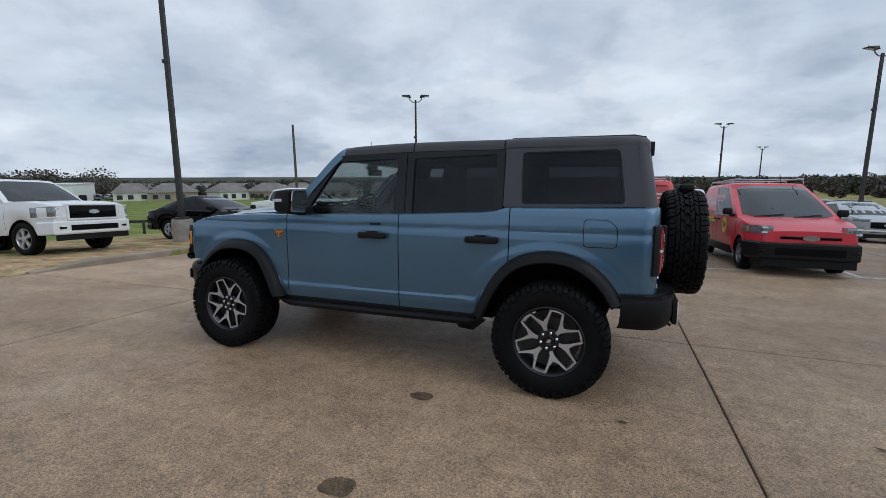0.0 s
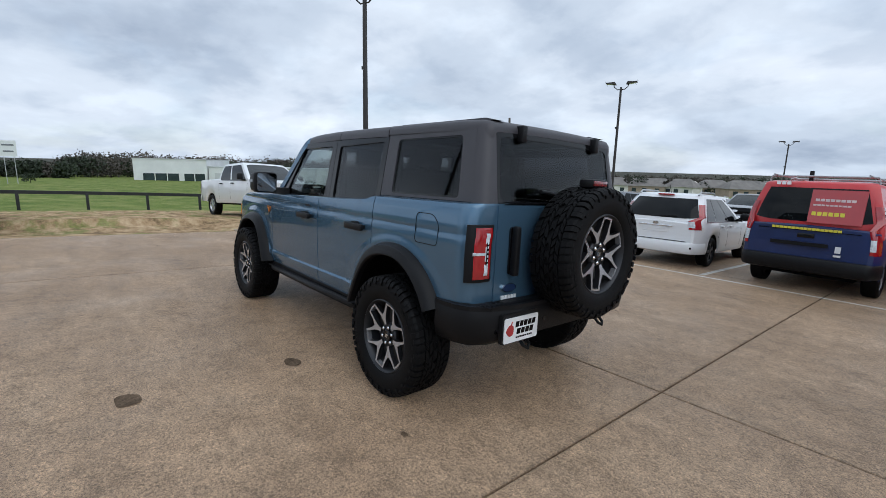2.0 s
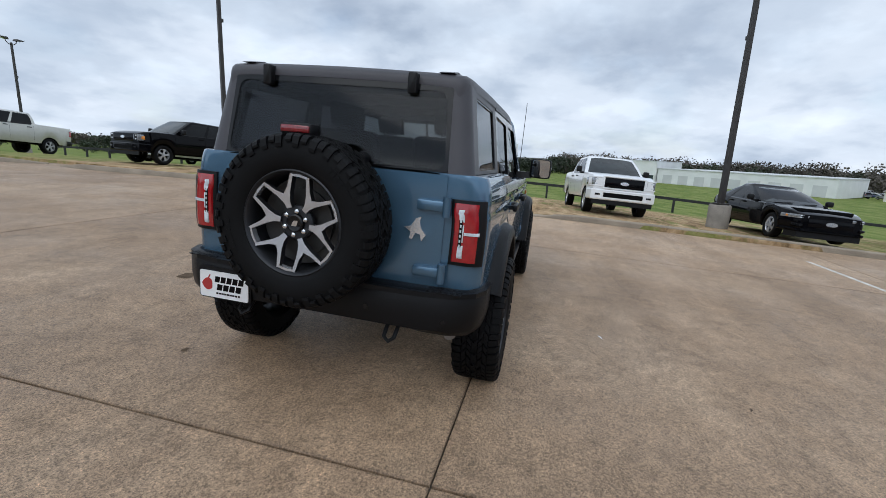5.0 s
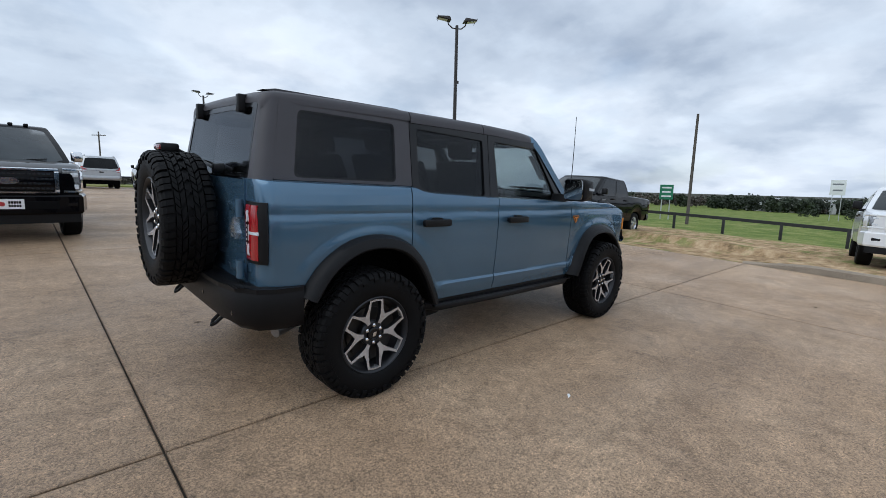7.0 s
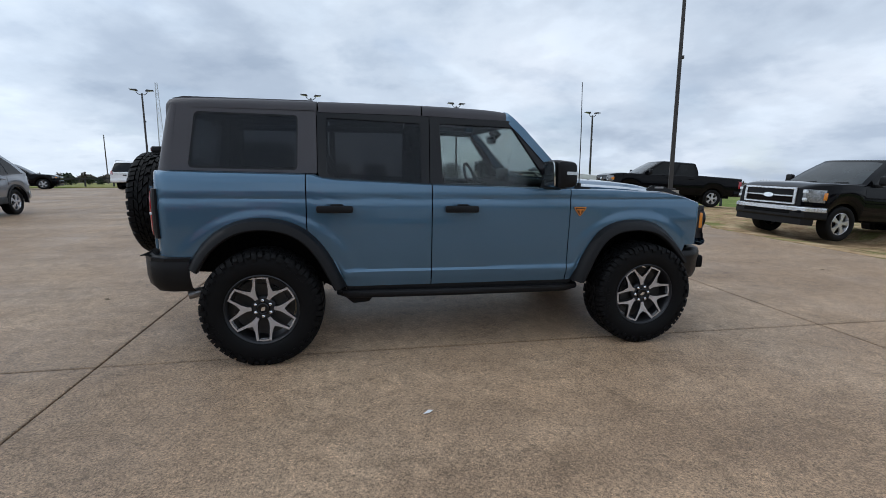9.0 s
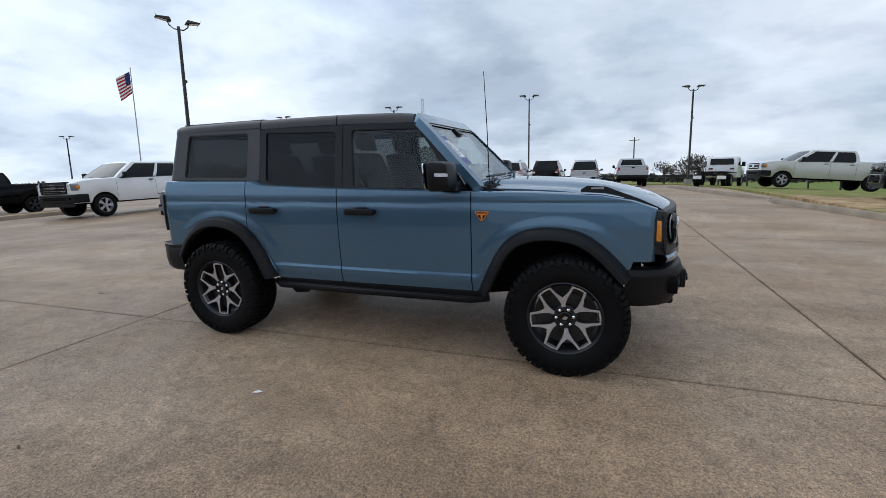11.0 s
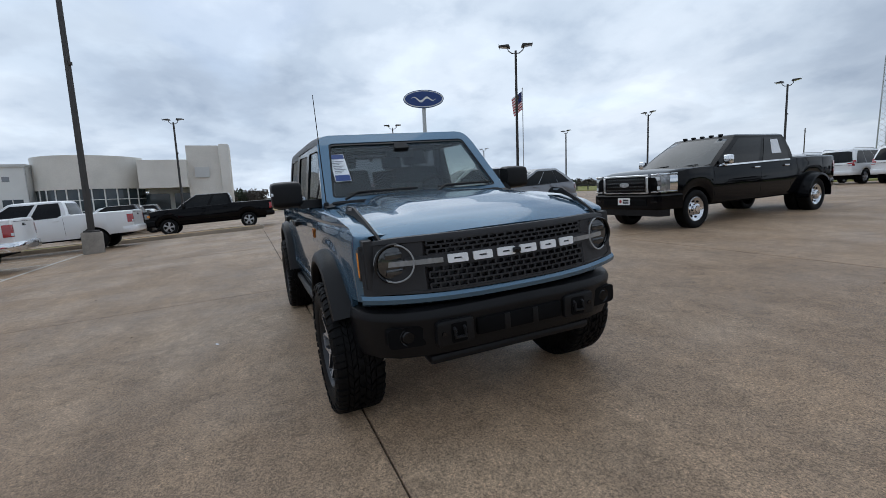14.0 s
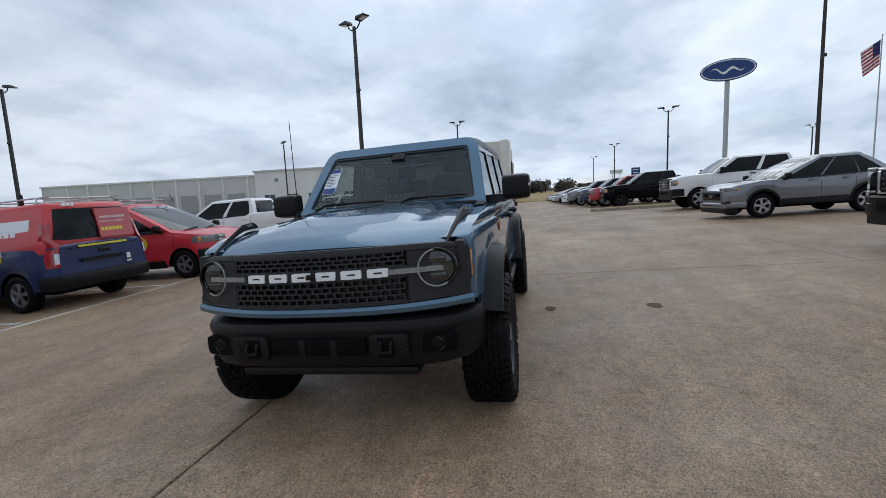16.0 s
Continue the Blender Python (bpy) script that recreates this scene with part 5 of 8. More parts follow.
prism(b, rounded([(0.365, 0.555), (0.69, 0.555), (0.69, 0.735), (0.365, 0.735)], 0.02, 3), -0.8270, -0.80, axis="x")
sp("plate_mount", b, BLACK)
b = B()
prism(b, rounded([(0.376, 0.563), (0.678, 0.563), (0.678, 0.712), (0.376, 0.712)], 0.010, 3), -0.8350, -0.8290, axis="x")
plate = sp("dealer_plate", b, PLATE, "white dealer plate with red fruit mark and black bars")
b = B()
lp = [(0.628 + 0.032 * math.cos(t) * (1 + 0.12 * math.cos(3 * t)), 0.637 + 0.034 * math.sin(t)) for t in span(0, 2 * math.pi, 21)[:-1]]
prism(b, lp, -0.8370, -0.8340, axis="x")
prism(b, [(0.628, 0.668), (0.618, 0.69), (0.610, 0.69), (0.620, 0.668)], -0.8370, -0.8340, axis="x")
sp("fruit_mark", b, REDP, parent=plate, smooth=0)
b = B()
for (y0, n, w, z0, h) in ((0.585, 5, 0.034, 0.652, 0.034), (0.572, 4, 0.036, 0.608, 0.034)):
    for k in range(n):
        y1 = y0 - k * (w + 0.003)
        prism(b, [(y1, z0), (y1 - w + 0.004, z0), (y1 - w - 0.002, z0 + h), (y1 - 0.006, z0 + h)], -0.8365, -0.8340, axis="x")
for k in range(9):
    y1 = 0.575 - k * 0.017
    prism(b, [(y1, 0.584), (y1 - 0.012, 0.584), (y1 - 0.012, 0.594), (y1, 0.594)], -0.8365, -0.8340, axis="x")
sp("plate_lettering", b, BLACKP, parent=plate, smooth=0)

# ---- hood and front end ----
def hood_z(x, y):
    base = table([(2.36, 1.283), (2.6, 1.279), (2.9, 1.264), (3.15, 1.240), (3.35, 1.208), (3.48, 1.172), (3.56, 1.135), (3.60, 1.11)], x)
    a = abs(y)
    crown = 0.022 * (1 - (a / 0.72) ** 2)
    plat = 0.018 * (1 - min(1, max(0, (a - 0.36) / 0.14))) * min(1, max(0, (3.45 - x) / 0.35))
    scoop = -0.012 * math.exp(-((a - 0.50) / 0.05) ** 2) * min(1, max(0, (3.35 - x) / 0.3))
    return base + crown + plat + scoop - 0.012 * (a / 0.72) ** 6


def face_x(y):
    return 3.690 - 0.155 * (abs(y) / 0.80) ** 2.3


b = B()
us = span(0, 1, 34)
vs = span(-0.722, 0.722, 41)
hood_pt = lambda u, y: (2.36 + (face_x(y) - 0.055 - 2.36) * u, y, hood_z(2.36 + 1.235 * u ** 1.0, y))
grid(b, hood_pt, us, vs)
rim = [(u, vs[0]) for u in us] + [(us[-1], v) for v in vs[1:]] + [(u, vs[-1]) for u in us[-2::-1]] + [(us[0], v) for v in vs[-2:0:-1]]
rings(b, [[hood_pt(u, v) for u, v in rim], [tuple(Vector(hood_pt(u, v)) - Vector((0.02 if u > 0.9 else 0, 0.006 * (1 if v > 0 else -1), 0.035))) for u, v in rim]], True, False)
bmesh.ops.remove_doubles(b, verts=b.verts, dist=1e-5)
hood = sp("hood", b, BLUE)
for s in (1, -1):
    # black sight brackets on the fender tops
    b = B()
    loops = []
    for x, z, h in ((3.02, 1.258, 0.004), (3.06, 1.258, 0.036), (3.18, 1.250, 0.038), (3.26, 1.232, 0.018), (3.38, 1.192, 0.010), (3.50, 1.138, 0.008), (3.55, 1.108, 0.004)):
        y0 = 0.745 - 0.045 * max(0, (x - 3.1) / 0.45)
        loops.append([(x, s * (y0 - 0.013), z - 0.012), (x, s * (y0 - 0.008), z + h * 0.75), (x, s * (y0 + 0.006), z + h * 0.75), (x, s * (y0 + 0.013), z - 0.016)])
    rings(b, loops)
    br = sp("trail_sight", b, BLACK, "black bracket along the hood edge")
    b = B()
    box(b, 3.085, 3.165, s * 0.742 - 0.012, s * 0.742 + 0.012, 1.262, 1.276)
    sp("sight_slot", b, STEEL, parent=br, smooth=0)
# the grille band
def fascia(p, d):
    y, z = p
    lean = (z - 0.85) * -0.12
    return (face_x(y) + lean + 0.02 - d, y, z)


def dense(loop, step=0.05):
    out = []
    for a, c in zip(loop, loop[1:] + loop[:1]):
        k = max(1, int(math.dist(a, c) / step))
        out += [(a[0] + (c[0] - a[0]) * i / k, a[1] + (c[1] - a[1]) * i / k) for i in range(k)]
    return out


b = B()
Y_SPAN = span(-0.81, 0.81, 49)
gz_top = lambda y: 1.128 - 0.008 * (abs(y) / 0.8) ** 4 - 0.035 * (abs(y) / 0.81) ** 16
gz_bot = lambda y: 0.826 + 0.020 * (abs(y) / 0.8) ** 4 + 0.040 * (abs(y) / 0.81) ** 16
cols = []
for y in Y_SPAN:
    zt_, zb_ = gz_top(y), gz_bot(y)
    mesh_zone = abs(y) < 0.487
    d0 = 0.0
    cols.append([fascia((y, zt_), 0.05), fascia((y, zt_), 0.006), fascia((y, zt_ - 0.008), 0.0), fascia((y, 1.098), 0.0), fascia((y, 1.094), 0.035 if mesh_zone else 0.006), fascia((y, 0.995), 0.035 if mesh_zone else 0.008), fascia((y, 0.849), 0.035 if mesh_zone else 0.006), fascia((y, 0.844), 0.0), fascia((y, zb_ + 0.006), 0.0), fascia((y, zb_), 0.03)])
rings(b, cols, False, False)
grille = sp("grille_surround", b, CHARDK, "charcoal grille surround")
b = B()
pane(b, [(-0.485, 0.847), (0.485, 0.847), (0.485, 1.096), (-0.485, 1.096)], lambda p, d: (3.622 - d, p[0], p[1]), 0.0, 0.004)
sp("grille_void", b, VOID, parent=grille, smooth=0)
# staggered mesh of the grille
b = B()
ROWS = [(0.849, 0.878), (0.878, 0.907), (0.907, 0.936), (0.936, 0.964), (1.030, 1.052), (1.052, 1.074), (1.074, 1.095)]


def bar(y0, y1, z0, z1, d0=0.002, d1=0.028):
    k = max(1, int(abs(y1 - y0) / 0.06))
    ys = span(y0, y1, k + 1)
    rings(b, [[fascia((y, z0), d0), fascia((y, z1), d0), fascia((y, z1), d1), fascia((y, z0), d1)] for y in ys])


for z in (0.849, 0.878, 0.907, 0.936, 0.9655, 1.0265, 1.052, 1.074, 1.096):
    bar(-0.487, 0.487, z - 0.0042, z + 0.0042)
for i, (z0, z1) in enumerate(ROWS):
    for k in range(-10, 11):
        y = 0.0485 * k + (0.024 if i % 2 else 0)
        if abs(y) < 0.487:
            bar(y - 0.0048, y + 0.0048, z0, z1)
sp("grille_mesh", b, CHARDK, parent=grille, smooth=0)
b = B()
bar(-0.60, 0.60, 0.968, 1.024, -0.002, 0.026)
sp("grille_bar", b, CHARDK, parent=grille)
# model lettering as plain blocks
for k in range(6):
    y = -0.335 + 0.1385 * k
    lo = rounded([(y - 0.054, 0.975), (y + 0.054, 0.975), (y + 0.054, 1.019), (y - 0.054, 1.019)], 0.007, 4)
    li = rounded([(y - 0.022, 0.9925), (y + 0.022, 0.9925), (y + 0.022, 1.0015), (y - 0.022, 1.0015)], 0.003, 4)
    b = B()
    frame_ring(b, lo, li, lambda p, d: fascia(p, -0.012 + d), 0.012)
    sp("letter_block", b, DRL, "white block in place of a letter", parent=grille, smooth=0)
b = B()
box(b, 3.70, 3.722, -0.022, 0.022, 0.985, 1.012, 0.006)
sp("front_camera", b, GLOSSBLK, parent=grille)

for s in (1, -1):
    # round headlamps with a light bar through them
    c = Vector(fascia((s * 0.655, 1.000), 0.0))
    b = B()
    lathe(b, [(0.0005, -0.045), (0.075, -0.040), (0.098, -0.010), (0.103, 0.004), (0.098, 0.012), (0.090, 0.008), (0.089, 0.0)], c, "x", 40)
    lampb = sp("headlamp", b, GLOSSBLK, "round headlamp with a halo light bar")
    b = B()
    lathe(b, [(0.0005, 0.006), (0.045, 0.004), (0.082, -0.004), (0.088, -0.02)], c, "x", 36)
    sp("lens", b, LENSDK, parent=lampb)
    b = B()
    ring = [Vector(fascia((s * 0.655 + 0.094 * math.cos(t), 1.000 + 0.094 * math.sin(t)), -0.013)) for t in span(0, 2 * math.pi, 41)]
    tube(b, ring, 0.005, 6, cap=False)
    sp("halo_ring", b, HALO, parent=lampb)
    for z in (-0.045, 0.040):
        b = B()
        box(b, c.x - 0.006, c.x + 0.0105, c.y - 0.045, c.y + 0.045, c.z + z - 0.018, c.z + z + 0.018, 0.006)
        sp("projector", b, LENSDK, parent=lampb)
    b = B()
    ys = span(s * 0.715, s * 0.415, 7)
    rings(b, [[fascia((y, 0.984), -0.014), fascia((y, 1.010), -0.016), fascia((y, 1.010), 0.01), fascia((y, 0.984), 0.01)] for y in ys])
    sp("light_bar", b, HALO, parent=lampb, smooth=20)
    # amber marker on the corner
    b = B()
    prism(b, rounded([(3.475, 0.918), (3.528, 0.918), (3.522, 1.080), (3.470, 1.080)], 0.012, 4), s * 0.792, s * 0.815, bevel=0.004)
    mk = sp("marker_surround", b, CHARDK)
    b = B()
    prism(b, rounded([(3.490, 0.935), (3.520, 0.935), (3.515, 1.066), (3.487, 1.066)], 0.008, 4), s * 0.80, s * 0.820, bevel=0.004)
    sp("amber_marker", b, AMBER, "amber side marker lamp", parent=mk)
    b = B()
    prism(b, [(3.485, 0.845), (3.56, 0.845), (3.545, 1.122), (3.478, 1.128)], s * 0.74, s * 0.793, bevel=0.008)
    sp("corner_cap", b, CHARDK)

# blue lower strip
b = B()
loops = []
for y in span(-0.825, 0.825, 33):
    x = face_x(y * 0.97)
    lift = 0.020 * (abs(y) / 0.82) ** 4
    loops.append([(x - 0.02, y, 0.829 + lift), (x + 0.012, y, 0.827 + lift), (x + 0.024, y, 0.808 + lift), (x + 0.018, y, 0.784 + lift), (x - 0.02, y, 0.768 + lift)])
rings(b, loops, False, False)
sp("lower_fascia", b, BLUE)

# front bumper
b = B()
plan = [(0.0, 3.715), (0.30, 3.715), (0.52, 3.695), (0.68, 3.64), (0.78, 3.555), (0.845, 3.44), (0.86, 3.32)]
full = [(-y, x) for y, x in plan[::-1]] + plan[1:]
loops = []
for y, x in full:
    k = abs(y) / 0.88
    lo = 0.50 - 0.0 + 0.0 * k
    top = 0.762 - 0.006 * k
    sh = lambda d: (x - d * (0.35 + 0.65 * (1 - k ** 4)), y * (1 - 0.9 * d * k ** 4))
    prof = [(0.14, top - 0.004), (0.06, top), (0.02, top - 0.012), (0.0, top - 0.045), (0.0, 0.70), (0.012, 0.66), (0.014, 0.56), (0.045, lo), (0.16, lo - 0.02)]
    loops.append([(sh(d)[0], sh(d)[1], z) for d, z in prof])
rings(b, loops, False, False)
sp("front_bumper", b, BLACK, "black modular steel front bumper")
b = B()
box(b, 3.635, 3.725, -0.27, 0.27, 0.575, 0.668, 0.012)
inlet = sp("bumper_inlet", b, VOID)
for y in (-0.09, 0.09):
    b = B()
    box(b, 3.700, 3.730, y - 0.018, y + 0.018, 0.578, 0.665, 0.004)
    sp("inlet_rib", b, BLACK, parent=inlet)
b = B()
box(b, 3.535, 3.655, -0.52, 0.52, 0.440, 0.492, 0.02)
sp("skid_plate", b, BLACK)
for s in (1, -1):
    b = B()
    prism(b, rounded([(s * 0.29, 0.555), (s * 0.50, 0.555), (s * 0.50, 0.690), (s * 0.29, 0.690)], 0.025, 4), 3.650, 3.728, axis="x", bevel=0.012)
    pod = sp("recovery_pod", b, BLACK)
    b = B()
    prism(b, rounded([(s * 0.335, 0.570), (s * 0.425, 0.570), (s * 0.425, 0.672), (s * 0.335, 0.672)], 0.012, 4), 3.722, 3.731, axis="x")
    sp("hook_recess", b, VOID, parent=pod)
    b = B()
    tube(b, [(3.715, s * 0.352, 0.655), (3.740, s * 0.352, 0.640), (3.744, s * 0.352, 0.600), (3.744, s * 0.408, 0.600), (3.740, s * 0.408, 0.640), (3.715, s * 0.408, 0.655)], 0.010, 8)
    sp("tow_hook", b, BLACK, "black tow hook", parent=pod)
    b = B()
    lathe(b, [(0.0, 0.010), (0.012, 0.010), (0.014, -0.02)], (3.725, s * 0.465, 0.625), "x", 12)
    sp("parking_sensor", b, GLOSSBLK, parent=pod)
    c = Vector((3.625, s * 0.632, 0.622))
    b = B()
    prism(b, rounded([(s * 0.535, 0.570), (s * 0.735, 0.570), (s * 0.735, 0.675), (s * 0.535, 0.675)], 0.03, 5), 3.595, 3.673, axis="x")
    for v in b.verts:
        v.co.x -= 0.30 * max(0, abs(v.co.y) - 0.58) ** 1.2
    sp("fog_recess", b, VOID)
    b = B()
    lathe(b, [(0.0005, 0.040), (0.030, 0.038), (0.036, 0.030), (0.044, 0.034), (0.048, 0.028), (0.048, -0.02)], c, "x", 24)
    fog = sp("fog_lamp", b, GLOSSBLK, "round fog lamp")
    b = B()
    lathe(b, [(0.0005, 0.043), (0.028, 0.040), (0.033, 0.034)], c, "x", 20)
    sp("fog_lens", b, CARGLASS, parent=fog)

# mirrors and antenna
for s in (1, -1):
    b = B()
    loops = []
    for y, k in ((0.905, 0.86), (0.925, 0.98), (1.00, 1.0), (1.085, 0.98), (1.112, 0.90), (1.122, 0.72)):
        lp = rounded([(2.055, 1.265), (2.215, 1.285), (2.205, 1.462), (2.05, 1.478)], 0.035, 4)
        loops.append([(2.13 + (x - 2.13) * k, s * y, 1.372 + (z - 1.372) * k) for x, z in lp])
    rings(b, loops)
    mirror = sp("door_mirror", b, BLACK, "black door mirror")
    b = B()
    prism(b, [(2.07, 1.262), (2.21, 1.262), (2.19, 1.325), (2.09, 1.325)], s * 0.76, s * 0.93, bevel=0.01)
    sp("mirror_arm", b, BLACK, parent=mirror)
    b = B()
    prism(b, rounded([(s * 0.925, 1.285), (s * 1.105, 1.285), (s * 1.105, 1.462), (s * 0.925, 1.462)], 0.03, 4), 2.034, 2.044, axis="x")
    for v in b.verts:
        v.co.x -= (v.co.z - 1.372) * 0.10 + 0.004
    sp("mirror_glass", b, MIRROR, parent=mirror)
    b = B()
    prism(b, rounded([(2.12, 1.372), (2.205, 1.370), (2.205, 1.392), (2.12, 1.395)], 0.004, 3), s * 1.108, s * 1.126)
    sp("mirror_lamp", b, LENS, parent=mirror)
b = B()
lathe(b, [(0.0, 1.30), (0.016, 1.30), (0.020, 1.262)], (2.40, -0.765, 0), "z", 12)
tube(b, [(2.40, -0.765, 1.29), (2.385, -0.767, 1.70), (2.365, -0.768, 2.06)], 0.0042, 6, 0.0026)
sp("antenna", b, BLACK, "thin black whip antenna")

W0 = suv_wheel("wheel")
W0.parent = SUV
W0["label"] = "wheel with machined alloy rim"
W0.matrix_basis = pose(0.0, -0.828, 0.413)
for x, s, spin in ((2.95, -1, 23), (0.0, 1, 14), (2.95, 1, 41)):
    w = copy_thing(W0, Matrix.Identity(4))
    w.parent = SUV
    w.matrix_basis = pose(x, s * 0.828, 0.413, 0, 0, 0 if s < 0 else 180) @ pose(0, 0, 0, 0, spin, 0)

# ---- other vehicles ----
WHEELS = {}


def road_wheel(kind, r, w, rim_r, lite=False):
    """A plainer wheel, built once a kind and then copied; outer face to -y."""
    key = (kind, r, w, lite)
    if key in WHEELS:
        return copy_thing(WHEELS[key], Matrix.Identity(4))
    e = new("wheel")
    WHEELS[key] = e
    part("tyre", tyre_meshes(r, w, rim_r, seg=22 if lite else 40), RUBBER, e, smooth=30)
    h = w / 2
    b = B()
    lathe(b, [(rim_r - 0.015, h * 0.5), (rim_r - 0.012, -h * 0.6), (rim_r + 0.004, -h * 0.80), (rim_r - 0.010, -h * 0.84), (rim_r - 0.03, -h * 0.5), (rim_r - 0.035, h * 0.3)], seg=32)
    if lite:
        for k in range(5):
            prism(b, [polar(0.03, 72 * k + 30), polar(rim_r - 0.012, 72 * k + 78), polar(rim_r - 0.012, 72 * k + 102), polar(0.03, 72 * k + 150)], -h * 0.80, -h * 0.55)
        lathe(b, [(rim_r - 0.03, -h * 0.1), (0.01, -h * 0.1)], seg=12)
        part("rim", b, ALLOY if kind == "alloy" else ALLOYDK, e, smooth=0)
        return e
    bright = {"alloy": ALLOY, "dark": ALLOYDK, "chrome": CHROME, "steel": GREYP}[kind]
    part("rim", b, bright, e)
    b = B()
    lathe(b, [(rim_r - 0.03, -h * 0.1), (0.01, -h * 0.1)], seg=24)
    part("brake_plate", b, VOID, e, smooth=0)
    if kind == "chrome":
        b = B()
        lathe(b, [(rim_r - 0.012, -h * 0.80), (rim_r * 0.86, -h * 0.70), (rim_r * 0.52, -h * 0.40), (rim_r * 0.46, -h * 0.50), (rim_r * 0.44, -h * 0.95), (rim_r * 0.30, -h * 1.05), (rim_r * 0.28, -h * 1.18), (0.001, -h * 1.20)], seg=40)
        part("wheel_dish", b, CHROME, e)
        for k in range(8):
            x, z = polar(rim_r * 0.70, 45 * k + 22)
            b = B()
            lathe(b, [(0.001, -h * 0.60), (0.030, -h * 0.60), (0.032, -h * 0.52)], (x, 0, z), seg=14)
            part("vent_hole", b, VOID, e)
        return e
    n = 5
    for k in range(n):
        t = 360 / n * k + 90
        b = B()
        prism(b, [polar(0.03, t - 60), polar(rim_r * 0.55, t - 15), polar(rim_r - 0.012, t - 15), polar(rim_r - 0.012, t + 15), polar(rim_r * 0.55, t + 15), polar(0.03, t + 60)], -h * 0.80, -h * 0.55)
        part("spoke", b, bright, e, smooth=0)
    b = B()
    lathe(b, [(rim_r * 0.30, -h * 0.5), (rim_r * 0.28, -h * 0.84), (0.002, -h * 0.86)], seg=18)
    part("hub_cap", b, bright, e)
    return e


def smooth01(t):
    t = max(0.0, min(1.0, t))
    return t * t * (3 - 2 * t)


def vehicle(name, label, category, m, paint, wb=3.0, fo=0.95, ro=1.0, hw=0.93, wr=0.36, ww=0.24, sill=0.36, top=(), cab=(), belt=(1.05, 1.02), roof=1.7, hwb=None, hwt=0.62, windows=((0.06, 0.46), (0.52, 0.93)), group="", wheel="alloy",
            nose_low=0.30, tail_low=0.40, bumper=None, rear_bumper=None, grille=BLACKP, grille_z=None, grille_w=0.6, bars=0, bar_mat=CHROME, head=(0.78, 0.90), head_z=None, head_h=0.14, tail_z=None, tail_h=0.24, tail_w=0.12, bed=None, arch_flare=None, front_glass=None, mirror_mat=None, rails=False, cladding=None, dual=False,
            nose_round=0.16, plate_rear=False, dealer_front=False, upper_paint=None, roof_bow=0.05, flat_nose=0.10, chrome_handles=False, cab_lights=False, stickers=False, lite=False, grille_frame=None, lamp_frame=None, studs=0, bumper_cap=None, tail_round=0.07, tail_bow=0.10, rear_wide=0.84, rear_low=0.12, hatch=False):
    """A road vehicle: x forward, rear axle at the origin, standing on z = 0.
    top: (x, z) profile of the lower body; cab: rear base, rear top, front top and front base of the cabin."""
    e = thing(name, label, category, group, m=m)
    x0, x1 = -ro, wb + fo
    hwb = hwb or hw - 0.09
    arch = wr + 0.065

    def low(x):
        z = sill
        for c in (0.0, wb):
            if abs(x - c) < arch:
                z = max(z, wr - 0.01 + math.sqrt(max(0, arch * arch - (x - c) ** 2)) * 1.0)
        if x > wb + arch:
            z = max(z, nose_low)
        if x < -arch:
            z = max(z, tail_low)
        return z

    def half(x):
        k = 1.0
        if x > wb + 0.1:
            k -= nose_round * smooth01((x - wb - 0.1) / (fo - 0.1)) ** 2
        if x < -0.35:
            k -= tail_round * ((-0.35 - x) / (ro - 0.35)) ** 3
        return hw * k

    xs = sorted(set([round(x, 3) for x in span(x0, x1, 40)] + [round(c + arch * math.cos(a), 3) for c in (0.0, wb) for a in span(0, math.pi, 15)] + [round(c + s_ * (arch + 0.004), 3) for c in (0.0, wb) for s_ in (-1, 1)]))
    xs = [x for x in xs if x0 <= x <= x1]
    b = B()
    loops = []
    for x in xs:
        zt, zb, w = table(top, x), low(x), half(x)
        zt = max(zt, zb + 0.06)
        h = zt - zb
        prof = [(0.955, zb), (0.985, zb + 0.10 * h), (1.0, zb + 0.38 * h), (1.0, zb + 0.58 * h), (0.992, zb + 0.74 * h), (0.985, zb + 0.80 * h), (0.972, zt - 0.05 * min(1, h)), (0.935, zt - 0.008), (0.80, zt), (0.45, zt + 0.012), (0.0, zt + 0.018)]
        if bed and bed[0] < x < bed[1]:
            prof[-3:] = [(0.86, zt), (0.85, zt - 0.10), (0.0, zt - 0.10)]
        loops.append([(x, w * a, z) for a, z in prof] + [(x, -w * a, z) for a, z in prof[-2::-1]])
    # round off the two ends
    for i, d in ((0, -1), (-1, 1)):
        ref = loops[i]
        zc = sum(p[2] for p in ref) / len(ref)
        cap = [(p[0] + d * (flat_nose if d > 0 else 0.05) * 0.4, p[1] * 0.93, zc + (p[2] - zc) * 0.90) for p in ref]
        if i == 0:
            loops.insert(0, cap)
        else:
            loops.append(cap)
    rings(b, loops, False, False)
    for lp in (loops[0], loops[-1]):
        b.faces.new([b.verts.new(p) for p in lp])
    body = part("body", b, paint, e, smooth=38)
    b = B()
    box(b, x0 + 0.35, x1 - 0.25, -hw + 0.30, hw - 0.30, 0.26 if bed is None else sill - 0.06, max(0.8, belt[0] - 0.15))
    part("underbody", b, VOID, e, smooth=0)
    # wheels
    for x in (0.0, wb):
        for s in (1, -1):
            for inset in ((0.0,) if not (dual and x == 0.0) else (-0.16, 0.14)):
                w = road_wheel(wheel, wr, ww, wr * 0.62, lite)
                w.parent = e
                w.matrix_basis = pose(x, s * (hw - ww / 2 - 0.035 - inset), wr, 0, 0, 0 if s < 0 else 180) @ pose(0, 0, 0, 0, 20 * x + 9 * s, 0)
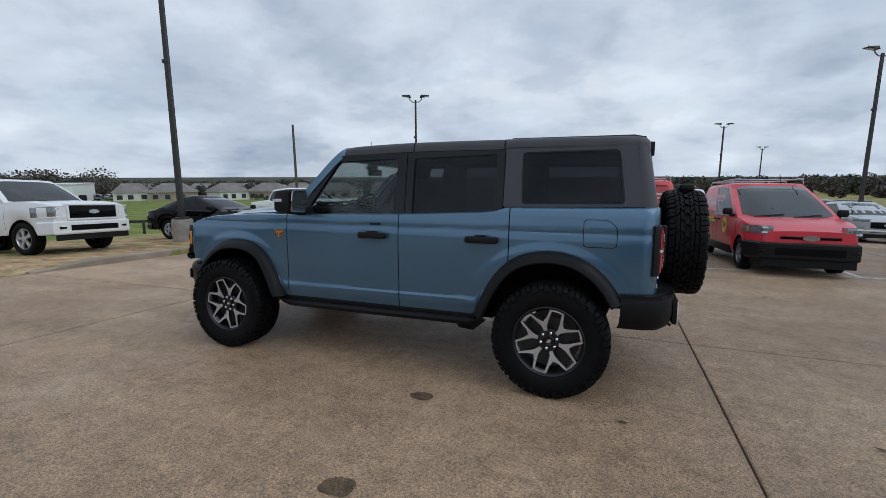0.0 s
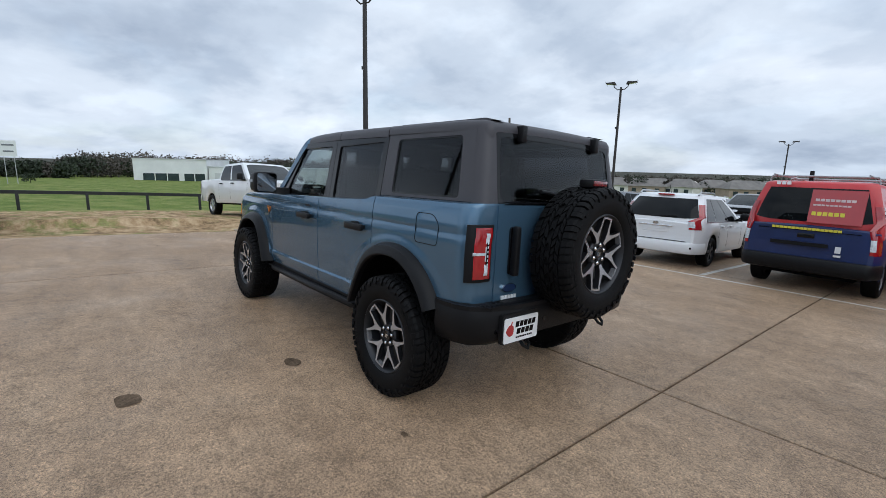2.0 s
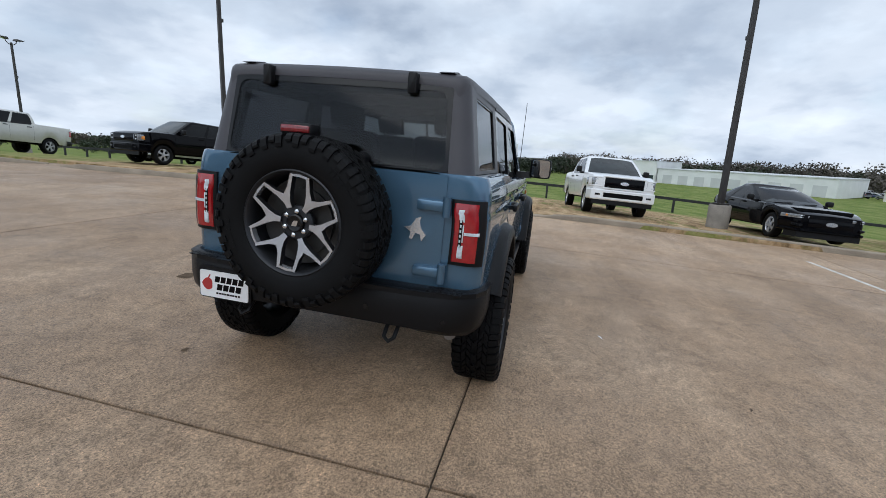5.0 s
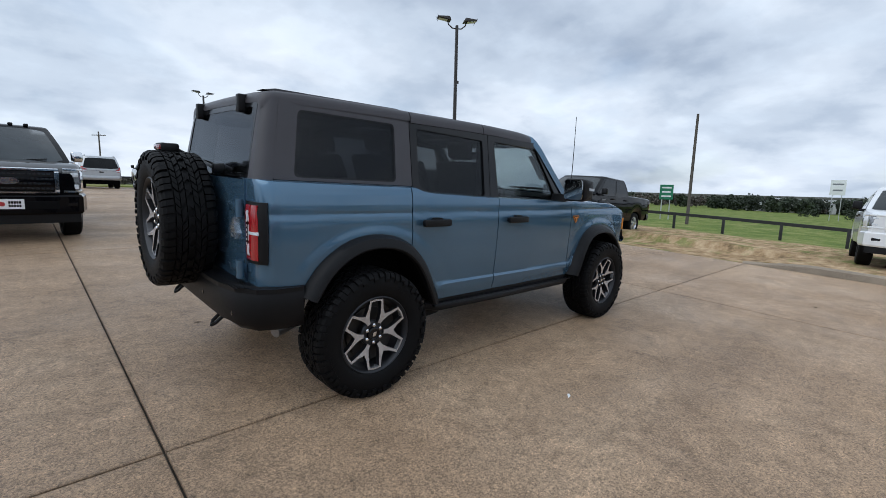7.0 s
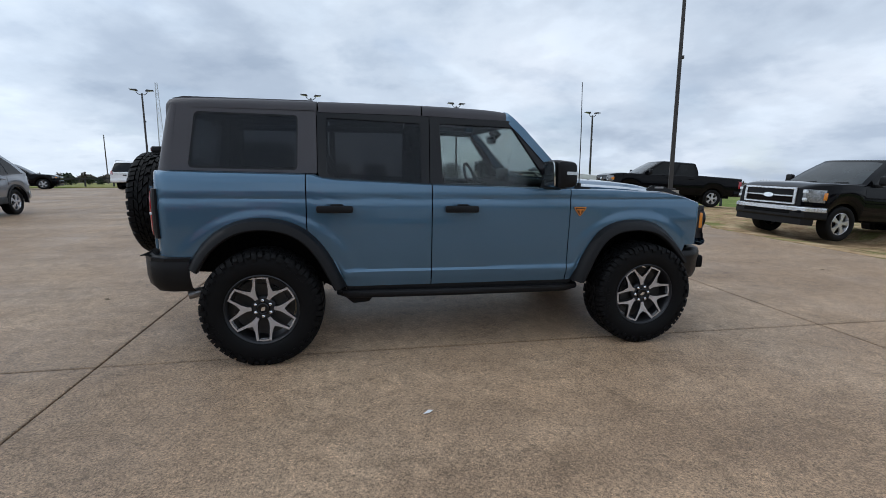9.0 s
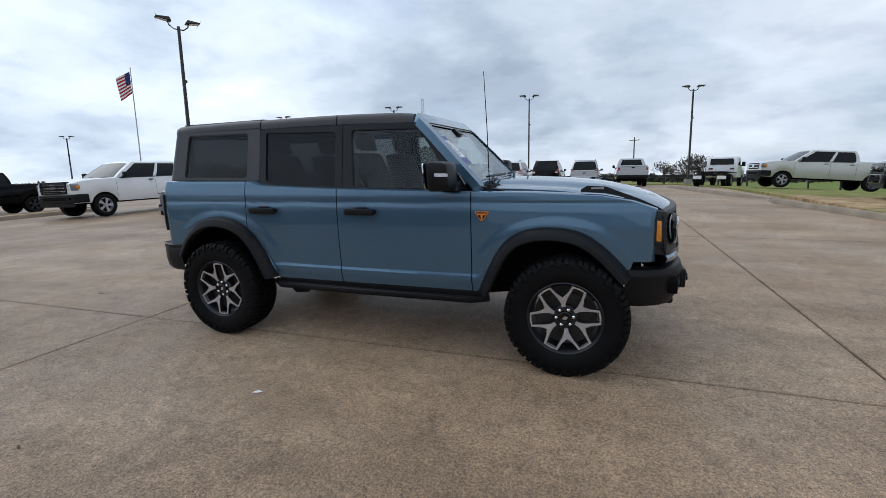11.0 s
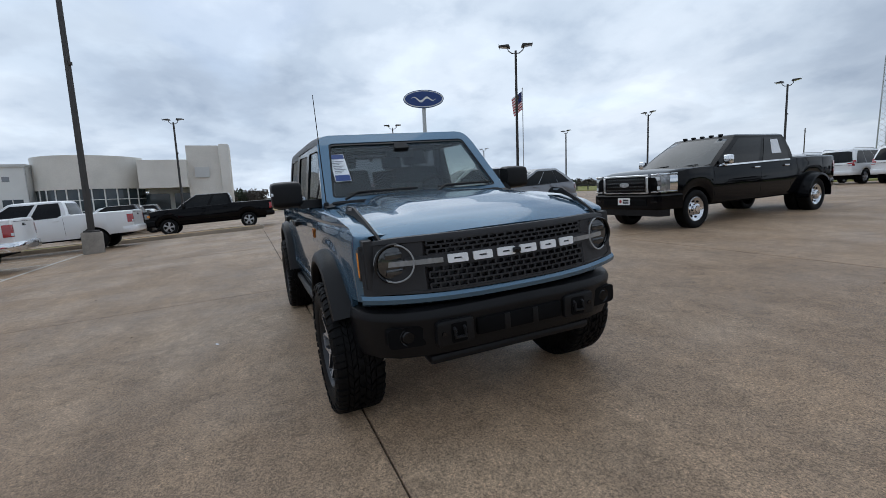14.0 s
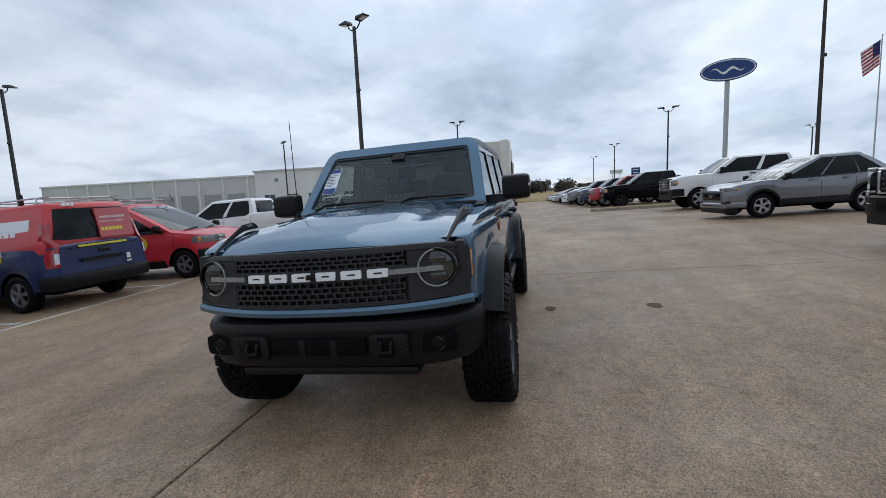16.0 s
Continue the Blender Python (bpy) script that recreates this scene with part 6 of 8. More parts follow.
    if dual:
        for s in (1, -1):
            b = B()
            lp = []
            for a in span(-0.08, math.pi + 0.08, 17):
                r = wr + 0.12
                lp.append([(r * math.cos(a) * 1.08, s * (hw - 0.06), wr + r * math.sin(a) * 1.12), (r * math.cos(a), s * (hw + 0.19), wr + r * math.sin(a)), ((r - 0.05) * math.cos(a), s * (hw + 0.20), wr + (r - 0.05) * math.sin(a)), ((r - 0.05) * math.cos(a), s * (hw - 0.1), wr + (r - 0.05) * math.sin(a))])
            rings(b, lp, False, False)
            part("dual_wheel_fender", b, paint, e)
    # cabin
    if cab:
        xrb, xrt, xft, xfb = cab
        zr, zf = belt
        zt = roof - 0.07

        def cab_at(v):
            """Rear x, front x and half width of the cabin at the height v, 0 at the belt and 1 at the gutter."""
            bulge = 0.035 * math.sin(math.pi * max(0.0, v))
            return xrb + (xrt - xrb) * v - bulge * (xrt > xrb), xfb + (xft - xfb) * v + bulge, hwb + (hwt - hwb) * (0.72 * v + 0.28 * v * v)

        def plan_front(y):
            return bow * (0.35 * y * y + 0.65 * abs(y) ** 5)

        def cab_ring(v, dz=0.0, inset=0.0):
            xa, xb, w = cab_at(v)
            xa, xb, w = xa + inset * 1.2, xb - inset * 1.8, w - inset
            ys = [-1, -0.985, -0.95, -0.88, -0.75, -0.5, -0.2, 0.2, 0.5, 0.75, 0.88, 0.95, 0.985, 1]
            lp = [(xb - plan_front(y), y * w) for y in ys] + [(xa + bow_rear / bow * plan_front(y), y * w) for y in reversed(ys)]
            return [(x, y, zr + (zf - zr) * min(1, max(0, (x - xrb) / (xfb - xrb))) * (1 - v) + (zt - zr) * v + dz if v < 1 else zt + dz + arc * (1 - ((x - (xrt + xft) / 2) / (xft - xrt) * 2) ** 2)) for x, y in lp]
        bow, arc = 0.16 if bed is None else 0.12, 0.018
        bow_rear = tail_bow
        lift = roof - zt - arc
        b = B()
        rings(b, [cab_ring(0, -0.12)] + [cab_ring(v) for v in (0, 0.25, 0.5, 0.75, 0.93)] + [cab_ring(1, lift * k, i_) for k, i_ in ((0, 0), (0.30, 0.012), (0.58, 0.035), (0.82, 0.085), (0.95, 0.18), (1.0, 0.34))])
        part("cabin", b, upper_paint or paint, e, smooth=50)

        def side_pt(u, v, s, out=0.008):
            xa, xb, w = cab_at(v)
            xa, xb = xa + bow_rear, xb - bow
            zb_ = zr + (zf - zr) * u
            return (xa + (xb - xa) * u, s * (w + out), zb_ + (zt - zb_) * v)
        for s in (1, -1):
            for u0, u1 in windows:
                b = B()
                vs_ = span(0, 1, 7)
                fit = lambda u, v: side_pt(table([(0, u0), (1, u1)], u) + ((0.05 if u0 < 0.08 and bed is None else 0) * v ** 2 if u < 0.5 else -(0.015 if u1 > 0.85 else 0) * v), 0.05 + 0.88 * v, s, 0.006)
                front_ = [fit(0, v) for v in vs_] + [fit(1, v) for v in reversed(vs_)]
                grid(b, fit, span(0, 1, 4), vs_)
                rings(b, [[(x, y, z) for x, y, z in front_], [(x, y - s * 0.02, z) for x, y, z in front_]], True, False)
                bmesh.ops.remove_doubles(b, verts=b.verts, dist=1e-5)
                part("side_window", b, CARGLASS, e, smooth=0)
            if lite:
                continue
            b = B()
            rings(b, [[side_pt(u, v, s, o) for v, o in ((0.0, 0.004), (0.0, 0.014), (0.055, 0.014), (0.055, 0.004))] for u in span(windows[0][0] - 0.01, windows[-1][1] + 0.02, 6)])
            part("belt_moulding", b, bar_mat if chrome_handles else GLOSSBLK, e)
            # mirrors
            xm = xfb - 0.42
            b = B()
            box(b, xm - 0.06, xm + 0.07, min(s * (hw + 0.01), s * (hw + 0.19)), max(s * (hw + 0.01), s * (hw + 0.19)), zf + 0.04, zf + (0.24 if bed else 0.19), 0.04, 3)
            box(b, xm - 0.02, xm + 0.05, min(s * (hwb - 0.05), s * (hw + 0.06)), max(s * (hwb - 0.05), s * (hw + 0.06)), zf + 0.0, zf + 0.06, 0.01)
            part("door_mirror", b, mirror_mat or BLACK, e)

        def screen_pt(y, v, out, frontal):
            xa, xb, w = cab_at(v)
            x = xb - plan_front(y) if frontal else xa + bow_rear / bow * plan_front(y)
            zb_ = zf if frontal else zr
            return (x + (out if frontal else -out), y * (w + 0.004), zb_ + (zt - zb_) * v + out * 0.4)
        for frontal, nm, mt in ((True, "windscreen", front_glass or CARGLASS_LT), (False, "rear_window", CARGLASS)):
            b = B()
            wide, v0, v1 = (0.90, 0.03, 0.97) if frontal else (rear_wide, rear_low, 0.90)
            ys_, vs_ = span(-1, 1, 13), span(v0, v1, 6)
            fit = lambda y, v, f=frontal: screen_pt(y * (wide - 0.03 * (v - v0) / (v1 - v0)), v - (0.06 * y ** 6 if v > 0.9 or v < v0 + 0.01 else 0) * (1 if v > 0.5 else -1), 0.006, f)
            grid(b, fit, ys_, vs_)
            edge = [fit(y, v0) for y in ys_] + [fit(1, v) for v in vs_[1:]] + [fit(y, v1) for y in ys_[-2::-1]] + [fit(-1, v) for v in vs_[-2:0:-1]]
            rings(b, [edge, [(x + (-0.02 if frontal else 0.02), y, z - 0.004) for x, y, z in edge]], True, False)
            bmesh.ops.remove_doubles(b, verts=b.verts, dist=1e-5)
            part(nm, b, mt, e, smooth=40)
        for ya, yb in ((-0.7, -0.1), (0.05, 0.65)) if not lite else ():
            b = B()
            tube(b, [screen_pt(ya, 0.02, 0.03, True), screen_pt(yb, 0.10, 0.025, True)], 0.010, 5)
            part("wiper", b, BLACK, e)
        if rails:
            for s in (1, -1):
                b = B()
                tube(b, [(xrt + 0.1, s * (hwt - 0.06), roof - 0.04), (xrt + 0.2, s * (hwt - 0.06), roof + 0.025), (xft - 0.5, s * (hwt - 0.06), roof + 0.025), (xft - 0.35, s * (hwt - 0.06), roof - 0.05)], 0.018, 6)
                part("roof_rail", b, GALV if rails == "silver" else BLACK, e)
        if cab_lights:
            for k in range(5):
                b = B()
                box(b, xft - 0.16, xft - 0.06, (k - 2) * 0.22 - 0.035, (k - 2) * 0.22 + 0.035, roof - 0.035, roof + 0.012, 0.012)
                part("cab_marker_light", b, BLACK, e)
    # door seams and handles
    if cab and not lite:
        n = len(windows) if bed is not None or len(windows) < 3 else 2
        mid = side_pt((windows[-1][0] + windows[-2][1]) / 2 if len(windows) > 1 else 0.3, 0, 1)[0]
        last = max(side_pt(windows[-2][0], 0, 1)[0] - 0.05 if len(windows) > 1 else xrb, arch * 0.75)
        doors = [xfb - 0.12, mid, last]
        for s in (1, -1):
            for x in doors:
                b = B()
                zb_, zt_ = low(x) + 0.04, table(top, x) - 0.02
                us = span(zb_, zt_, 8)
                h = table(top, x) - low(x)

                def yy(z):
                    t = (z - low(x)) / h
                    return half(x) * table([(0, 0.955), (0.1, 0.985), (0.38, 1.0), (0.58, 1.0), (0.74, 0.992), (0.80, 0.985), (0.95, 0.972), (1, 0.94)], t)
                rings(b, [[(x - 0.004, s * (yy(z) - 0.004), z), (x - 0.004, s * (yy(z) + 0.0015), z), (x + 0.004, s * (yy(z) + 0.0015), z), (x + 0.004, s * (yy(z) - 0.004), z)] for z in us])
                part("door_gap", b, VOID, e, smooth=0)
            for x in (doors[1] + 0.10, doors[2] + 0.12):
                z = belt[0] - 0.12
                b = B()
                box(b, x, x + 0.19, min(s * (hw - 0.02), s * (hw + 0.03)), max(s * (hw - 0.02), s * (hw + 0.03)), z - 0.018, z + 0.018, 0.008)
                part("door_handle", b, CHROME if chrome_handles else paint if not bumper else BLACK, e)
    # nose
    gz = grille_z or (belt[1] - 0.42, belt[1] - 0.14)
    nx = x1 + flat_nose * 0.4

    def on_nose(y):
        """Plan of the front: flat in the middle, wrapping back along the sides."""
        a, hx = abs(y), half(x1)
        if a <= hx:
            return nx - 0.02 * (a / hx) ** 4
        lo, hi = 0.0, 1.0
        want = math.sqrt(min(1.0, max(0.0, (1 - a / hw) / nose_round)))
        for _ in range(18):
            mid_ = (lo + hi) / 2
            if smooth01(mid_) < want:
                lo = mid_
            else:
                hi = mid_
        return min(nx - 0.02, wb + 0.1 + lo * (fo - 0.1))

    def nose_slab(nm, y0, y1, z0, z1, out, mat, back=0.10, r=0.02, smooth=25):
        lim = hw * 0.993
        y0, y1 = max(y0, -lim), min(y1, lim)
        ys = span(y0, y1, 9)
        if max(abs(y0), abs(y1)) > half(x1):
            ys = sorted(set(ys + [s_ * (half(x1) + (lim - half(x1)) * q) for s_ in (1, -1) for q in (0.0, 0.3, 0.6, 0.8, 0.9) if y0 < s_ * (half(x1) + (lim - half(x1)) * q) < y1]))
        b_ = B()
        loops_ = []
        r_ = min(0.035, (z1 - z0) * 0.25)
        for y in ys:
            dx = on_nose(y + 0.004) - on_nose(y - 0.004)
            n_ = Vector((0.008, -dx, 0)).normalized()
            p_ = Vector((on_nose(y), y, 0))
            loops_.append([p_ + n_ * o + Vector((0, 0, z)) for o, z in ((-back, z0), (out * 0.4, z0 + r_ * 0.1), (out, z0 + r_), (out, z1 - r_), (out * 0.4, z1 - r_ * 0.1), (-back, z1))])
        rings(b_, loops_)
        return part(nm, b_, mat, e, smooth=smooth)
    g = nose_slab("grille", -grille_w, grille_w, gz[0], gz[1], 0.014, grille)
    for k in range(bars):
        z = gz[0] + (gz[1] - gz[0]) * (k + 0.5) / bars
        nose_slab("grille_bar", -grille_w * 0.98, grille_w * 0.98, z - 0.022, z + 0.022, 0.032, bar_mat)
    if grille_frame:
        for nm, ya, yb, za, zb_ in (("grille_frame", -grille_w - 0.05, grille_w + 0.05, gz[1], gz[1] + 0.05), ("grille_frame", -grille_w - 0.05, grille_w + 0.05, gz[0] - 0.05, gz[0]), ("grille_frame", -grille_w - 0.055, -grille_w, gz[0] - 0.02, gz[1] + 0.02), ("grille_frame", grille_w, grille_w + 0.055, gz[0] - 0.02, gz[1] + 0.02)):
            nose_slab(nm, ya, yb, za, zb_, 0.036, grille_frame)
    for k in range(studs):
        z = gz[0] + (gz[1] - gz[0]) * (k + 0.5) / studs
        b_ = B()
        for j in range(-9, 10):
            y = j * grille_w / 9.6 + (0.02 if k % 2 else 0)
            if abs(y) < grille_w - 0.03:
                box(b_, on_nose(y) + 0.0, on_nose(y) + 0.022, y - 0.022, y + 0.022, z - 0.016, z + 0.016)
        part("grille_lattice", b_, LENSDK, e, smooth=0)["kind"] = "stuff"
    b = B()
    prism(b, [(0.13 * math.cos(t), (gz[0] + gz[1]) / 2 + 0.052 * math.sin(t)) for t in span(0, 2 * math.pi, 21)[:-1]], nx + 0.02, nx + 0.042, axis="x")
    part("oval_emblem", b, CHROME if bars or grille is BLACKP else paint, e, smooth=0)
    hz = head_z or (gz[0] + gz[1]) / 2 + 0.04
    for s in (1, -1):
        h0, h1 = head
        ya, yb = s * hw * h0, s * hw * h1
        lo, hi = min(ya, yb), max(ya, yb)
        l = nose_slab("headlamp", lo - 0.06, hi, hz - head_h / 2, hz + head_h / 2, 0.006, LAMPGLASS, back=0.16)
        if lite:
            continue
        if lamp_frame:
            yo, yi = s * hw * (h1 + 0.015), s * hw * (h0 - 0.06)
            for ya, yb, za, zb_ in ((min(yo, yi), max(yo, yi), hz + head_h * 0.46, hz + head_h * 0.46 + 0.04), (min(yo, yi), max(yo, yi), hz - head_h * 0.46 - 0.04, hz - head_h * 0.46), (min(yo, yo - s * 0.05), max(yo, yo - s * 0.05), hz - head_h * 0.46, hz + head_h * 0.46)):
                nose_slab("lamp_frame", ya, yb, za, zb_, 0.022, lamp_frame)
        b = B()
        for zz in (-0.28, 0.28):
            yy0 = (lo + hi) / 2 - 0.02 * s
            box(b, on_nose(yy0) - 0.03, on_nose(yy0) + 0.014, yy0 - 0.05, yy0 + 0.05, hz + zz * head_h - head_h * 0.11, hz + zz * head_h + head_h * 0.11, 0.01)
        part("headlamp_lens", b, LENS, l)
        y_in, y_out = s * hw * (h1 - 0.014), s * hw * (h1 + 0.008)
        nose_slab("turn_signal", min(y_in, y_out), max(y_in, y_out), hz - head_h * 0.30, hz + head_h * 0.30, 0.012, AMBER)
        nose_slab("fog_lamp", min(s * hw * 0.68, s * hw * 0.82), max(s * hw * 0.68, s * hw * 0.82), nose_low + 0.16, nose_low + 0.24, 0.05, GLOSSBLK)
    nose_slab("front_bumper", -hw * 0.97, hw * 0.97, nose_low + 0.04, gz[0] - 0.06, 0.045, bumper or paint)
    if bumper_cap:
        nose_slab("bumper_cap", -hw * 0.96, hw * 0.96, gz[0] - 0.20, gz[0] - 0.07, 0.060, bumper_cap)
    nose_slab("lower_grille", -hw * 0.58, hw * 0.58, nose_low + 0.10, gz[0] - 0.13, 0.052, VOID)
    nose_slab("air_dam", -hw * 0.90, hw * 0.90, nose_low - 0.10, nose_low + 0.06, 0.0, BLACK, back=0.2)
    if dealer_front:
        b = B()
        box(b, nx + 0.05, nx + 0.06, -0.16, 0.16, nose_low + 0.14, nose_low + 0.29)
        pl = part("dealer_plate", b, PLATE, e, smooth=0)
        b = B()
        for k in range(5):
            box(b, nx + 0.06, nx + 0.063, -0.02 + k * 0.03, 0.003 + k * 0.03, nose_low + 0.22, nose_low + 0.26)
            box(b, nx + 0.06, nx + 0.063, -0.02 + k * 0.03, 0.003 + k * 0.03, nose_low + 0.17, nose_low + 0.205)
        part("plate_lettering", b, BLACKP, pl, smooth=0)
        b = B()
        lathe(b, [(0.035, nx + 0.062), (0.0, nx + 0.063)], (0, -0.09, nose_low + 0.215), "x", 14)
        part("fruit_mark", b, REDP, pl, smooth=0)
    # tail
    tz = tail_z or (table(top, x0 + 0.1) - tail_h - 0.10)
    for s in (1, -1):
        b = B()
        y0, y1 = s * (half(x0) - tail_w), s * (half(x0) + 0.006)

        def lamp_row(z, out):
            """Plan of the lamp at a height: along the side, round the corner and across the back."""
            if cab and z > belt[0] + 0.02 and bed is None:
                xa_, _, w_ = cab_at((z - zr) / (zt - zr))
                pts = [(xa_ + tail_bow + q, w_ + out) for q in (0.09, 0.05, 0.02, 0.0)] + [(xa_ + tail_bow / bow * plan_front(q) - out, w_ * q + out * 0.5) for q in (0.985, 0.95, 0.90)]
            else:
                k_ = table([(0, 0.955), (0.1, 0.985), (0.38, 1.0), (0.58, 1.0), (0.74, 0.992), (0.80, 0.985), (0.95, 0.972), (1, 0.94)], (z - tail_low) / (table(top, x0 + 0.1) - tail_low))
                pts = [(x0 + q, half(x0 + q) * k_ + out) for q in (0.15, 0.09, 0.04, 0.0)] + [(x0 - 0.022 - out * 0.6, (half(x0) - q) * k_) for q in (0.028, tail_w * 0.6, tail_w)]
            return [(x, s * y, z) for x, y in pts]
        zs_ = span(tz, tz + tail_h, 7)
        rings(b, [lamp_row(zs_[0], -0.02)] + [lamp_row(z, 0.010) for z in zs_] + [lamp_row(zs_[-1], -0.02)], False, False)
        l = part("tail_lamp", b, RED, e, "red tail lamp")
        if lite:
            continue
        b = B()
        zs_ = span(tz + tail_h * 0.08, tz + tail_h * 0.32, 3)
        rings(b, [lamp_row(z, 0.014)[3:] for z in zs_], False, False)
        part("reverse_lens", b, LENS, l, smooth=0)
    b = B()
    loops = []
    plan_ = [(x0 + 0.32, half(x0 + 0.32)), (x0 + 0.15, half(x0 + 0.15)), (x0 + 0.04, half(x0 + 0.04)), (x0 - 0.05, half(x0) * 0.97), (x0 - 0.085, half(x0) * 0.90), (x0 - 0.10, half(x0) * 0.5)]
    for x, y in plan_ + [(x, -y) for x, y in reversed(plan_)]:
        zz = tail_low + 0.01
        o = 1 + 0.016 / hw
        loops.append([(x + 0.10, y * 0.94, zz - 0.02), (x + 0.02, y, zz), (x - 0.004, y * o, zz + 0.05), (x - 0.004, y * o, zz + 0.19), (x + 0.012, y, zz + 0.225), (x + 0.09, y * 0.96, zz + 0.235)])
    rings(b, loops, False, False)
    part("rear_bumper", b, rear_bumper or bumper or paint, e)
    if plate_rear and not lite:
        b = B()
        box(b, x0 - 0.115, x0 - 0.095, -0.15, 0.15, tail_low + 0.05, tail_low + 0.18)
        part("rear_plate", b, PLATE, e, smooth=0)
    b = B()
    zg = table(top, x0 + 0.05)
    if lite:
        b.free()
        return e
    if hatch:  # a lift gate: chrome bar over the plate recess, lower gap, high brake light and rear wiper
        box(b, x0 - 0.052, x0 - 0.015, -0.34, 0.34, zg - 0.105, zg - 0.085, 0.006)
        part("gate_bar", b, CHROME, e)
        b = B()
        box(b, x0 - 0.028, x0 - 0.018, -0.26, 0.26, zg - 0.23, zg - 0.105, 0.004)
        part("plate_recess", b, paint, e)
        b = B()
        box(b, x0 - 0.030, x0 - 0.018, -0.62, 0.62, tail_low + 0.245, tail_low + 0.255)
        part("gate_gap", b, VOID, e, smooth=0)
        b = B()
        box(b, xrt - 0.05, xrt + 0.03, -0.16, 0.16, zt + 0.005, zt + 0.04, 0.01)
        part("high_brake_light", b, RED, e)
        b = B()
        tube(b, [screen_pt(0.0, 0.10, 0.03, False), screen_pt(-0.45, 0.16, 0.02, False)], 0.010, 6)
        part("rear_wiper", b, BLACK, e)
        b = B()
        tube(b, [(xrt + 0.25, 0, roof - 0.02), (xrt + 0.12, 0, roof + 0.16)], 0.006, 5)
        part("roof_antenna", b, BLACK, e)
        b = B()
        prism(b, [(0.06 * math.cos(t), zg - 0.05 + 0.03 * math.sin(t)) for t in span(0, 2 * math.pi, 17)[:-1]], x0 - 0.032, x0 - 0.02, axis="x")
        part("oval_emblem", b, CHROME, e, smooth=0)
        for s in (1, -1):
            b = B()
            box(b, x0 - 0.075, x0 - 0.055, s * 0.66 - 0.09, s * 0.66 + 0.09, tail_low + 0.11, tail_low + 0.15, 0.004)
            part("rear_reflector", b, VOID, e, smooth=0)
    else:
        box(b, x0 - 0.03, x0 - 0.022, -hw * 0.72, hw * 0.72, zg - 0.075, zg - 0.066)
        box(b, x0 - 0.032, x0 - 0.02, -0.11, 0.11, zg - 0.19, zg - 0.12, 0.004)
        part("tailgate_handle", b, GLOSSBLK, e)
    if cladding:
        for s in (1, -1):
            b = B()
            prism(b, rounded([(arch + 0.03, sill - 0.03), (wb - arch - 0.03, sill - 0.03), (wb - arch - 0.06, sill + 0.14), (arch + 0.06, sill + 0.14)], 0.03, 3), s * (hw - 0.06), s * (hw + 0.012), bevel=0.008)
            part("sill_cladding", b, cladding, e)
    if arch_flare:
        for s in (1, -1):
            for c in (0.0, wb):
                b = B()
                lp = [[(c + r * math.cos(a), s * y, wr + r * math.sin(a)) for r, y in ((arch + 0.05, hw - 0.02), (arch + 0.045, hw + 0.015), (arch - 0.005, hw + 0.018), (arch - 0.005, hw - 0.08))] for a in span(-0.12, math.pi + 0.12, 19)]
                rings(b, lp, False, False)
                part("arch_flare", b, arch_flare, e)
    if stickers:
        for s in (1, -1):
            b = B()
            pane(b, [(0.16, 0.30), (0.30, 0.30), (0.30, 0.85), (0.16, 0.85)], lambda p, d, s=s: side_pt(p[0], p[1], s, 0.014 - d), 0.0, 0.002)
            part("price_sheet", b, PAPER, e, smooth=0)
    return e


def pickup_spec(wb=3.68, z=1.0, big=0.0):
    """Profile of a crew-cab pickup; big raises it."""
    h = big
    return dict(wb=wb, fo=0.95 + 0.05 * bool(big), ro=1.22, hw=1.0, wr=0.40 + 0.02 * bool(big), ww=0.27, sill=0.50 + h * 0.4, tail_bow=0.05, rear_wide=0.78,
                top=[(-1.22, 1.36 + h), (0.9, 1.38 + h), (1.0, 1.33 + h), (wb - 0.55, 1.28 + h), (wb - 0.45, 1.30 + h), (wb + 0.35, 1.275 + h), (wb + 0.75, 1.225 + h), (wb + 0.96, 1.14 + h)],
                cab=(0.68, 0.80, wb - 1.20, wb - 0.34), belt=(1.31 + h, 1.26 + h), roof=1.93 + h, hwb=0.95, hwt=0.76, windows=((0.06, 0.42), (0.475, 0.93)), nose_low=0.42 + h, tail_low=0.55, bed=(-1.15, 0.66),
                grille_z=(0.84 + h * 0.8, 1.14 + h), grille_w=0.62, head=(0.66, 0.92), head_z=1.0 + h, head_h=0.24, tail_z=0.92 + h, tail_h=0.30, tail_w=0.12, nose_round=0.10)


def suv_spec(k=1.0):
    return dict(wb=3.1, fo=0.95, ro=1.15, hw=1.0, wr=0.40, ww=0.27, sill=0.45, top=[(-1.15, 1.12), (2.2, 1.16), (2.7, 1.17), (3.4, 1.12), (3.85, 1.03), (4.05, 0.92)], cab=(-1.12, -0.84, 1.60, 2.62), belt=(1.13, 1.14), roof=1.92, hwb=0.95, hwt=0.76, tail_round=0.10, tail_bow=0.14, rear_wide=0.90, rear_low=0.06,
                windows=((0.05, 0.285), (0.30, 0.60), (0.615, 0.93)), nose_low=0.36, tail_low=0.50, tail_z=0.98, tail_h=0.30, tail_w=0.18, grille_z=(0.74, 0.98), nose_round=0.12, rails="silver")


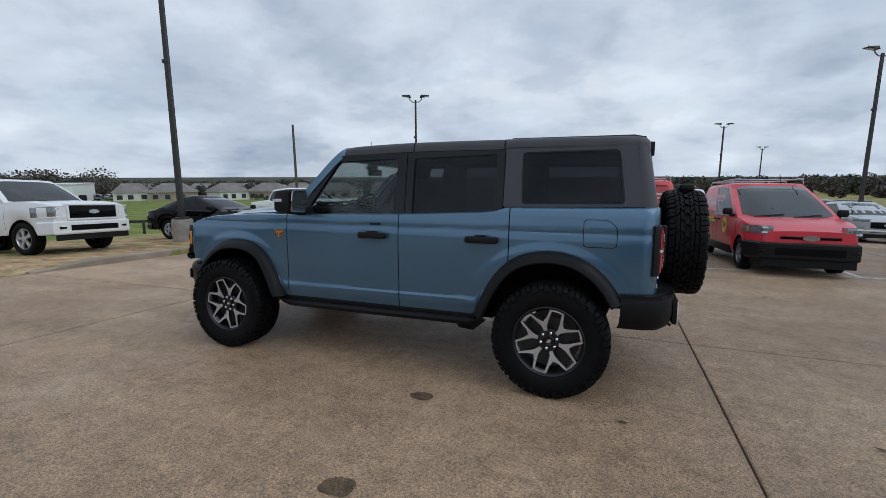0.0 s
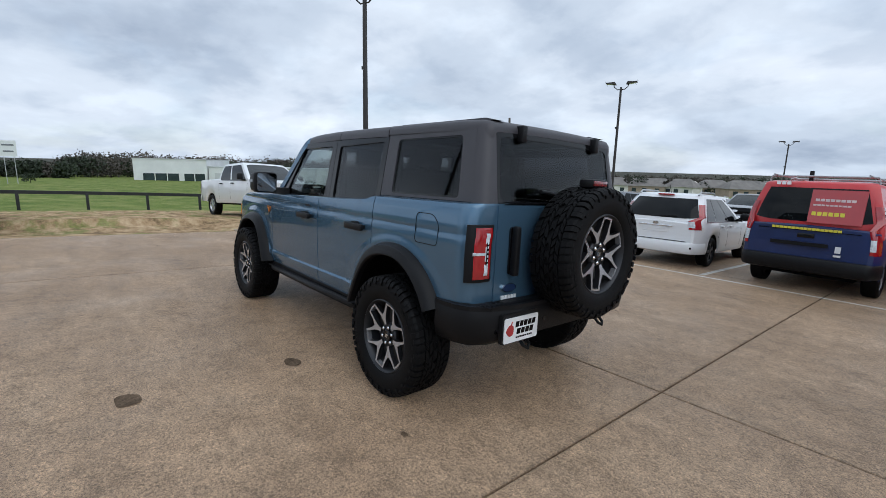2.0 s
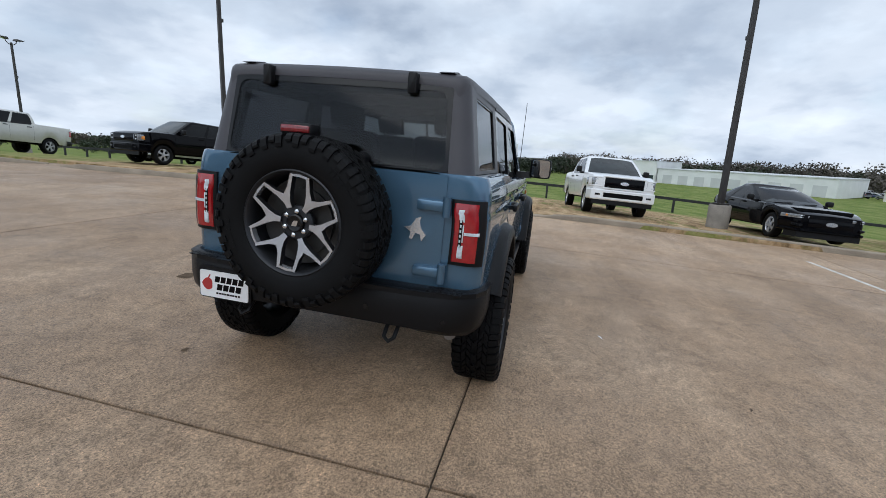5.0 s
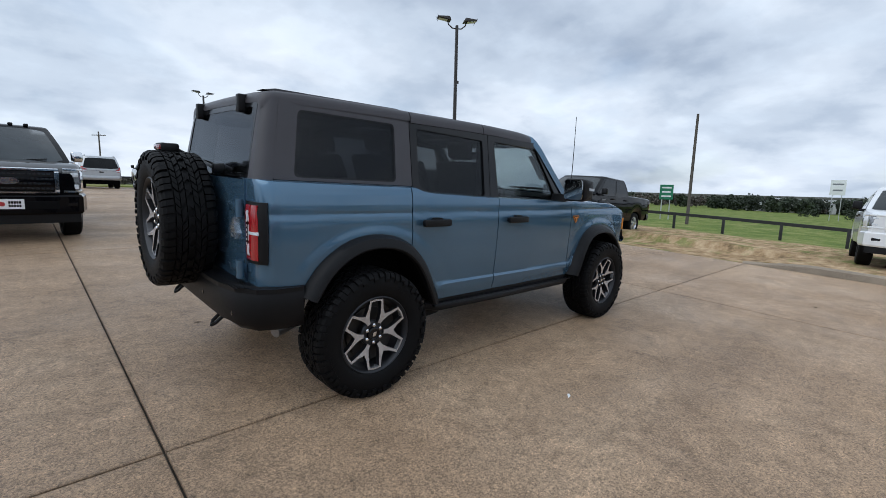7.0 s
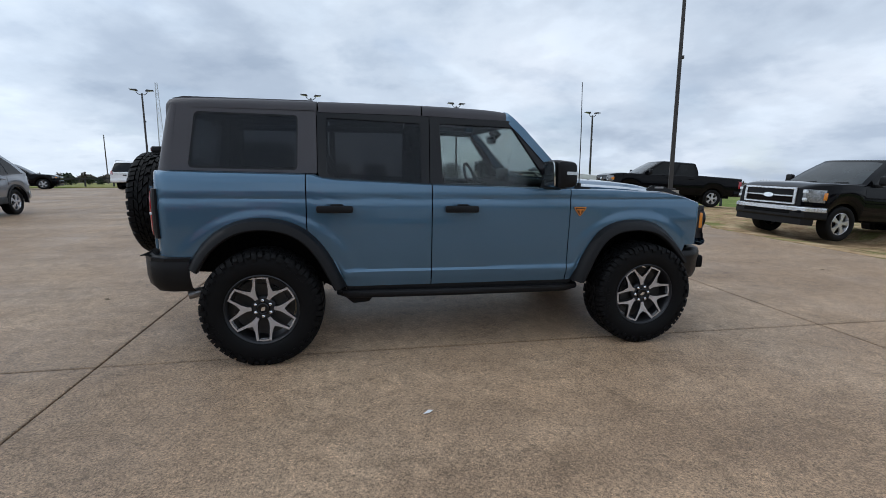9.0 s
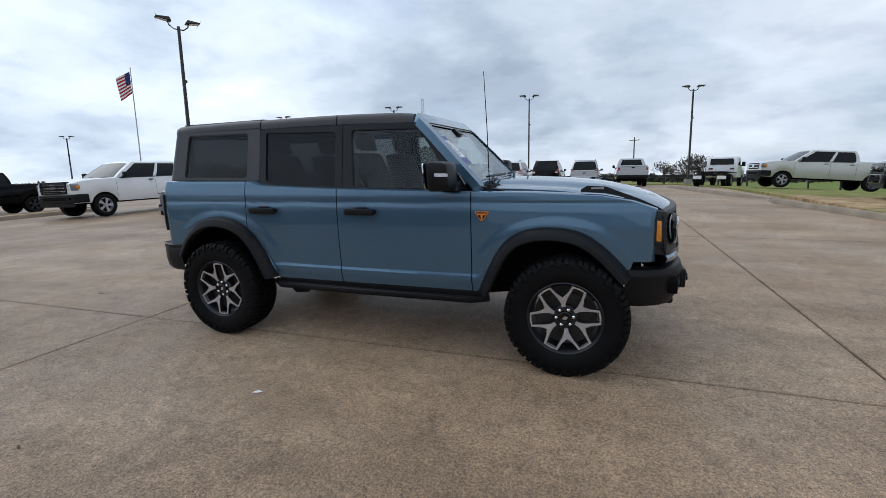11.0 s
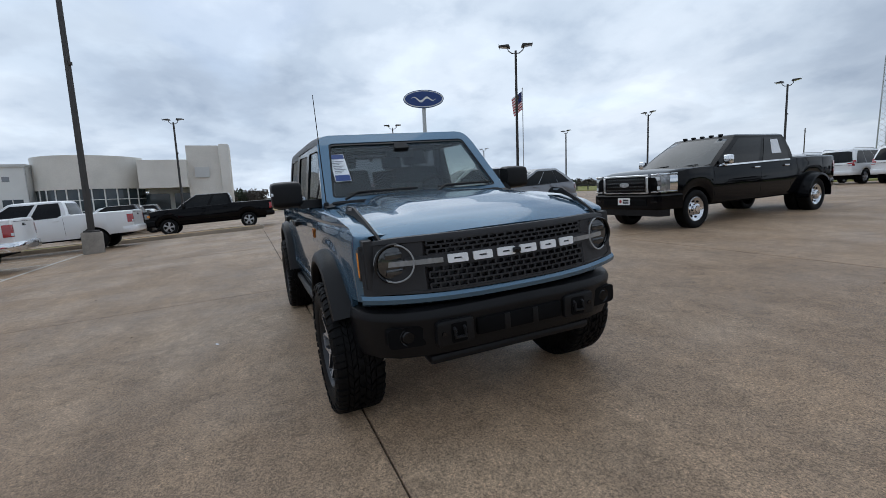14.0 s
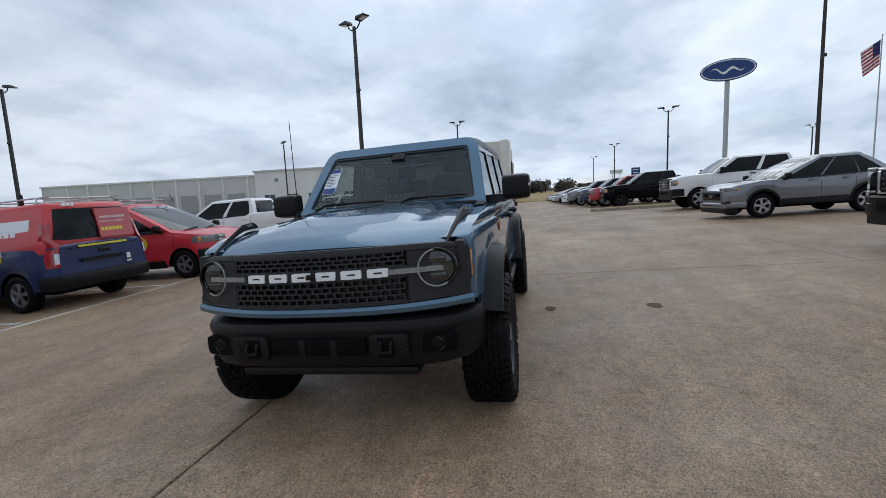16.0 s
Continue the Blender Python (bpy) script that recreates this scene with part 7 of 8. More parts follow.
def cross_spec(k=1.0):
    return dict(wb=2.62, fo=0.88, ro=0.82, hw=0.90, wr=0.345, ww=0.22, sill=0.36, top=[(-0.82, 1.03), (0.0, 1.06), (1.6, 1.03), (2.3, 1.05), (2.7, 1.03), (3.1, 0.98), (3.35, 0.91), (3.5, 0.80)], cab=(-0.80, -0.15, 1.20, 2.46), belt=(1.08, 1.0), roof=1.62, hwb=0.85, hwt=0.66, tail_round=0.14, tail_bow=0.18, rear_wide=0.88,
                windows=((0.07, 0.27), (0.285, 0.60), (0.615, 0.92)), nose_low=0.28, tail_low=0.38, tail_z=0.80, tail_h=0.17, tail_w=0.24, grille_z=(0.54, 0.78), grille_w=0.5, head_z=0.84, head_h=0.10, head=(0.58, 0.90), nose_round=0.2, cladding=BLACK, arch_flare=BLACK)


def sedan_spec(k=1.0):
    return dict(wb=2.85, fo=0.9, ro=1.0, hw=0.92, wr=0.335, ww=0.22, sill=0.30, top=[(-1.0, 0.98), (-0.5, 1.02), (0.3, 1.0), (1.9, 0.92), (2.1, 0.93), (2.9, 0.88), (3.5, 0.79), (3.75, 0.72)], cab=(-0.72, 0.25, 1.15, 2.30), belt=(1.0, 0.91), roof=1.45, hwb=0.84, hwt=0.58, tail_round=0.14, tail_bow=0.16,
                windows=((0.14, 0.30), (0.33, 0.60), (0.63, 0.90)), nose_low=0.24, tail_low=0.34, tail_z=0.78, tail_h=0.13, tail_w=0.34, grille_z=(0.42, 0.62), grille_w=0.5, head_z=0.65, head_h=0.09, head=(0.55, 0.90), nose_round=0.22)


def merged(base, **kw):
    d = dict(base)
    d.update(kw)
    return d


GRASS = 0.02
vehicle("pickup_truck", "white crew-cab pickup truck parked on the grass", "pickup", on_ground(16.3, -2.8, 186.2, -0.02), WHITE, **merged(pickup_spec(), bars=0, bumper=WHITE, mirror_mat=BLACK, grille_w=0.58, grille_z=(0.84, 1.14), grille_frame=WHITE, lamp_frame=WHITE, head=(0.72, 0.95), studs=0))
vehicle("pickup_truck", "black crew-cab pickup truck with chrome grille bars", "pickup", on_ground(14.75, 4.97, 181.0, -0.17), BLACKP, **merged(pickup_spec(3.64), bars=1, bar_mat=CHROMEB, bumper=BLACK, bumper_cap=CHROMEB, grille_frame=CHROMEB, grille_w=0.60, grille_z=(0.80, 1.08), wheel="alloy", head=(0.73, 0.95), head_z=0.97, head_h=0.28, nose_round=0.16))
vehicle("pickup_truck", "black heavy-duty pickup with twin rear wheels and chrome trim", "pickup", on_ground(-2.03, 11.79, -86.8, -0.03), BLACKP, **merged(pickup_spec(4.47, big=0.02), cab=(0.80, 0.95, 3.02, 4.06), roof=2.00, nose_round=0.14, hw=0.985, grille_w=0.54, grille_frame=CHROME, lamp_frame=CHROME, studs=4, head=(0.72, 0.93), dual=True, wheel="chrome", bumper=BLACKP, bars=0, chrome_handles=True, cab_lights=True, stickers=True, dealer_front=True, mirror_mat=CHROME, head_h=0.34))
vehicle("pickup_truck", "black half-ton pickup truck beside a grass island", "pickup", on_ground(-21.0, -1.3, -90), BLACKP, **pickup_spec())
vehicle("pickup_truck", "white pickup truck with red tail lamps", "pickup", on_ground(-9.2, -7.9, -85), WHITE, **merged(pickup_spec(), rear_bumper=CHROME))
vehicle("pickup_truck", "white pickup truck parked behind a lamp post", "pickup", on_ground(-15.2, -6.5, -90), WHITE, **merged(pickup_spec(), wheel="dark"))
vehicle("pickup_truck", "white heavy-duty pickup facing the lot", "pickup", on_ground(-14.8, 11.5, -89.5), WHITE, **merged(pickup_spec(4.06, big=0.10), bars=3, bumper=BLACK, grille_frame=BLACK))
vehicle("pickup_truck", "black pickup truck parked at the end of a row", "pickup", on_ground(-22.7, 9.6, -91), BLACKP, **merged(pickup_spec(3.7), wheel="dark"))
vehicle("pickup_truck", "silver pickup truck backed against the grass", "pickup", on_ground(5.07, 30.2, 90.5), SILVERP, **merged(pickup_spec(3.8, big=0.06), bumper=BLACK, cab_lights=True))
vehicle("pickup_truck", "cream heavy-duty pickup truck on the grass", "pickup", on_ground(16.0, 25.9, 186, GRASS), IVORY, **merged(pickup_spec(4.06, big=0.12), bars=2, bumper=BLACK))
vehicle("pickup_truck", "black pickup truck parked on worn grass", "pickup", on_ground(16.4, 14.4, 168, GRASS), BLACKP, **pickup_spec())
vehicle("pickup_truck", "white off-road pickup on the grass strip", "pickup", on_ground(14.6, -13.4, 156, GRASS), WHITE, **merged(pickup_spec(3.57), hw=0.95, hwb=0.88, hwt=0.66, wheel="dark", roof=1.86))
vehicle("pickup_truck", "white pickup truck seen from its tailgate", "pickup", on_ground(-2.9, -15.3, -90), WHITE, **merged(pickup_spec(), bumper=CHROME))
vehicle("pickup_truck", "white pickup truck with a black grille", "pickup", on_ground(-6.3, -20.2, 90), WHITE, **merged(pickup_spec(), bars=2, bar_mat=BLACK))
vehicle("pickup_truck", "dark grey pickup truck facing the vans", "pickup", on_ground(4.6, -26.0, 90), GREYP, **merged(pickup_spec(3.8, big=0.06), bumper=CHROME))

# compact hatch wagon
vehicle("hatchback", "white compact wagon with tall red tail lamps", "car", on_ground(1.83, -7.85, -87), WHITE, **merged(cross_spec(), wb=2.70, ro=0.90, hw=0.885, roof=1.53, wr=0.32, sill=0.28, belt=(0.97, 0.95), top=[(-0.90, 0.93), (-0.6, 0.955), (0.0, 0.965), (1.6, 0.95), (2.0, 0.96), (2.8, 0.92), (3.3, 0.86), (3.58, 0.78)], cab=(-0.90, -0.52, 1.05, 2.12), hwb=0.85, cladding=None, arch_flare=None, hwt=0.66, tail_z=0.80, tail_h=0.50, tail_w=0.10, tail_round=0.14, tail_bow=0.20, rear_wide=0.90, rear_low=0.08, nose_low=0.24, tail_low=0.30, rails="silver", wheel="dark", hatch=True))
vehicle("crossover", "grey metallic compact crossover with black lower cladding", "car", on_ground(-9.1, 9.63, -84), GREYP, **merged(cross_spec(), wb=2.6, roof=1.64))
vehicle("crossover", "white compact crossover parked on the grass", "car", on_ground(15.3, -20.2, -122, GRASS), WHITE, **merged(cross_spec(), wb=2.61))
vehicle("sedan", "black sedan parked on the grass behind a lamp post", "car", on_ground(13.6, -7.6, 184, GRASS), BLACKP, **sedan_spec())
vehicle("suv", "black family SUV on the worn grass", "suv", on_ground(22.0, 9.9, 14, GRASS), BLACKP, **merged(suv_spec(), roof=1.78, wb=2.95, rails=False))
for x, y, h, paint, lab in ((-14.4, 30.4, 88, WHITE, "white full-size SUV with silver roof rails"), (-11.4, 30.2, 88, WHITE, "white full-size SUV with silver roof rails"), (-8.65, 29.6, 88, WHITE, "white full-size SUV with silver roof rails"), (-5.92, 29.2, 88, WHITE, "white full-size SUV with silver roof rails"), (-3.23, 29.8, 89, WHITE, "white full-size SUV with silver roof rails"), (-0.75, 30.8, 89, BLACKP, "black full-size SUV in the row"), (1.95, 31.2, 89, SILVERP, "silver full-size SUV in the row"), (-26.0, 35.0, 20, BLACKP, "black mid-size SUV beside the grass"), (-30.5, 36.5, 15, GREYP, "dark mid-size SUV beside the grass")):
    vehicle("suv", lab, "suv", on_ground(x, y, h), paint, **merged(suv_spec(), group="full-size SUVs in the far row"))
# flatbed chassis truck
def chassis_truck(m):
    e = thing("chassis_truck", "white cab-chassis truck with bare black frame rails", "truck", m=m)
    b = B()
    prism(b, rounded([(2.3, 0.62), (5.2, 0.62), (5.24, 1.22), (5.0, 1.36), (3.95, 1.45), (3.85, 1.46), (3.25, 2.06), (2.45, 2.08), (2.3, 1.5)], 0.07, 4), -0.95, 0.95, bevel=0.06)
    part("cab", b, WHITE, e)
    for s in (1, -1):
        b = B()
        prism(b, rounded([(2.62, 1.47), (3.72, 1.46), (3.25, 1.95), (2.62, 1.96)], 0.04, 3), s * 0.945, s * 0.958)
        part("side_window", b, CARGLASS, e, smooth=0)
        b = B()
        box(b, 3.45, 3.56, min(s * 1.02, s * 1.24), max(s * 1.02, s * 1.24), 1.42, 1.74, 0.03)
        box(b, 3.5, 3.55, min(s * 0.9, s * 1.1), max(s * 0.9, s * 1.1), 1.46, 1.52)
        part("door_mirror", b, BLACK, e)
        b = B()
        box(b, -1.05, 3.0, min(s * 0.42, s * 0.50), max(s * 0.42, s * 0.50), 0.72, 0.92, 0.01)
        part("frame_rail", b, BLACK, e)
        b = B()
        box(b, -1.08, -1.04, min(s * 0.45, s * 0.95), max(s * 0.45, s * 0.95), 0.50, 0.72)
        part("mud_flap", b, PLATE, e, smooth=0)
        for x, ins in ((0.0, 0.0), (0.0, 0.30), (4.3, 0.0)):
            w = road_wheel("steel", 0.42, 0.25, 0.26)
            w.parent = e
            w.matrix_basis = pose(x, s * (0.98 - 0.125 - ins + (0.12 if x == 0 else 0)), 0.42, 0, 0, 0 if s < 0 else 180)
        b = B()
        box(b, 2.28, 2.31, min(s * 0.52, s * 0.80), max(s * 0.52, s * 0.80), 1.18, 1.30, 0.01)
        part("cab_rear_lamp", b, REDDK, e)
    b = B()
    prism(b, rounded([(-0.74, 1.52), (0.74, 1.52), (0.70, 1.94), (-0.70, 1.94)], 0.05, 4), 2.28, 2.30, axis="x")
    part("rear_window", b, CARGLASS, e, smooth=0)
    b = B()
    prism(b, [(3.88, 1.50), (3.90, 1.50), (3.32, 2.0), (3.30, 2.0)], -0.82, 0.82)
    part("windscreen", b, CARGLASS_LT, e, smooth=0)
    for x in (-0.9, 0.0, 1.0, 2.0):
        b = B()
        box(b, x - 0.05, x + 0.05, -0.45, 0.45, 0.74, 0.88)
        part("cross_member", b, BLACK, e)
    b = B()
    box(b, -1.08, 2.15, -0.98, 0.98, 0.93, 1.0, 0.01)
    part("deck", b, BLACK, e)
    return e


chassis_truck(on_ground(10.2, 31.0, 67))

# ---- service vans ----
def van(m, label, two_tone, faded):
    spec = dict(wb=3.06, fo=0.86, ro=0.90, hw=0.915, wr=0.325, ww=0.22, sill=0.30, top=[(-0.9, 1.10), (2.2, 1.10), (2.75, 1.10), (3.3, 1.02), (3.7, 0.95), (3.92, 0.86)], cab=(-0.88, -0.78, 1.62, 3.02), belt=(1.10, 1.06), roof=1.84, hwb=0.885, hwt=0.72, tail_round=0.09, tail_bow=0.12, rear_wide=0.86, rear_low=0.10,
                windows=((0.50, 0.55), (0.58, 0.92)), nose_low=0.28, tail_low=0.36, bumper=BLACK, rear_bumper=BLACK, tail_z=0.74, tail_h=0.72, tail_w=0.05, hatch=False, grille_z=(0.70, 0.755), grille_w=0.46, head_z=0.86, head_h=0.16, head=(0.64, 0.95), nose_round=0.2, wheel="steel", cladding=BLACK, flat_nose=0.16)
    paint = PINKRED if faded else VANBLUE
    e = vehicle("service_van", label, "van", m, paint, upper_paint=PINKRED if faded else VANRED, **spec)
    # roof rack
    for x in (-0.55, 0.55, 1.5):
        b = B()
        tube(b, [(x, -0.70, 1.80), (x, -0.68, 1.90), (x, 0.68, 1.90), (x, 0.70, 1.80)], 0.016, 6)
        part("rack_bar", b, GALV, e)
    for s in (1, -1):
        b = B()
        tube(b, [(-0.75, s * 0.60, 1.915), (1.75, s * 0.60, 1.915)], 0.014, 6)
        part("rack_rail", b, GALV, e)
        # wrap: pale band with lettering bars along each side
        y = lambda z: s * (0.918 if z < 1.10 else 0.874 - (z - 1.10) * 0.193)
        def patch(nm, x0, x1, z0, z1, mat, parent=e, d=0.006):
            b_ = B()
            rings(b_, [[(x, y(z0) - s * 0.004, z0), (x, y(z0) + s * d, z0), (x, y(z1) + s * d, z1), (x, y(z1) - s * 0.004, z1)] for x in (x0, x1)])
            return part(nm, b_, mat, parent, smooth=0)
        patch("pale_band", -0.45, 1.45, 1.24, 1.56, PAPER if not faded else material("faded_pink_band", (0.70, 0.36, 0.38), 0.45, vary=0.15) if "faded_pink_band" not in bpy.data.materials else bpy.data.materials["faded_pink_band"])
        for k in range(11):
            patch("name_letter", 1.30 - 0.145 * k, 1.30 - 0.145 * k + 0.11, 1.30, 1.42, WHITE if not faded else REDP, d=0.009)
        for k in range(9):
            patch("number_bar", 1.15 - 0.125 * k, 1.15 - 0.125 * k + 0.09, 0.90, 1.0, YELLOW, d=0.008)
        if faded:
            b = B()
            lathe(b, [(0.0, 0.0), (0.18, 0.0), (0.18, 0.004)], (0, 0, 0), "y", 28)
            disc = part("service_badge", b, YELLOW, e, "round yellow service badge")
            disc.matrix_basis = pose(2.05, s * 0.924, 0.86, 0, 0, 0 if s < 0 else 180)
            me = text_mesh("24", 0.20)
            me.materials.append(BLACKP)
            t = new("badge_number", me)
            t.parent = disc
            t.matrix_basis = pose(0, -0.006, 0.0, 90, 0, 0)
        else:
            me = text_mesh("& Heating", 0.13)
            me.materials.append(WHITE)
            t = new("side_words", me)
            t.parent = e
            t.matrix_basis = pose(0.35, s * 0.925, 1.055, 90, 0, 180 if s > 0 else 0)
    # rear doors
    xb = -0.952
    lean = lambda z: xb + max(0, z - 1.10) * 0.118 + (0.0 if z < 1.1 else 0.045)
    def back_patch(nm, y0, y1, z0, z1, mat, d=0.006):
        b_ = B()
        rings(b_, [[(lean(z0) + 0.01, yy, z0), (lean(z0) - d, yy, z0), (lean(z1) - d, yy, z1), (lean(z1) + 0.01, yy, z1)] for yy in (y0, y1)])
        return part(nm, b_, mat, e, smooth=0)
    if not faded:
        back_patch("rear_window_wrap", -0.64, 0.02, 1.16, 1.68, REDP, 0.034)
        for k in range(8):
            back_patch("name_letter", -0.04 - 0.062 * k - 0.05, -0.04 - 0.062 * k, 1.50, 1.540, PALE, 0.038)
        for k in range(9):
            back_patch("name_letter", -0.02 - 0.052 * k - 0.042, -0.02 - 0.052 * k, 1.428, 1.452, PALE, 0.038)
        for k in range(6):
            back_patch("number_bar", -0.02 - 0.070 * k - 0.055, -0.02 - 0.070 * k, 1.275, 1.335, YELLOW, 0.038)
        for k in range(17):
            back_patch("web_letter", 0.46 - 0.053 * k - 0.044, 0.46 - 0.053 * k, 1.035, 1.072, YELLOW)
        back_patch("seal_mark", -0.46, -0.39, 0.72, 0.82, WHITE)
        back_patch("seal_mark", -0.47, -0.38, 0.66, 0.69, WHITE)
        back_patch("handle_strip", -0.30, 0.45, 0.78, 0.84, BLACK, 0.02)
        for k in range(3):
            back_patch("unit_digit", 0.52 - 0.07 * k - 0.05, 0.52 - 0.07 * k, 1.745, 1.80, WHITE, 0.02)
    b = B()
    tube(b, [(2.3, 0.0, 1.80), (2.22, 0.0, 1.98)], 0.008, 5)
    part("roof_antenna", b, BLACK, e)
    b = B()
    box(b, 0.3, 0.36, 0.3, 0.36, 1.84, 2.04, 0.01)
    part("ladder_clamp", b, BLACK, e)
    return e


van(on_ground(-3.61, -9.83, 92), "sun-faded red service van with roof rack", False, True)
van(on_ground(-0.83, -7.42, -91.7), "blue and red wrapped service van with roof rack", True, False)

# rows of further cars
row_cars = [("red", REDP), ("dark blue", NAVYP), ("grey", GREYP), ("black", BLACKP), ("white", WHITE), ("silver", SILVERP)]
KINDS = {}


def far_car(kind, paint_name, paint, m, group):
    key = (kind, paint_name)
    if key not in KINDS:
        spec = {"suv": suv_spec, "cross": cross_spec, "sedan": sedan_spec, "pickup": pickup_spec}[kind]()
        nm = {"suv": "suv", "cross": "crossover", "sedan": "sedan", "pickup": "pickup_truck"}[kind]
        cat = {"suv": "suv", "cross": "car", "sedan": "car", "pickup": "pickup"}[kind]
        KINDS[key] = vehicle(nm, f"{paint_name} {nm.replace('_', ' ')} parked in a distant row", cat, m, paint, **merged(spec, group=group, lite=True))
        return KINDS[key]
    return copy_thing(KINDS[key], m)


far_car("pickup", "red", REDP, on_ground(-26.0, 9.2, -90), "cars in the west row")
far_car("pickup", "dark blue", NAVYP, on_ground(-28.9, 8.8, -90), "cars in the west row")
far_car("pickup", "grey", GREYP, on_ground(-33.2, 8.3, -90), "cars in the west row")
for k in range(9):
    nm, pt = (("black", BLACKP), ("white", WHITE), ("black", BLACKP), ("white", WHITE), ("silver", SILVERP), ("white", WHITE), ("grey", GREYP), ("white", WHITE), ("silver", SILVERP))[k]
    far_car("sedan" if k % 3 else "cross", nm, pt, on_ground(-36.6 - 2.85 * k, 7.4 - 0.15 * k, -90), "cars in the west row")
for k, (x, y, h, kd, ci) in enumerate(((-29, -7, -90, "pickup", 3), (-32, -9, -90, "suv", 4), (-35, -8, -90, "cross", 4), (-38.5, -9, -90, "suv", 3), (-30, -16, -90, "sedan", 4), (-33, -16, -90, "cross", 4), (-36, -17, -90, "cross", 5), (-20.5, -16, -90, "suv", 3),
        (-10, -21, 90, "cross", 5), (-12.8, -21.5, 90, "sedan", 3), (-15.6, -21, 90, "suv", 0), (-9.5, -30, 90, "suv", 5), (-13, -30, 90, "pickup", 3), (-17, -31, 90, "sedan", 2), (-20, -30, 90, "suv", 4), (-6, -31, 90, "sedan", 3), (-2.5, -32, -90, "cross", 4), (1.5, -33, 90, "suv", 4), (7.6, -27, -80, "suv", 4), (9.8, -23.5, -70, "cross", 5), (12.8, -26, -100, "suv", 2), (11.2, -31, 90, "cross", 2),
        (-6, -47, 90, "suv", 4), (-10, -47, 90, "sedan", 5), (-14, -48, 90, "cross", 4), (-18, -47, 90, "suv", 2), (-22, -48, 90, "sedan", 4), (-2, -48, 90, "pickup", 4), (3, -48, 90, "cross", 5), (8, -48, 90, "suv", 3), (-26, -47, 90, "cross", 4), (-31, -48, 90, "suv", 5),
        (-37, 26, 0, "suv", 3), (-37, 29, 0, "cross", 2), (-44, 24, 0, "sedan", 3), (20.5, 19.5, 170, "cross", 5))):
    nm, pt = row_cars[ci]
    far_car(kd, nm, pt, on_ground(x, y, h, GRASS if x > 9.4 else 0), "cars across the lot")
# a far sales lot beyond the field
for k in range(46):
    a = radians(-30 - 0.75 * k * 0.55 + 0.15 * math.sin(k * 7))
    d = 178 + 11 * (k % 4) + 2 * math.sin(k * 3)
    x, y = -0.4 + d * math.cos(a), 4 + d * math.sin(a)
    nm, pt = row_cars[(k * 5 + k // 7) % 6] if k % 3 else ("white", WHITE)
    far_car(("suv", "sedan", "cross", "pickup")[k % 4], nm, pt, on_ground(x, y, (k * 90) % 360 + 10, GRASS), "cars on the far sales lot")
# ---- lamp posts ----
def lamp_post(x, y, heading, height=7.7, plinth=0.72, arms=2):
    e = thing("lamp_post", "dark bronze parking-lot lamp post on a concrete plinth", "lamp post", "lot lamp posts", m=upright(x, y, heading))
    if plinth:
        b = B()
        lathe(b, [(0.30, -0.3), (0.305, plinth - 0.03), (0.28, plinth), (0.0, plinth)], axis="z", seg=24)
        part("plinth", b, PLINTH, e)
    b = B()
    box(b, -0.16, 0.16, -0.16, 0.16, plinth, plinth + 0.06, 0.01)
    part("base_plate", b, POST, e)
    b = B()
    s0, s1 = 0.072, 0.052
    rings(b, [[(s * sx, s * sy, z) for sx, sy in ((-1, -1), (1, -1), (1, 1), (-1, 1))] for s, z in ((s0, plinth), (s1, height))])
    part("pole", b, POST, e, smooth=0)
    for k in range(arms):
        s = 1 if k == 0 else -1
        b = B()
        tube(b, [(s * 0.03, 0, height - 0.12), (s * 0.18, 0, height - 0.12), (s * 0.36, 0, height + 0.02), (s * 0.40, 0, height + 0.16)], 0.026, 8)
        arm = part("arm", b, POST, e)
        b = B()
        prism(b, rounded([(s * 0.26, height + 0.14), (s * 0.82, height + 0.22), (s * 0.84, height + 0.27), (s * 0.34, height + 0.30)], 0.03, 3), -0.17, 0.17, bevel=0.02)
        head = part("lamp_head", b, POST, e)
        b = B()
        prism(b, [(s * 0.42, height + 0.150), (s * 0.78, height + 0.203), (s * 0.78, height + 0.211), (s * 0.42, height + 0.158)], -0.12, 0.12)
        part("lamp_lens", b, LENS, head, smooth=0)
    b = B()
    box(b, 0.05, 0.13, -0.05, 0.05, height * 0.70, height * 0.70 + 0.11, 0.01)
    part("control_box", b, POST, e)
    return e


for x, y, h in ((12.25, -6.22, 20), (12.10, 10.83, -30), (-14.09, 11.53, 60), (-12.75, -6.22, 60)):
    lamp_post(x, y, h, 8.7 if y < -6.2 and x < 0 else 7.65)
for x, y, h in ((-3.1, 37.2, 10), (9.8, 37.8, 10), (22.5, 36.0, 10), (-16.3, 37.4, 10), (-29.2, 37.2, 0), (-37.4, 12.35, 70), (-38.5, -6.4, 70), (-42.0, 37.0, 0), (-63.0, 36.5, 30), (11.4, -22.3, 20), (-11.66, -23.81, 20), (-38, -24.9, 40), (-9.5, -45.1, 20), (-20.2, -75, 20), (10.3, -53.5, 20), (-68.1, 12.8, 60), (-95.0, 12.9, 60)):
    lamp_post(x, y, h, 8.6 if y < -5 and x < 0 else 7.6, plinth=0.5)

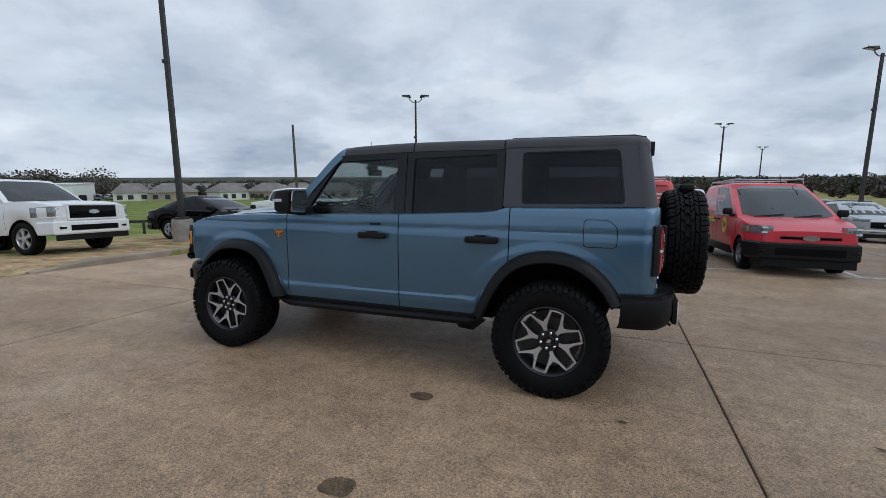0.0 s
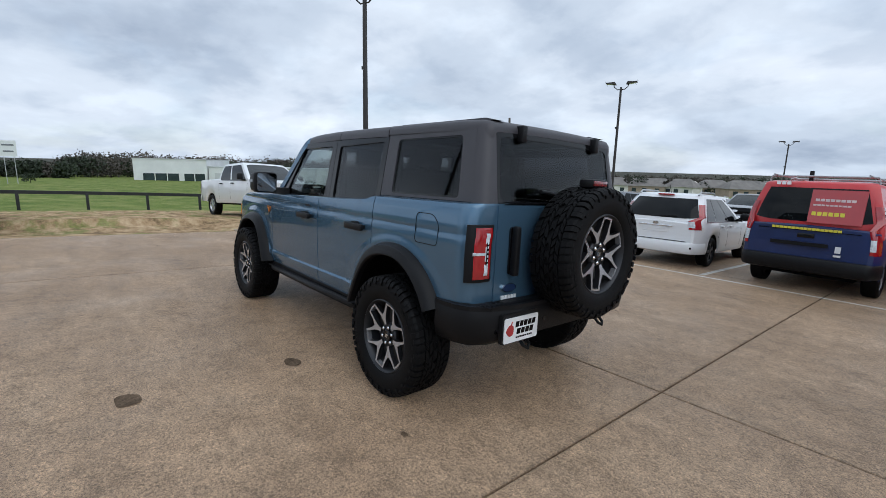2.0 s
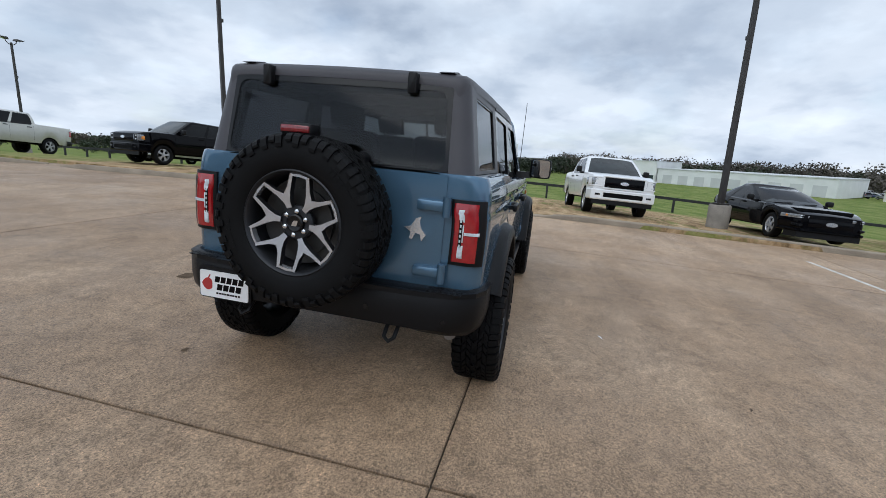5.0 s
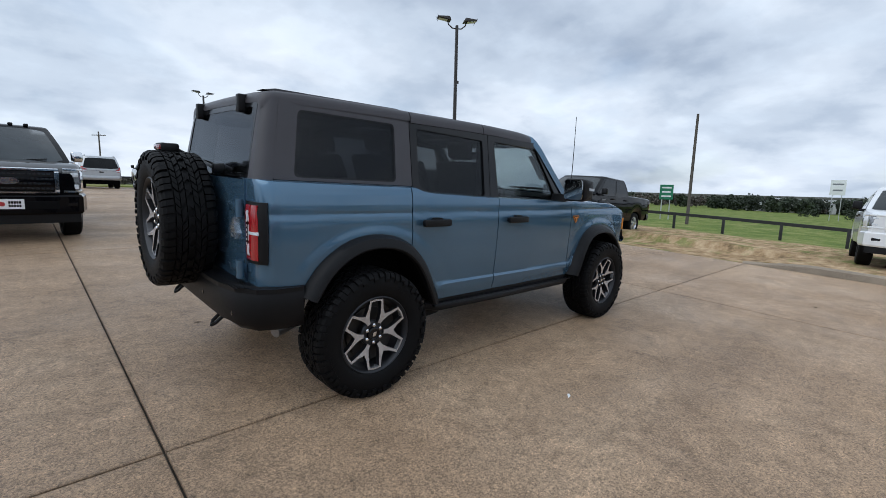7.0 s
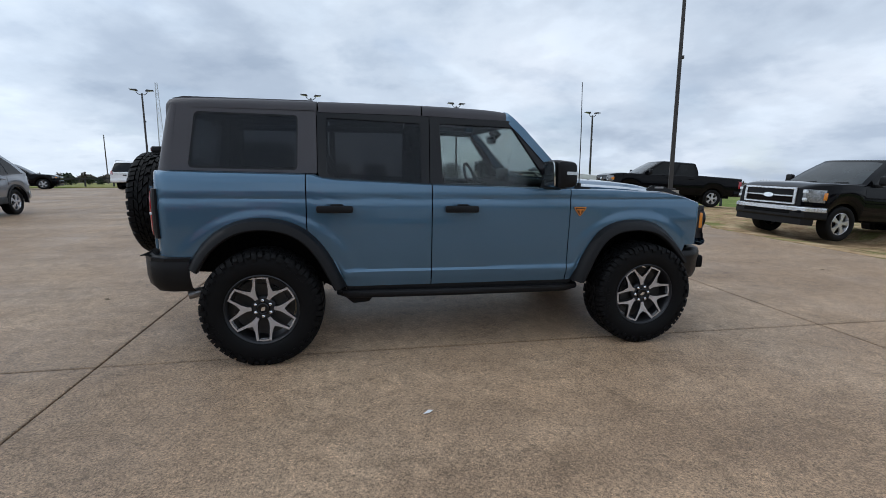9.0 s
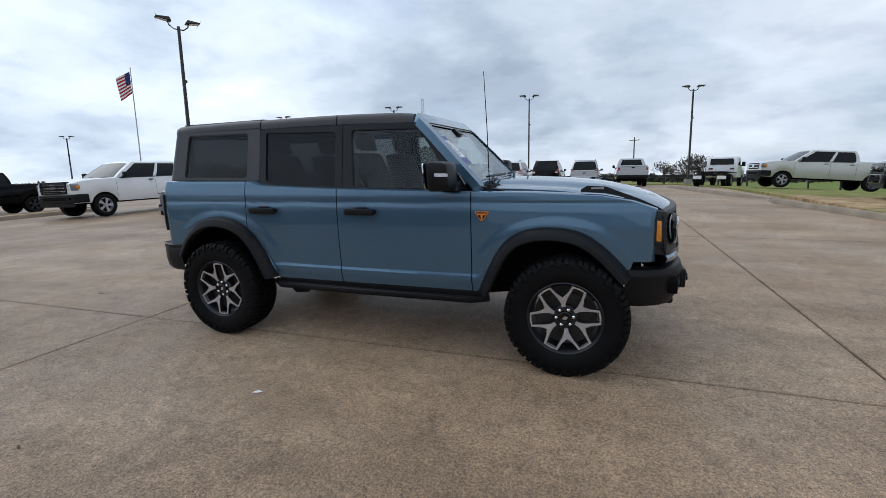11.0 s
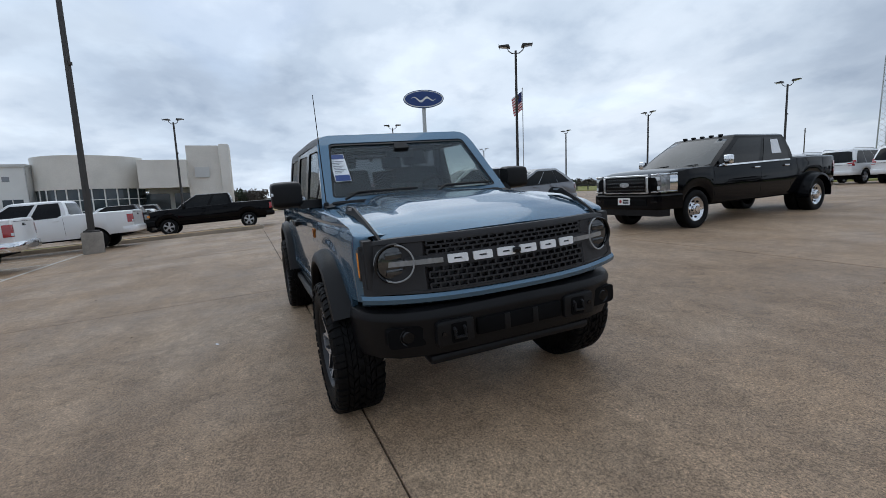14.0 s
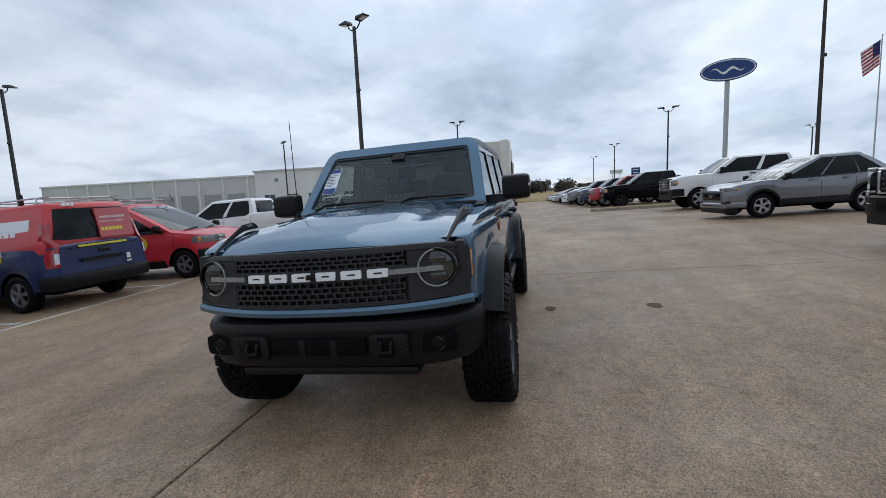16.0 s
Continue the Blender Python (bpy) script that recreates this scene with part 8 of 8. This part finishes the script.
# ---- wooden utility poles ----
def utility_pole(x, y, h, lean=0.0, arms=True, heading=0):
    e = thing("utility_pole", "weathered wooden utility pole standing in the grass", "pole", "utility poles", m=upright(x, y, heading) @ pose(0, 0, 0, 0, lean, 0))
    b = B()
    tube(b, [(0, 0, -0.3), (0, 0, h * 0.5), (0, 0, h)], 0.15, 10, 0.11)
    part("pole", b, WOODPOLE, e)
    if arms:
        b = B()
        box(b, -0.06, 0.06, -1.1, 1.1, h - 0.7, h - 0.58)
        part("cross_arm", b, WOODPOLE, e)
        for s in (-0.9, -0.3, 0.3, 0.9):
            b = B()
            lathe(b, [(0.0, h - 0.58), (0.05, h - 0.56), (0.03, h - 0.42), (0.0, h - 0.42)], (0, s, 0), "z", 8)
            part("insulator", b, GALV, e)
    return e


utility_pole(44.8, 12.2, 10.3, 1.0, False)
utility_pole(30.6, -34.8, 10.1, 1.0, False)
utility_pole(9.2, 98.7, 9.3, 0, True, 60)
utility_pole(-62.0, 125.6, 12.3, 0, True, 20)
utility_pole(-36, -72, 9.5, 0, True, 30)

# ---- black rail fence along the grass ----
def fence(pts, label):
    e = thing("rail_fence", label, "fence", m=Matrix.Identity(4))
    line = []
    for a, c in zip(pts, pts[1:]):
        k = max(1, round(math.dist(a, c) / 2.4))
        line += [(a[0] + (c[0] - a[0]) * i / k, a[1] + (c[1] - a[1]) * i / k) for i in range(k)]
    line.append(pts[-1])
    for x, y in line:
        b = B()
        z = ground_z(x, y) + 0.05
        box(b, x - 0.06, x + 0.06, y - 0.06, y + 0.06, z - 0.3, z + 0.86, 0.008)
        part("post", b, FENCEBLK, e)
    for (xa, ya), (xb, yb) in zip(line, line[1:]):
        b = B()
        d = Vector((xb - xa, yb - ya, 0)).normalized()
        s = Vector((-d.y, d.x, 0)) * 0.05
        za, zb = ground_z(xa, ya) + 0.05, ground_z(xb, yb) + 0.05
        for lo, hi in ((0.72, 0.88),):
            rings(b, [[Vector((x, y, z + lo)) - s, Vector((x, y, z + lo)) + s, Vector((x, y, z + hi)) + s, Vector((x, y, z + hi)) - s] for x, y, z in ((xa, ya, za), (xb, yb, zb))])
        part("rail", b, FENCEBLK, e, smooth=0)
    return e


fence([(28.5, -32), (27.5, -18), (26.0, -6), (25.6, 4), (25.8, 14), (26.3, 24), (26.5, 40)], "black one-rail timber fence along the grass")
fence([(22.5, 44), (2, 45), (-30, 45), (-64, 45)], "black one-rail timber fence behind the far row")

# ---- signs ----
def oval_sign():
    x, y = -75.0, 30.6
    gz = ground_z(x, y)
    e = thing("oval_sign", "tall blue oval dealer sign on a grey pole", "sign", m=pose(x, y, gz, 0, 0, -19))
    b = B()
    tube(b, [(0, 0, -0.3), (0, 0, 17.2 - gz)], 0.36, 14)
    part("pole", b, GALV, e)
    for sx, mt, t, nm in ((1.0, OVALBLUE, 0.22, "panel"), (0.965, WHITE, 0.235, "white_ring"), (0.92, OVALBLUE, 0.25, "blue_field")):
        b = B()
        prism(b, [(3.75 * sx * math.cos(a), 18.3 - gz + 1.62 * (sx - (1 - sx)) * math.sin(a)) for a in span(0, 2 * math.pi, 49)[:-1]], 0.1 - t + 0.35, 0.1 + t + 0.35, axis="x")
        part(nm, b, mt, e, smooth=0)
    # a plain white wave in place of the name
    top = [(-2.3 + 0.23 * k, 0.18 + 0.34 * math.sin(0.62 * k)) for k in range(21)]
    b = B()
    prism(b, top + [(u, v - 0.42 * math.sin(math.pi * (i + 0.15) / 20.3)) for i, (u, v) in reversed(list(enumerate(top)))], 0.36, 0.72, axis="x")
    for v in b.verts:
        v.co.z += 18.2 - gz
    part("white_mark", b, WHITE, e, smooth=0)


oval_sign()


def board_sign(x, y, heading, w, h, top, mat, label, bars=0):
    gz = ground_z(x, y)
    e = thing("board_sign", label, "sign", m=pose(x, y, gz, 0, 0, heading))
    for s in (1, -1):
        b = B()
        box(b, -0.06, 0.06, s * w * 0.3 - 0.06, s * w * 0.3 + 0.06, -0.3, top, 0.0)
        part("leg", b, GALV, e, smooth=0)
    b = B()
    box(b, 0.06, 0.12, -w / 2, w / 2, top - h, top, 0.02)
    p = part("panel", b, mat, e, smooth=0)
    for k in range(bars):
        b = B()
        z = top - h * (k + 0.7) / (bars + 0.5)
        box(b, -0.0, 0.13, -w * (0.36 - 0.05 * (k % 2)), w * (0.36 - 0.05 * (k % 2)), z - h * 0.05, z + h * 0.05)
        part("word_bar", b, WHITE if mat is not WHITE else GREYP, p, smooth=0)


board_sign(54.5, 18.0, 180 + 21, 1.45, 1.75, 4.1, GREENSIGN, "green road sign with white bars", 3)
board_sign(-113.0, 20.3, 2, 3.0, 1.0, 5.4, WHITE, "white roadside board sign far beyond the row", 1)
board_sign(-112.0, 24.6, 2, 2.0, 1.9, 5.6, OVALBLUE, "dark blue roadside sign with white bars", 2)
board_sign(118.0, 9.2, 184, 2.4, 3.0, 8.2, WHITE, "white pylon sign beyond the field", 2)

# flag
gz = ground_z(-43.5, 31.5)
flag = thing("flag_pole", "tall flag pole with a hanging striped flag", "flag pole", m=pose(-43.5, 31.5, gz, 0, 0, 165))
b = B()
tube(b, [(0, 0, -0.3), (0, 0, 13.2)], 0.07, 10, 0.045)
part("pole", b, GALV, flag)
b = B()
lathe(b, [(0.0, 13.15), (0.09, 13.25), (0.0, 13.36)], axis="z", seg=12)
part("finial", b, GALV, flag)


def flag_pt(u, v):
    """Limp cloth: u along the fly, v up."""
    return (0.12 * math.sin(7 * u + 1.5 * v), 0.06 + 1.35 * u * (0.8 + 0.2 * v), 10.7 + 2.2 * v - 0.9 * u)


for k in range(7):
    for j, mt in ((0, FLAGRED), (1, WHITE)):
        b = B()
        v0 = (2 * k + j) / 14
        grid(b, flag_pt, span(0, 1, 9), [v0, v0 + 1 / 14])
        part("stripe", b, mt, flag)
b = B()
grid(b, lambda u, v: tuple(Vector(flag_pt(u, v)) + Vector((0.02, 0, 0))), span(0, 0.42, 6), span(0.46, 1, 4))
grid(b, lambda u, v: tuple(Vector(flag_pt(u, v)) - Vector((0.02, 0, 0))), span(0, 0.42, 6), span(0.46, 1, 4))
part("canton", b, FLAGBLUE, flag)

# lattice mast
mast = thing("radio_mast", "tall pale lattice radio mast far off", "mast", m=upright(-64, 165))
b = B()
H, n = 33.0, 22
for i in range(n):
    z0, z1 = H * i / n, H * (i + 1) / n
    w0, w1 = 1.5 - 1.1 * i / n, 1.5 - 1.1 * (i + 1) / n
    c0, c1 = ([(w * math.cos(a), w * math.sin(a)) for a in (0.3, 2.4, 4.5)] for w in (w0, w1))
    for k in range(3):
        tube(b, [(*c0[k], z0), (*c1[k], z1)], 0.09, 4)
        tube(b, [(*c0[k], z0), (*c1[(k + 1) % 3], z1)], 0.05, 3)
part("lattice", b, GALV, mast, smooth=0)

# ---- buildings ----
def wall_box(e, nm, x0, x1, y0, y1, z0, z1, mat, bevel=0.0):
    b = B()
    box(b, x0, x1, y0, y1, z0, z1, bevel)
    return part(nm, b, mat, e, smooth=0 if not bevel else 30)


# long service building with roller doors, and the showroom joined to it
gz = -0.7
service = thing("service_building", "long pale metal service building with roller doors", "building", m=pose(0, 0, gz))
Hs = 6.4
wall_box(service, "wall", -90, -66.5, -96, -48, -2.5, Hs, PANELG)
wall_box(service, "roof_trim", -90.2, -66.3, -96.2, -47.8, Hs, Hs + 0.28, PANELW)
for k in range(9):
    y = -92 + 5.0 * k
    d = wall_box(service, "roller_door", -66.55, -66.38, y - 1.7, y + 1.7, -1.2, 3.5, DOORG)
    for j in range(7):
        wall_box(d, "panel_groove", -66.375, -66.365, y - 1.65, y + 1.65, 0.5 * j + 0.45, 0.5 * j + 0.48, GREYP)
    wall_box(service, "pilaster", -66.5, -66.3, y + 2.35, y + 2.65, -2, Hs, PANELW)
show = thing("showroom_building", "pale stucco showroom with a curved glazed entrance", "building", m=pose(0, 0, gz))
Hl = 7.0
wall_box(show, "wall", -92, -66.0, -47.7, -26.0, -2.5, Hl, PANELW)
wall_box(show, "parapet", -92.2, -65.8, -47.9, -25.9, Hl, Hl + 0.3, PANELG)
for k, y in enumerate((-45, -40.5, -36.5, -33.5, -30.0, -27.6)):
    w = wall_box(show, "window", -66.05, -65.93, y - 1.0, y + 1.0, 0.8, 3.0, GLASSB)
    wall_box(w, "frame", -65.95, -65.90, y - 0.04, y + 0.04, 0.8, 3.0, PANELW)
for y in (-43.5, -34.5, -28.0):
    wall_box(show, "wall_vent", -66.05, -65.95, y - 0.35, y + 0.35, 5.2, 5.8, GREYP)
    wall_box(show, "downpipe", -66.05, -65.88, y + 1.9, y + 2.0, 0, Hl, PANELG)
# curved entrance
cx, cy, R = -73.0, -20.5, 9.0
arc = [(cx + R * math.cos(a), cy + R * math.sin(a) * 0.75) for a in span(-1.15, 1.15, 25)]
b = B()
rings(b, [[(x, y, z) for z in (4.0, 8.2)] + [(x - 0.5, y, z) for z in (8.2, 4.0)] for x, y in arc])
part("curved_fascia", b, STUCCO, show)
for i, (x, y) in enumerate(arc[:-1]):
    x2, y2 = arc[i + 1]
    b = B()
    rings(b, [[(px - 0.25, py, z) for z in (-1.5, 4.0)] + [(px - 0.32, py, z) for z in (4.0, -1.5)] for px, py in ((x, y), (x2, y2))])
    part("pane", b, GLASSB, show, smooth=0)
    if i % 2 == 0:
        wall_box(show, "mullion", x - 0.36, x - 0.16, y - 0.07, y + 0.07, -2.0, 4.05, PANELW)
for z in (1.2, 2.6):
    b = B()
    rings(b, [[(x - 0.20, y, z), (x - 0.20, y, z + 0.08), (x - 0.3, y, z + 0.08), (x - 0.3, y, z)] for x, y in arc])
    part("transom", b, PANELW, show, smooth=0)
wall_box(show, "canopy", -80, -65.0, -14.2, -8.5, 3.9, 7.6, STUCCO)
wall_box(show, "canopy_shadow_wall", -84, -71, -14.2, -5.0, -2, 4.0, PANELG)
for y in (-13.2, -9.4):
    wall_box(show, "entrance_glass", -71.05, -70.9, y - 1.6, y + 1.6, 0.1, 3.2, GLASSB)
tower = wall_box(show, "entrance_tower", -86, -66.2, -8.5, -3.6, -2.0, 9.6, STUCCO)
wall_box(show, "tower_pier", -70, -65.4, -4.4, -3.0, -2.0, 9.8, STUCCO, 0.3)
wall_box(show, "tower_sign", -66.2, -66.0, -7.6, -5.8, 5.2, 6.6, PANELG)
wall_box(show, "roof_back", -92, -72, -26, -3.6, 4.0, 7.4, STUCCO)

# white commercial buildings beyond the field
def warehouse(name, label, pts, h, docks=6, glaz=()):
    """A block whose front runs between two (azimuth, distance) corners seen from the lot."""
    (a0, d0), (a1, d1) = pts
    p0 = Vector((-2 + d0 * math.cos(radians(a0)), 1 + d0 * math.sin(radians(a0)), 0))
    p1 = Vector((-2 + d1 * math.cos(radians(a1)), 1 + d1 * math.sin(radians(a1)), 0))
    L = (p1 - p0).length
    ang = math.degrees(math.atan2(p1.y - p0.y, p1.x - p0.x))
    z = min(ground_z(p0.x, p0.y), ground_z(p1.x, p1.y)) - 0.2
    e = thing(name, label, "building", m=pose(p0.x, p0.y, z, 0, 0, ang))
    wall_box(e, "wall", 0, L, 0, 30, 0, h, PANELW)
    wall_box(e, "roof", -0.2, L + 0.2, -0.2, 30.2, h, h + 0.25, PANELG)
    for k in range(docks):
        x = L * (k + 0.7) / (docks + 0.4)
        wall_box(e, "dock_door", x - 1.5, x + 1.5, -0.08, 0.05, 0.3, 3.2, PANELG)
    for u0, u1, z0, z1 in glaz:
        w = wall_box(e, "glazing", L * u0, L * u1, -0.10, 0.05, z0, z1, GLASSB)
        k = max(2, int(L * (u1 - u0) / 3))
        for j in range(k + 1):
            x = L * (u0 + (u1 - u0) * j / k)
            wall_box(w, "column", x - 0.12, x + 0.12, -0.2, -0.09, 0, z1, PANELW)
    return e


warehouse("warehouse", "white flat-roofed commercial building with dark glazing", ((-5.6, 172), (-12.4, 165)), 7.0, 0, ((0.12, 0.62, 0.2, 2.6), (0.68, 0.98, 0.2, 2.6)))
warehouse("warehouse", "low white warehouse with dock doors", ((-12.6, 166), (-28.6, 150)), 5.0, 9)
warehouse("long_building", "low white motel-like building by the trees", ((27, 165), (24.5, 170)), 3.0, 6)
warehouse("long_building", "low white building beside the far woods", ((10.0, 190), (4.6, 200)), 3.4, 5)
warehouse("long_building", "low pale building across the road", ((12.0, 240), (5.0, 250)), 5.0, 3)

# houses on the slope
def house(x, y, heading, w=13, d=10, k=0):
    gz = ground_z(x, y)
    e = thing("house", "single-storey house with a grey hipped roof", "house", "houses on the far slope", m=pose(x, y, gz - 0.3, 0, 0, heading))
    wall_box(e, "wall", -w / 2, w / 2, -d / 2, d / 2, 0, 2.9, BRICKH if k % 2 else STUCCO)
    b = B()
    o = 0.5
    r0 = [(-w / 2 - o, -d / 2 - o, 2.9), (w / 2 + o, -d / 2 - o, 2.9), (w / 2 + o, d / 2 + o, 2.9), (-w / 2 - o, d / 2 + o, 2.9)]
    ra, rb = (-w / 4, 0, 5.6), (w / 4, 0, 5.6)
    v = [b.verts.new(p) for p in r0 + [ra, rb]]
    for f in ((0, 1, 5, 4), (1, 2, 5), (2, 3, 4, 5), (3, 0, 4), (3, 2, 1, 0)):
        b.faces.new([v[i] for i in f])
    part("roof", b, ROOFG, e, smooth=0)
    for s in (1, -1):
        for u in (-0.3, 0.05, 0.33):
            wall_box(e, "window", w * u - 0.7, w * u + 0.7, s * (d / 2 - 0.03), s * (d / 2 + 0.06), 0.9, 2.2, GLASSB)
    b = B()
    prism(b, [(-2.2, 2.9), (2.2, 2.9), (0, 4.9)], -d / 2 - 0.7, 0)
    for vv in b.verts:
        vv.co.x -= w * 0.22
    part("gable", b, BRICKH if k % 2 else STUCCO, e, smooth=0)
    return e


for k in range(33):
    a = -34 - 1.5 * k + 0.7 * math.sin(k * 2.7)
    d = (162, 190, 218)[k % 3] + 9 * math.sin(k * 1.9)
    house(2 + d * math.cos(radians(a)), d * math.sin(radians(a)), a + 90 + 35 * math.sin(k * 3.3), 9.5 + 2 * (k % 2), 8, k)

# ---- woods on the horizon ----
def tree_clump(rng, x, y, z, h, w, leaves, size, bare):
    """Corners of many small tilted quads: a rounded low crown of leaf clumps, or of thin upswept twigs, round a trunk."""
    n = 8
    lx = x + rng.uniform(-0.36, 0.36, n) * w
    ly = y + rng.uniform(-0.36, 0.36, n) * w
    lz = z + h * rng.uniform(0.20, 0.74, n)
    lr = rng.uniform(0.22, 0.32, n) * w
    lx[0], ly[0], lz[0], lr[0] = x, y, z + 0.72 * h, 0.26 * h
    pick = rng.integers(0, n, leaves)
    d = rng.normal(0, 1, (leaves, 3)) * (1, 1, 0.8)
    d /= np.linalg.norm(d, axis=1)[:, None]
    p = np.stack([lx[pick], ly[pick], lz[pick]], 1) + d * (lr[pick] * rng.uniform(0.3, 1.05, leaves) ** 0.6)[:, None]
    s = size * rng.uniform(0.6, 1.35, leaves)[:, None]
    r = rng.uniform(-1, 1, (leaves, 3))
    u = d + (0, 0, 0.7) + 0.6 * r if bare else r * (1, 1, 0.8)
    u /= np.linalg.norm(u, axis=1)[:, None] + 1e-6
    v = np.cross(u, rng.normal(0, 1, (leaves, 3)))
    v /= np.linalg.norm(v, axis=1)[:, None] + 1e-6
    u, v = (u * s * 1.6, v * s * 0.5) if bare else (u * s, v * s * 0.8)
    quads = np.stack([p + u, p + v * 1.1 + u * 0.1, p - u * 0.9, p - v - u * 0.15], 1)
    t = 0.02 * h
    trunk = [[(x - t * c, y - t * q, z - 0.5), (x + t * c, y + t * q, z - 0.5), (x + 0.3 * t * c, y + 0.3 * t * q, z + 0.75 * h), (x - 0.3 * t * c, y - 0.3 * t * q, z + 0.75 * h)] for c, q in ((1, 0), (0, 1), (0.7, 0.7))]
    return np.concatenate([quads, np.array(trunk)])


def woods(name, label, mat, rows, leaves, size, seed, bare=False):
    rng = np.random.default_rng(seed)
    trees = []
    for a0, a1, d0, d1, n, h0, h1 in rows:
        for _ in range(n):
            a, d = radians(rng.uniform(a0, a1)), rng.uniform(d0, d1)
            x, y = 2 + d * math.cos(a), d * math.sin(a)
            h = rng.uniform(h0, h1)
            trees.append(tree_clump(rng, x, y, ground_z(x, y), h, h * rng.uniform(0.8, 1.25), leaves, size, bare))
    quads = np.concatenate(trees)
    n = len(quads)
    me = bpy.data.meshes.new(name)
    me.vertices.add(4 * n)
    me.vertices.foreach_set("co", quads.reshape(-1))
    me.loops.add(4 * n)
    me.loops.foreach_set("vertex_index", np.arange(4 * n, dtype=np.int32))
    me.polygons.add(n)
    me.polygons.foreach_set("loop_start", np.arange(0, 4 * n, 4, dtype=np.int32))
    me.update(calc_edges=True)
    me.materials.append(mat)
    return tagged(new(name, me), label, "trees", kind="stuff")


woods("bare_woods", "belt of bare brown winter trees on the skyline", TWIG, ((-112, -28, 235, 330, 420, 4.5, 7.5), (-90, -34, 168, 225, 100, 3.5, 6), (-116, -80, 130, 230, 110, 1.5, 3.2), (-32, 0, 200, 290, 240, 7, 11.5), (0, 60, 190, 290, 300, 3, 5.5), (60, 175, 190, 310, 330, 2.5, 4.5), (-180, -110, 170, 280, 300, 4, 7), (175, 190, 150, 250, 50, 4, 7)), 240, 0.42, 5)
woods("evergreen_woods", "dark green cedars and oaks on the skyline", LEAF, ((-112, -30, 230, 330, 100, 4.5, 8), (-84, -34, 160, 210, 26, 4, 6.5), (-30, 0, 195, 260, 45, 6, 9.5), (0, 14, 175, 230, 100, 3.5, 6), (14, 60, 190, 270, 100, 3.5, 5.5), (60, 175, 180, 290, 70, 2.5, 4), (-180, -110, 170, 270, 80, 3.5, 7)), 300, 0.42, 9)
woods("roadside_shrubs", "low dark shrubs beyond the field", LEAF, ((2, 8, 105, 140, 4, 1.6, 2.6), (-60, -36, 140, 155, 8, 1.2, 2.2), (45, 60, 80, 120, 16, 1.5, 3), (95, 130, 70, 110, 22, 1.2, 2.4)), 420, 0.12, 12)
woods("bare_shrubs", "bare twiggy shrubs beside the lot", TWIG, ((78, 84, 62, 72, 5, 3, 4.2),), 700, 0.10, 15, True)
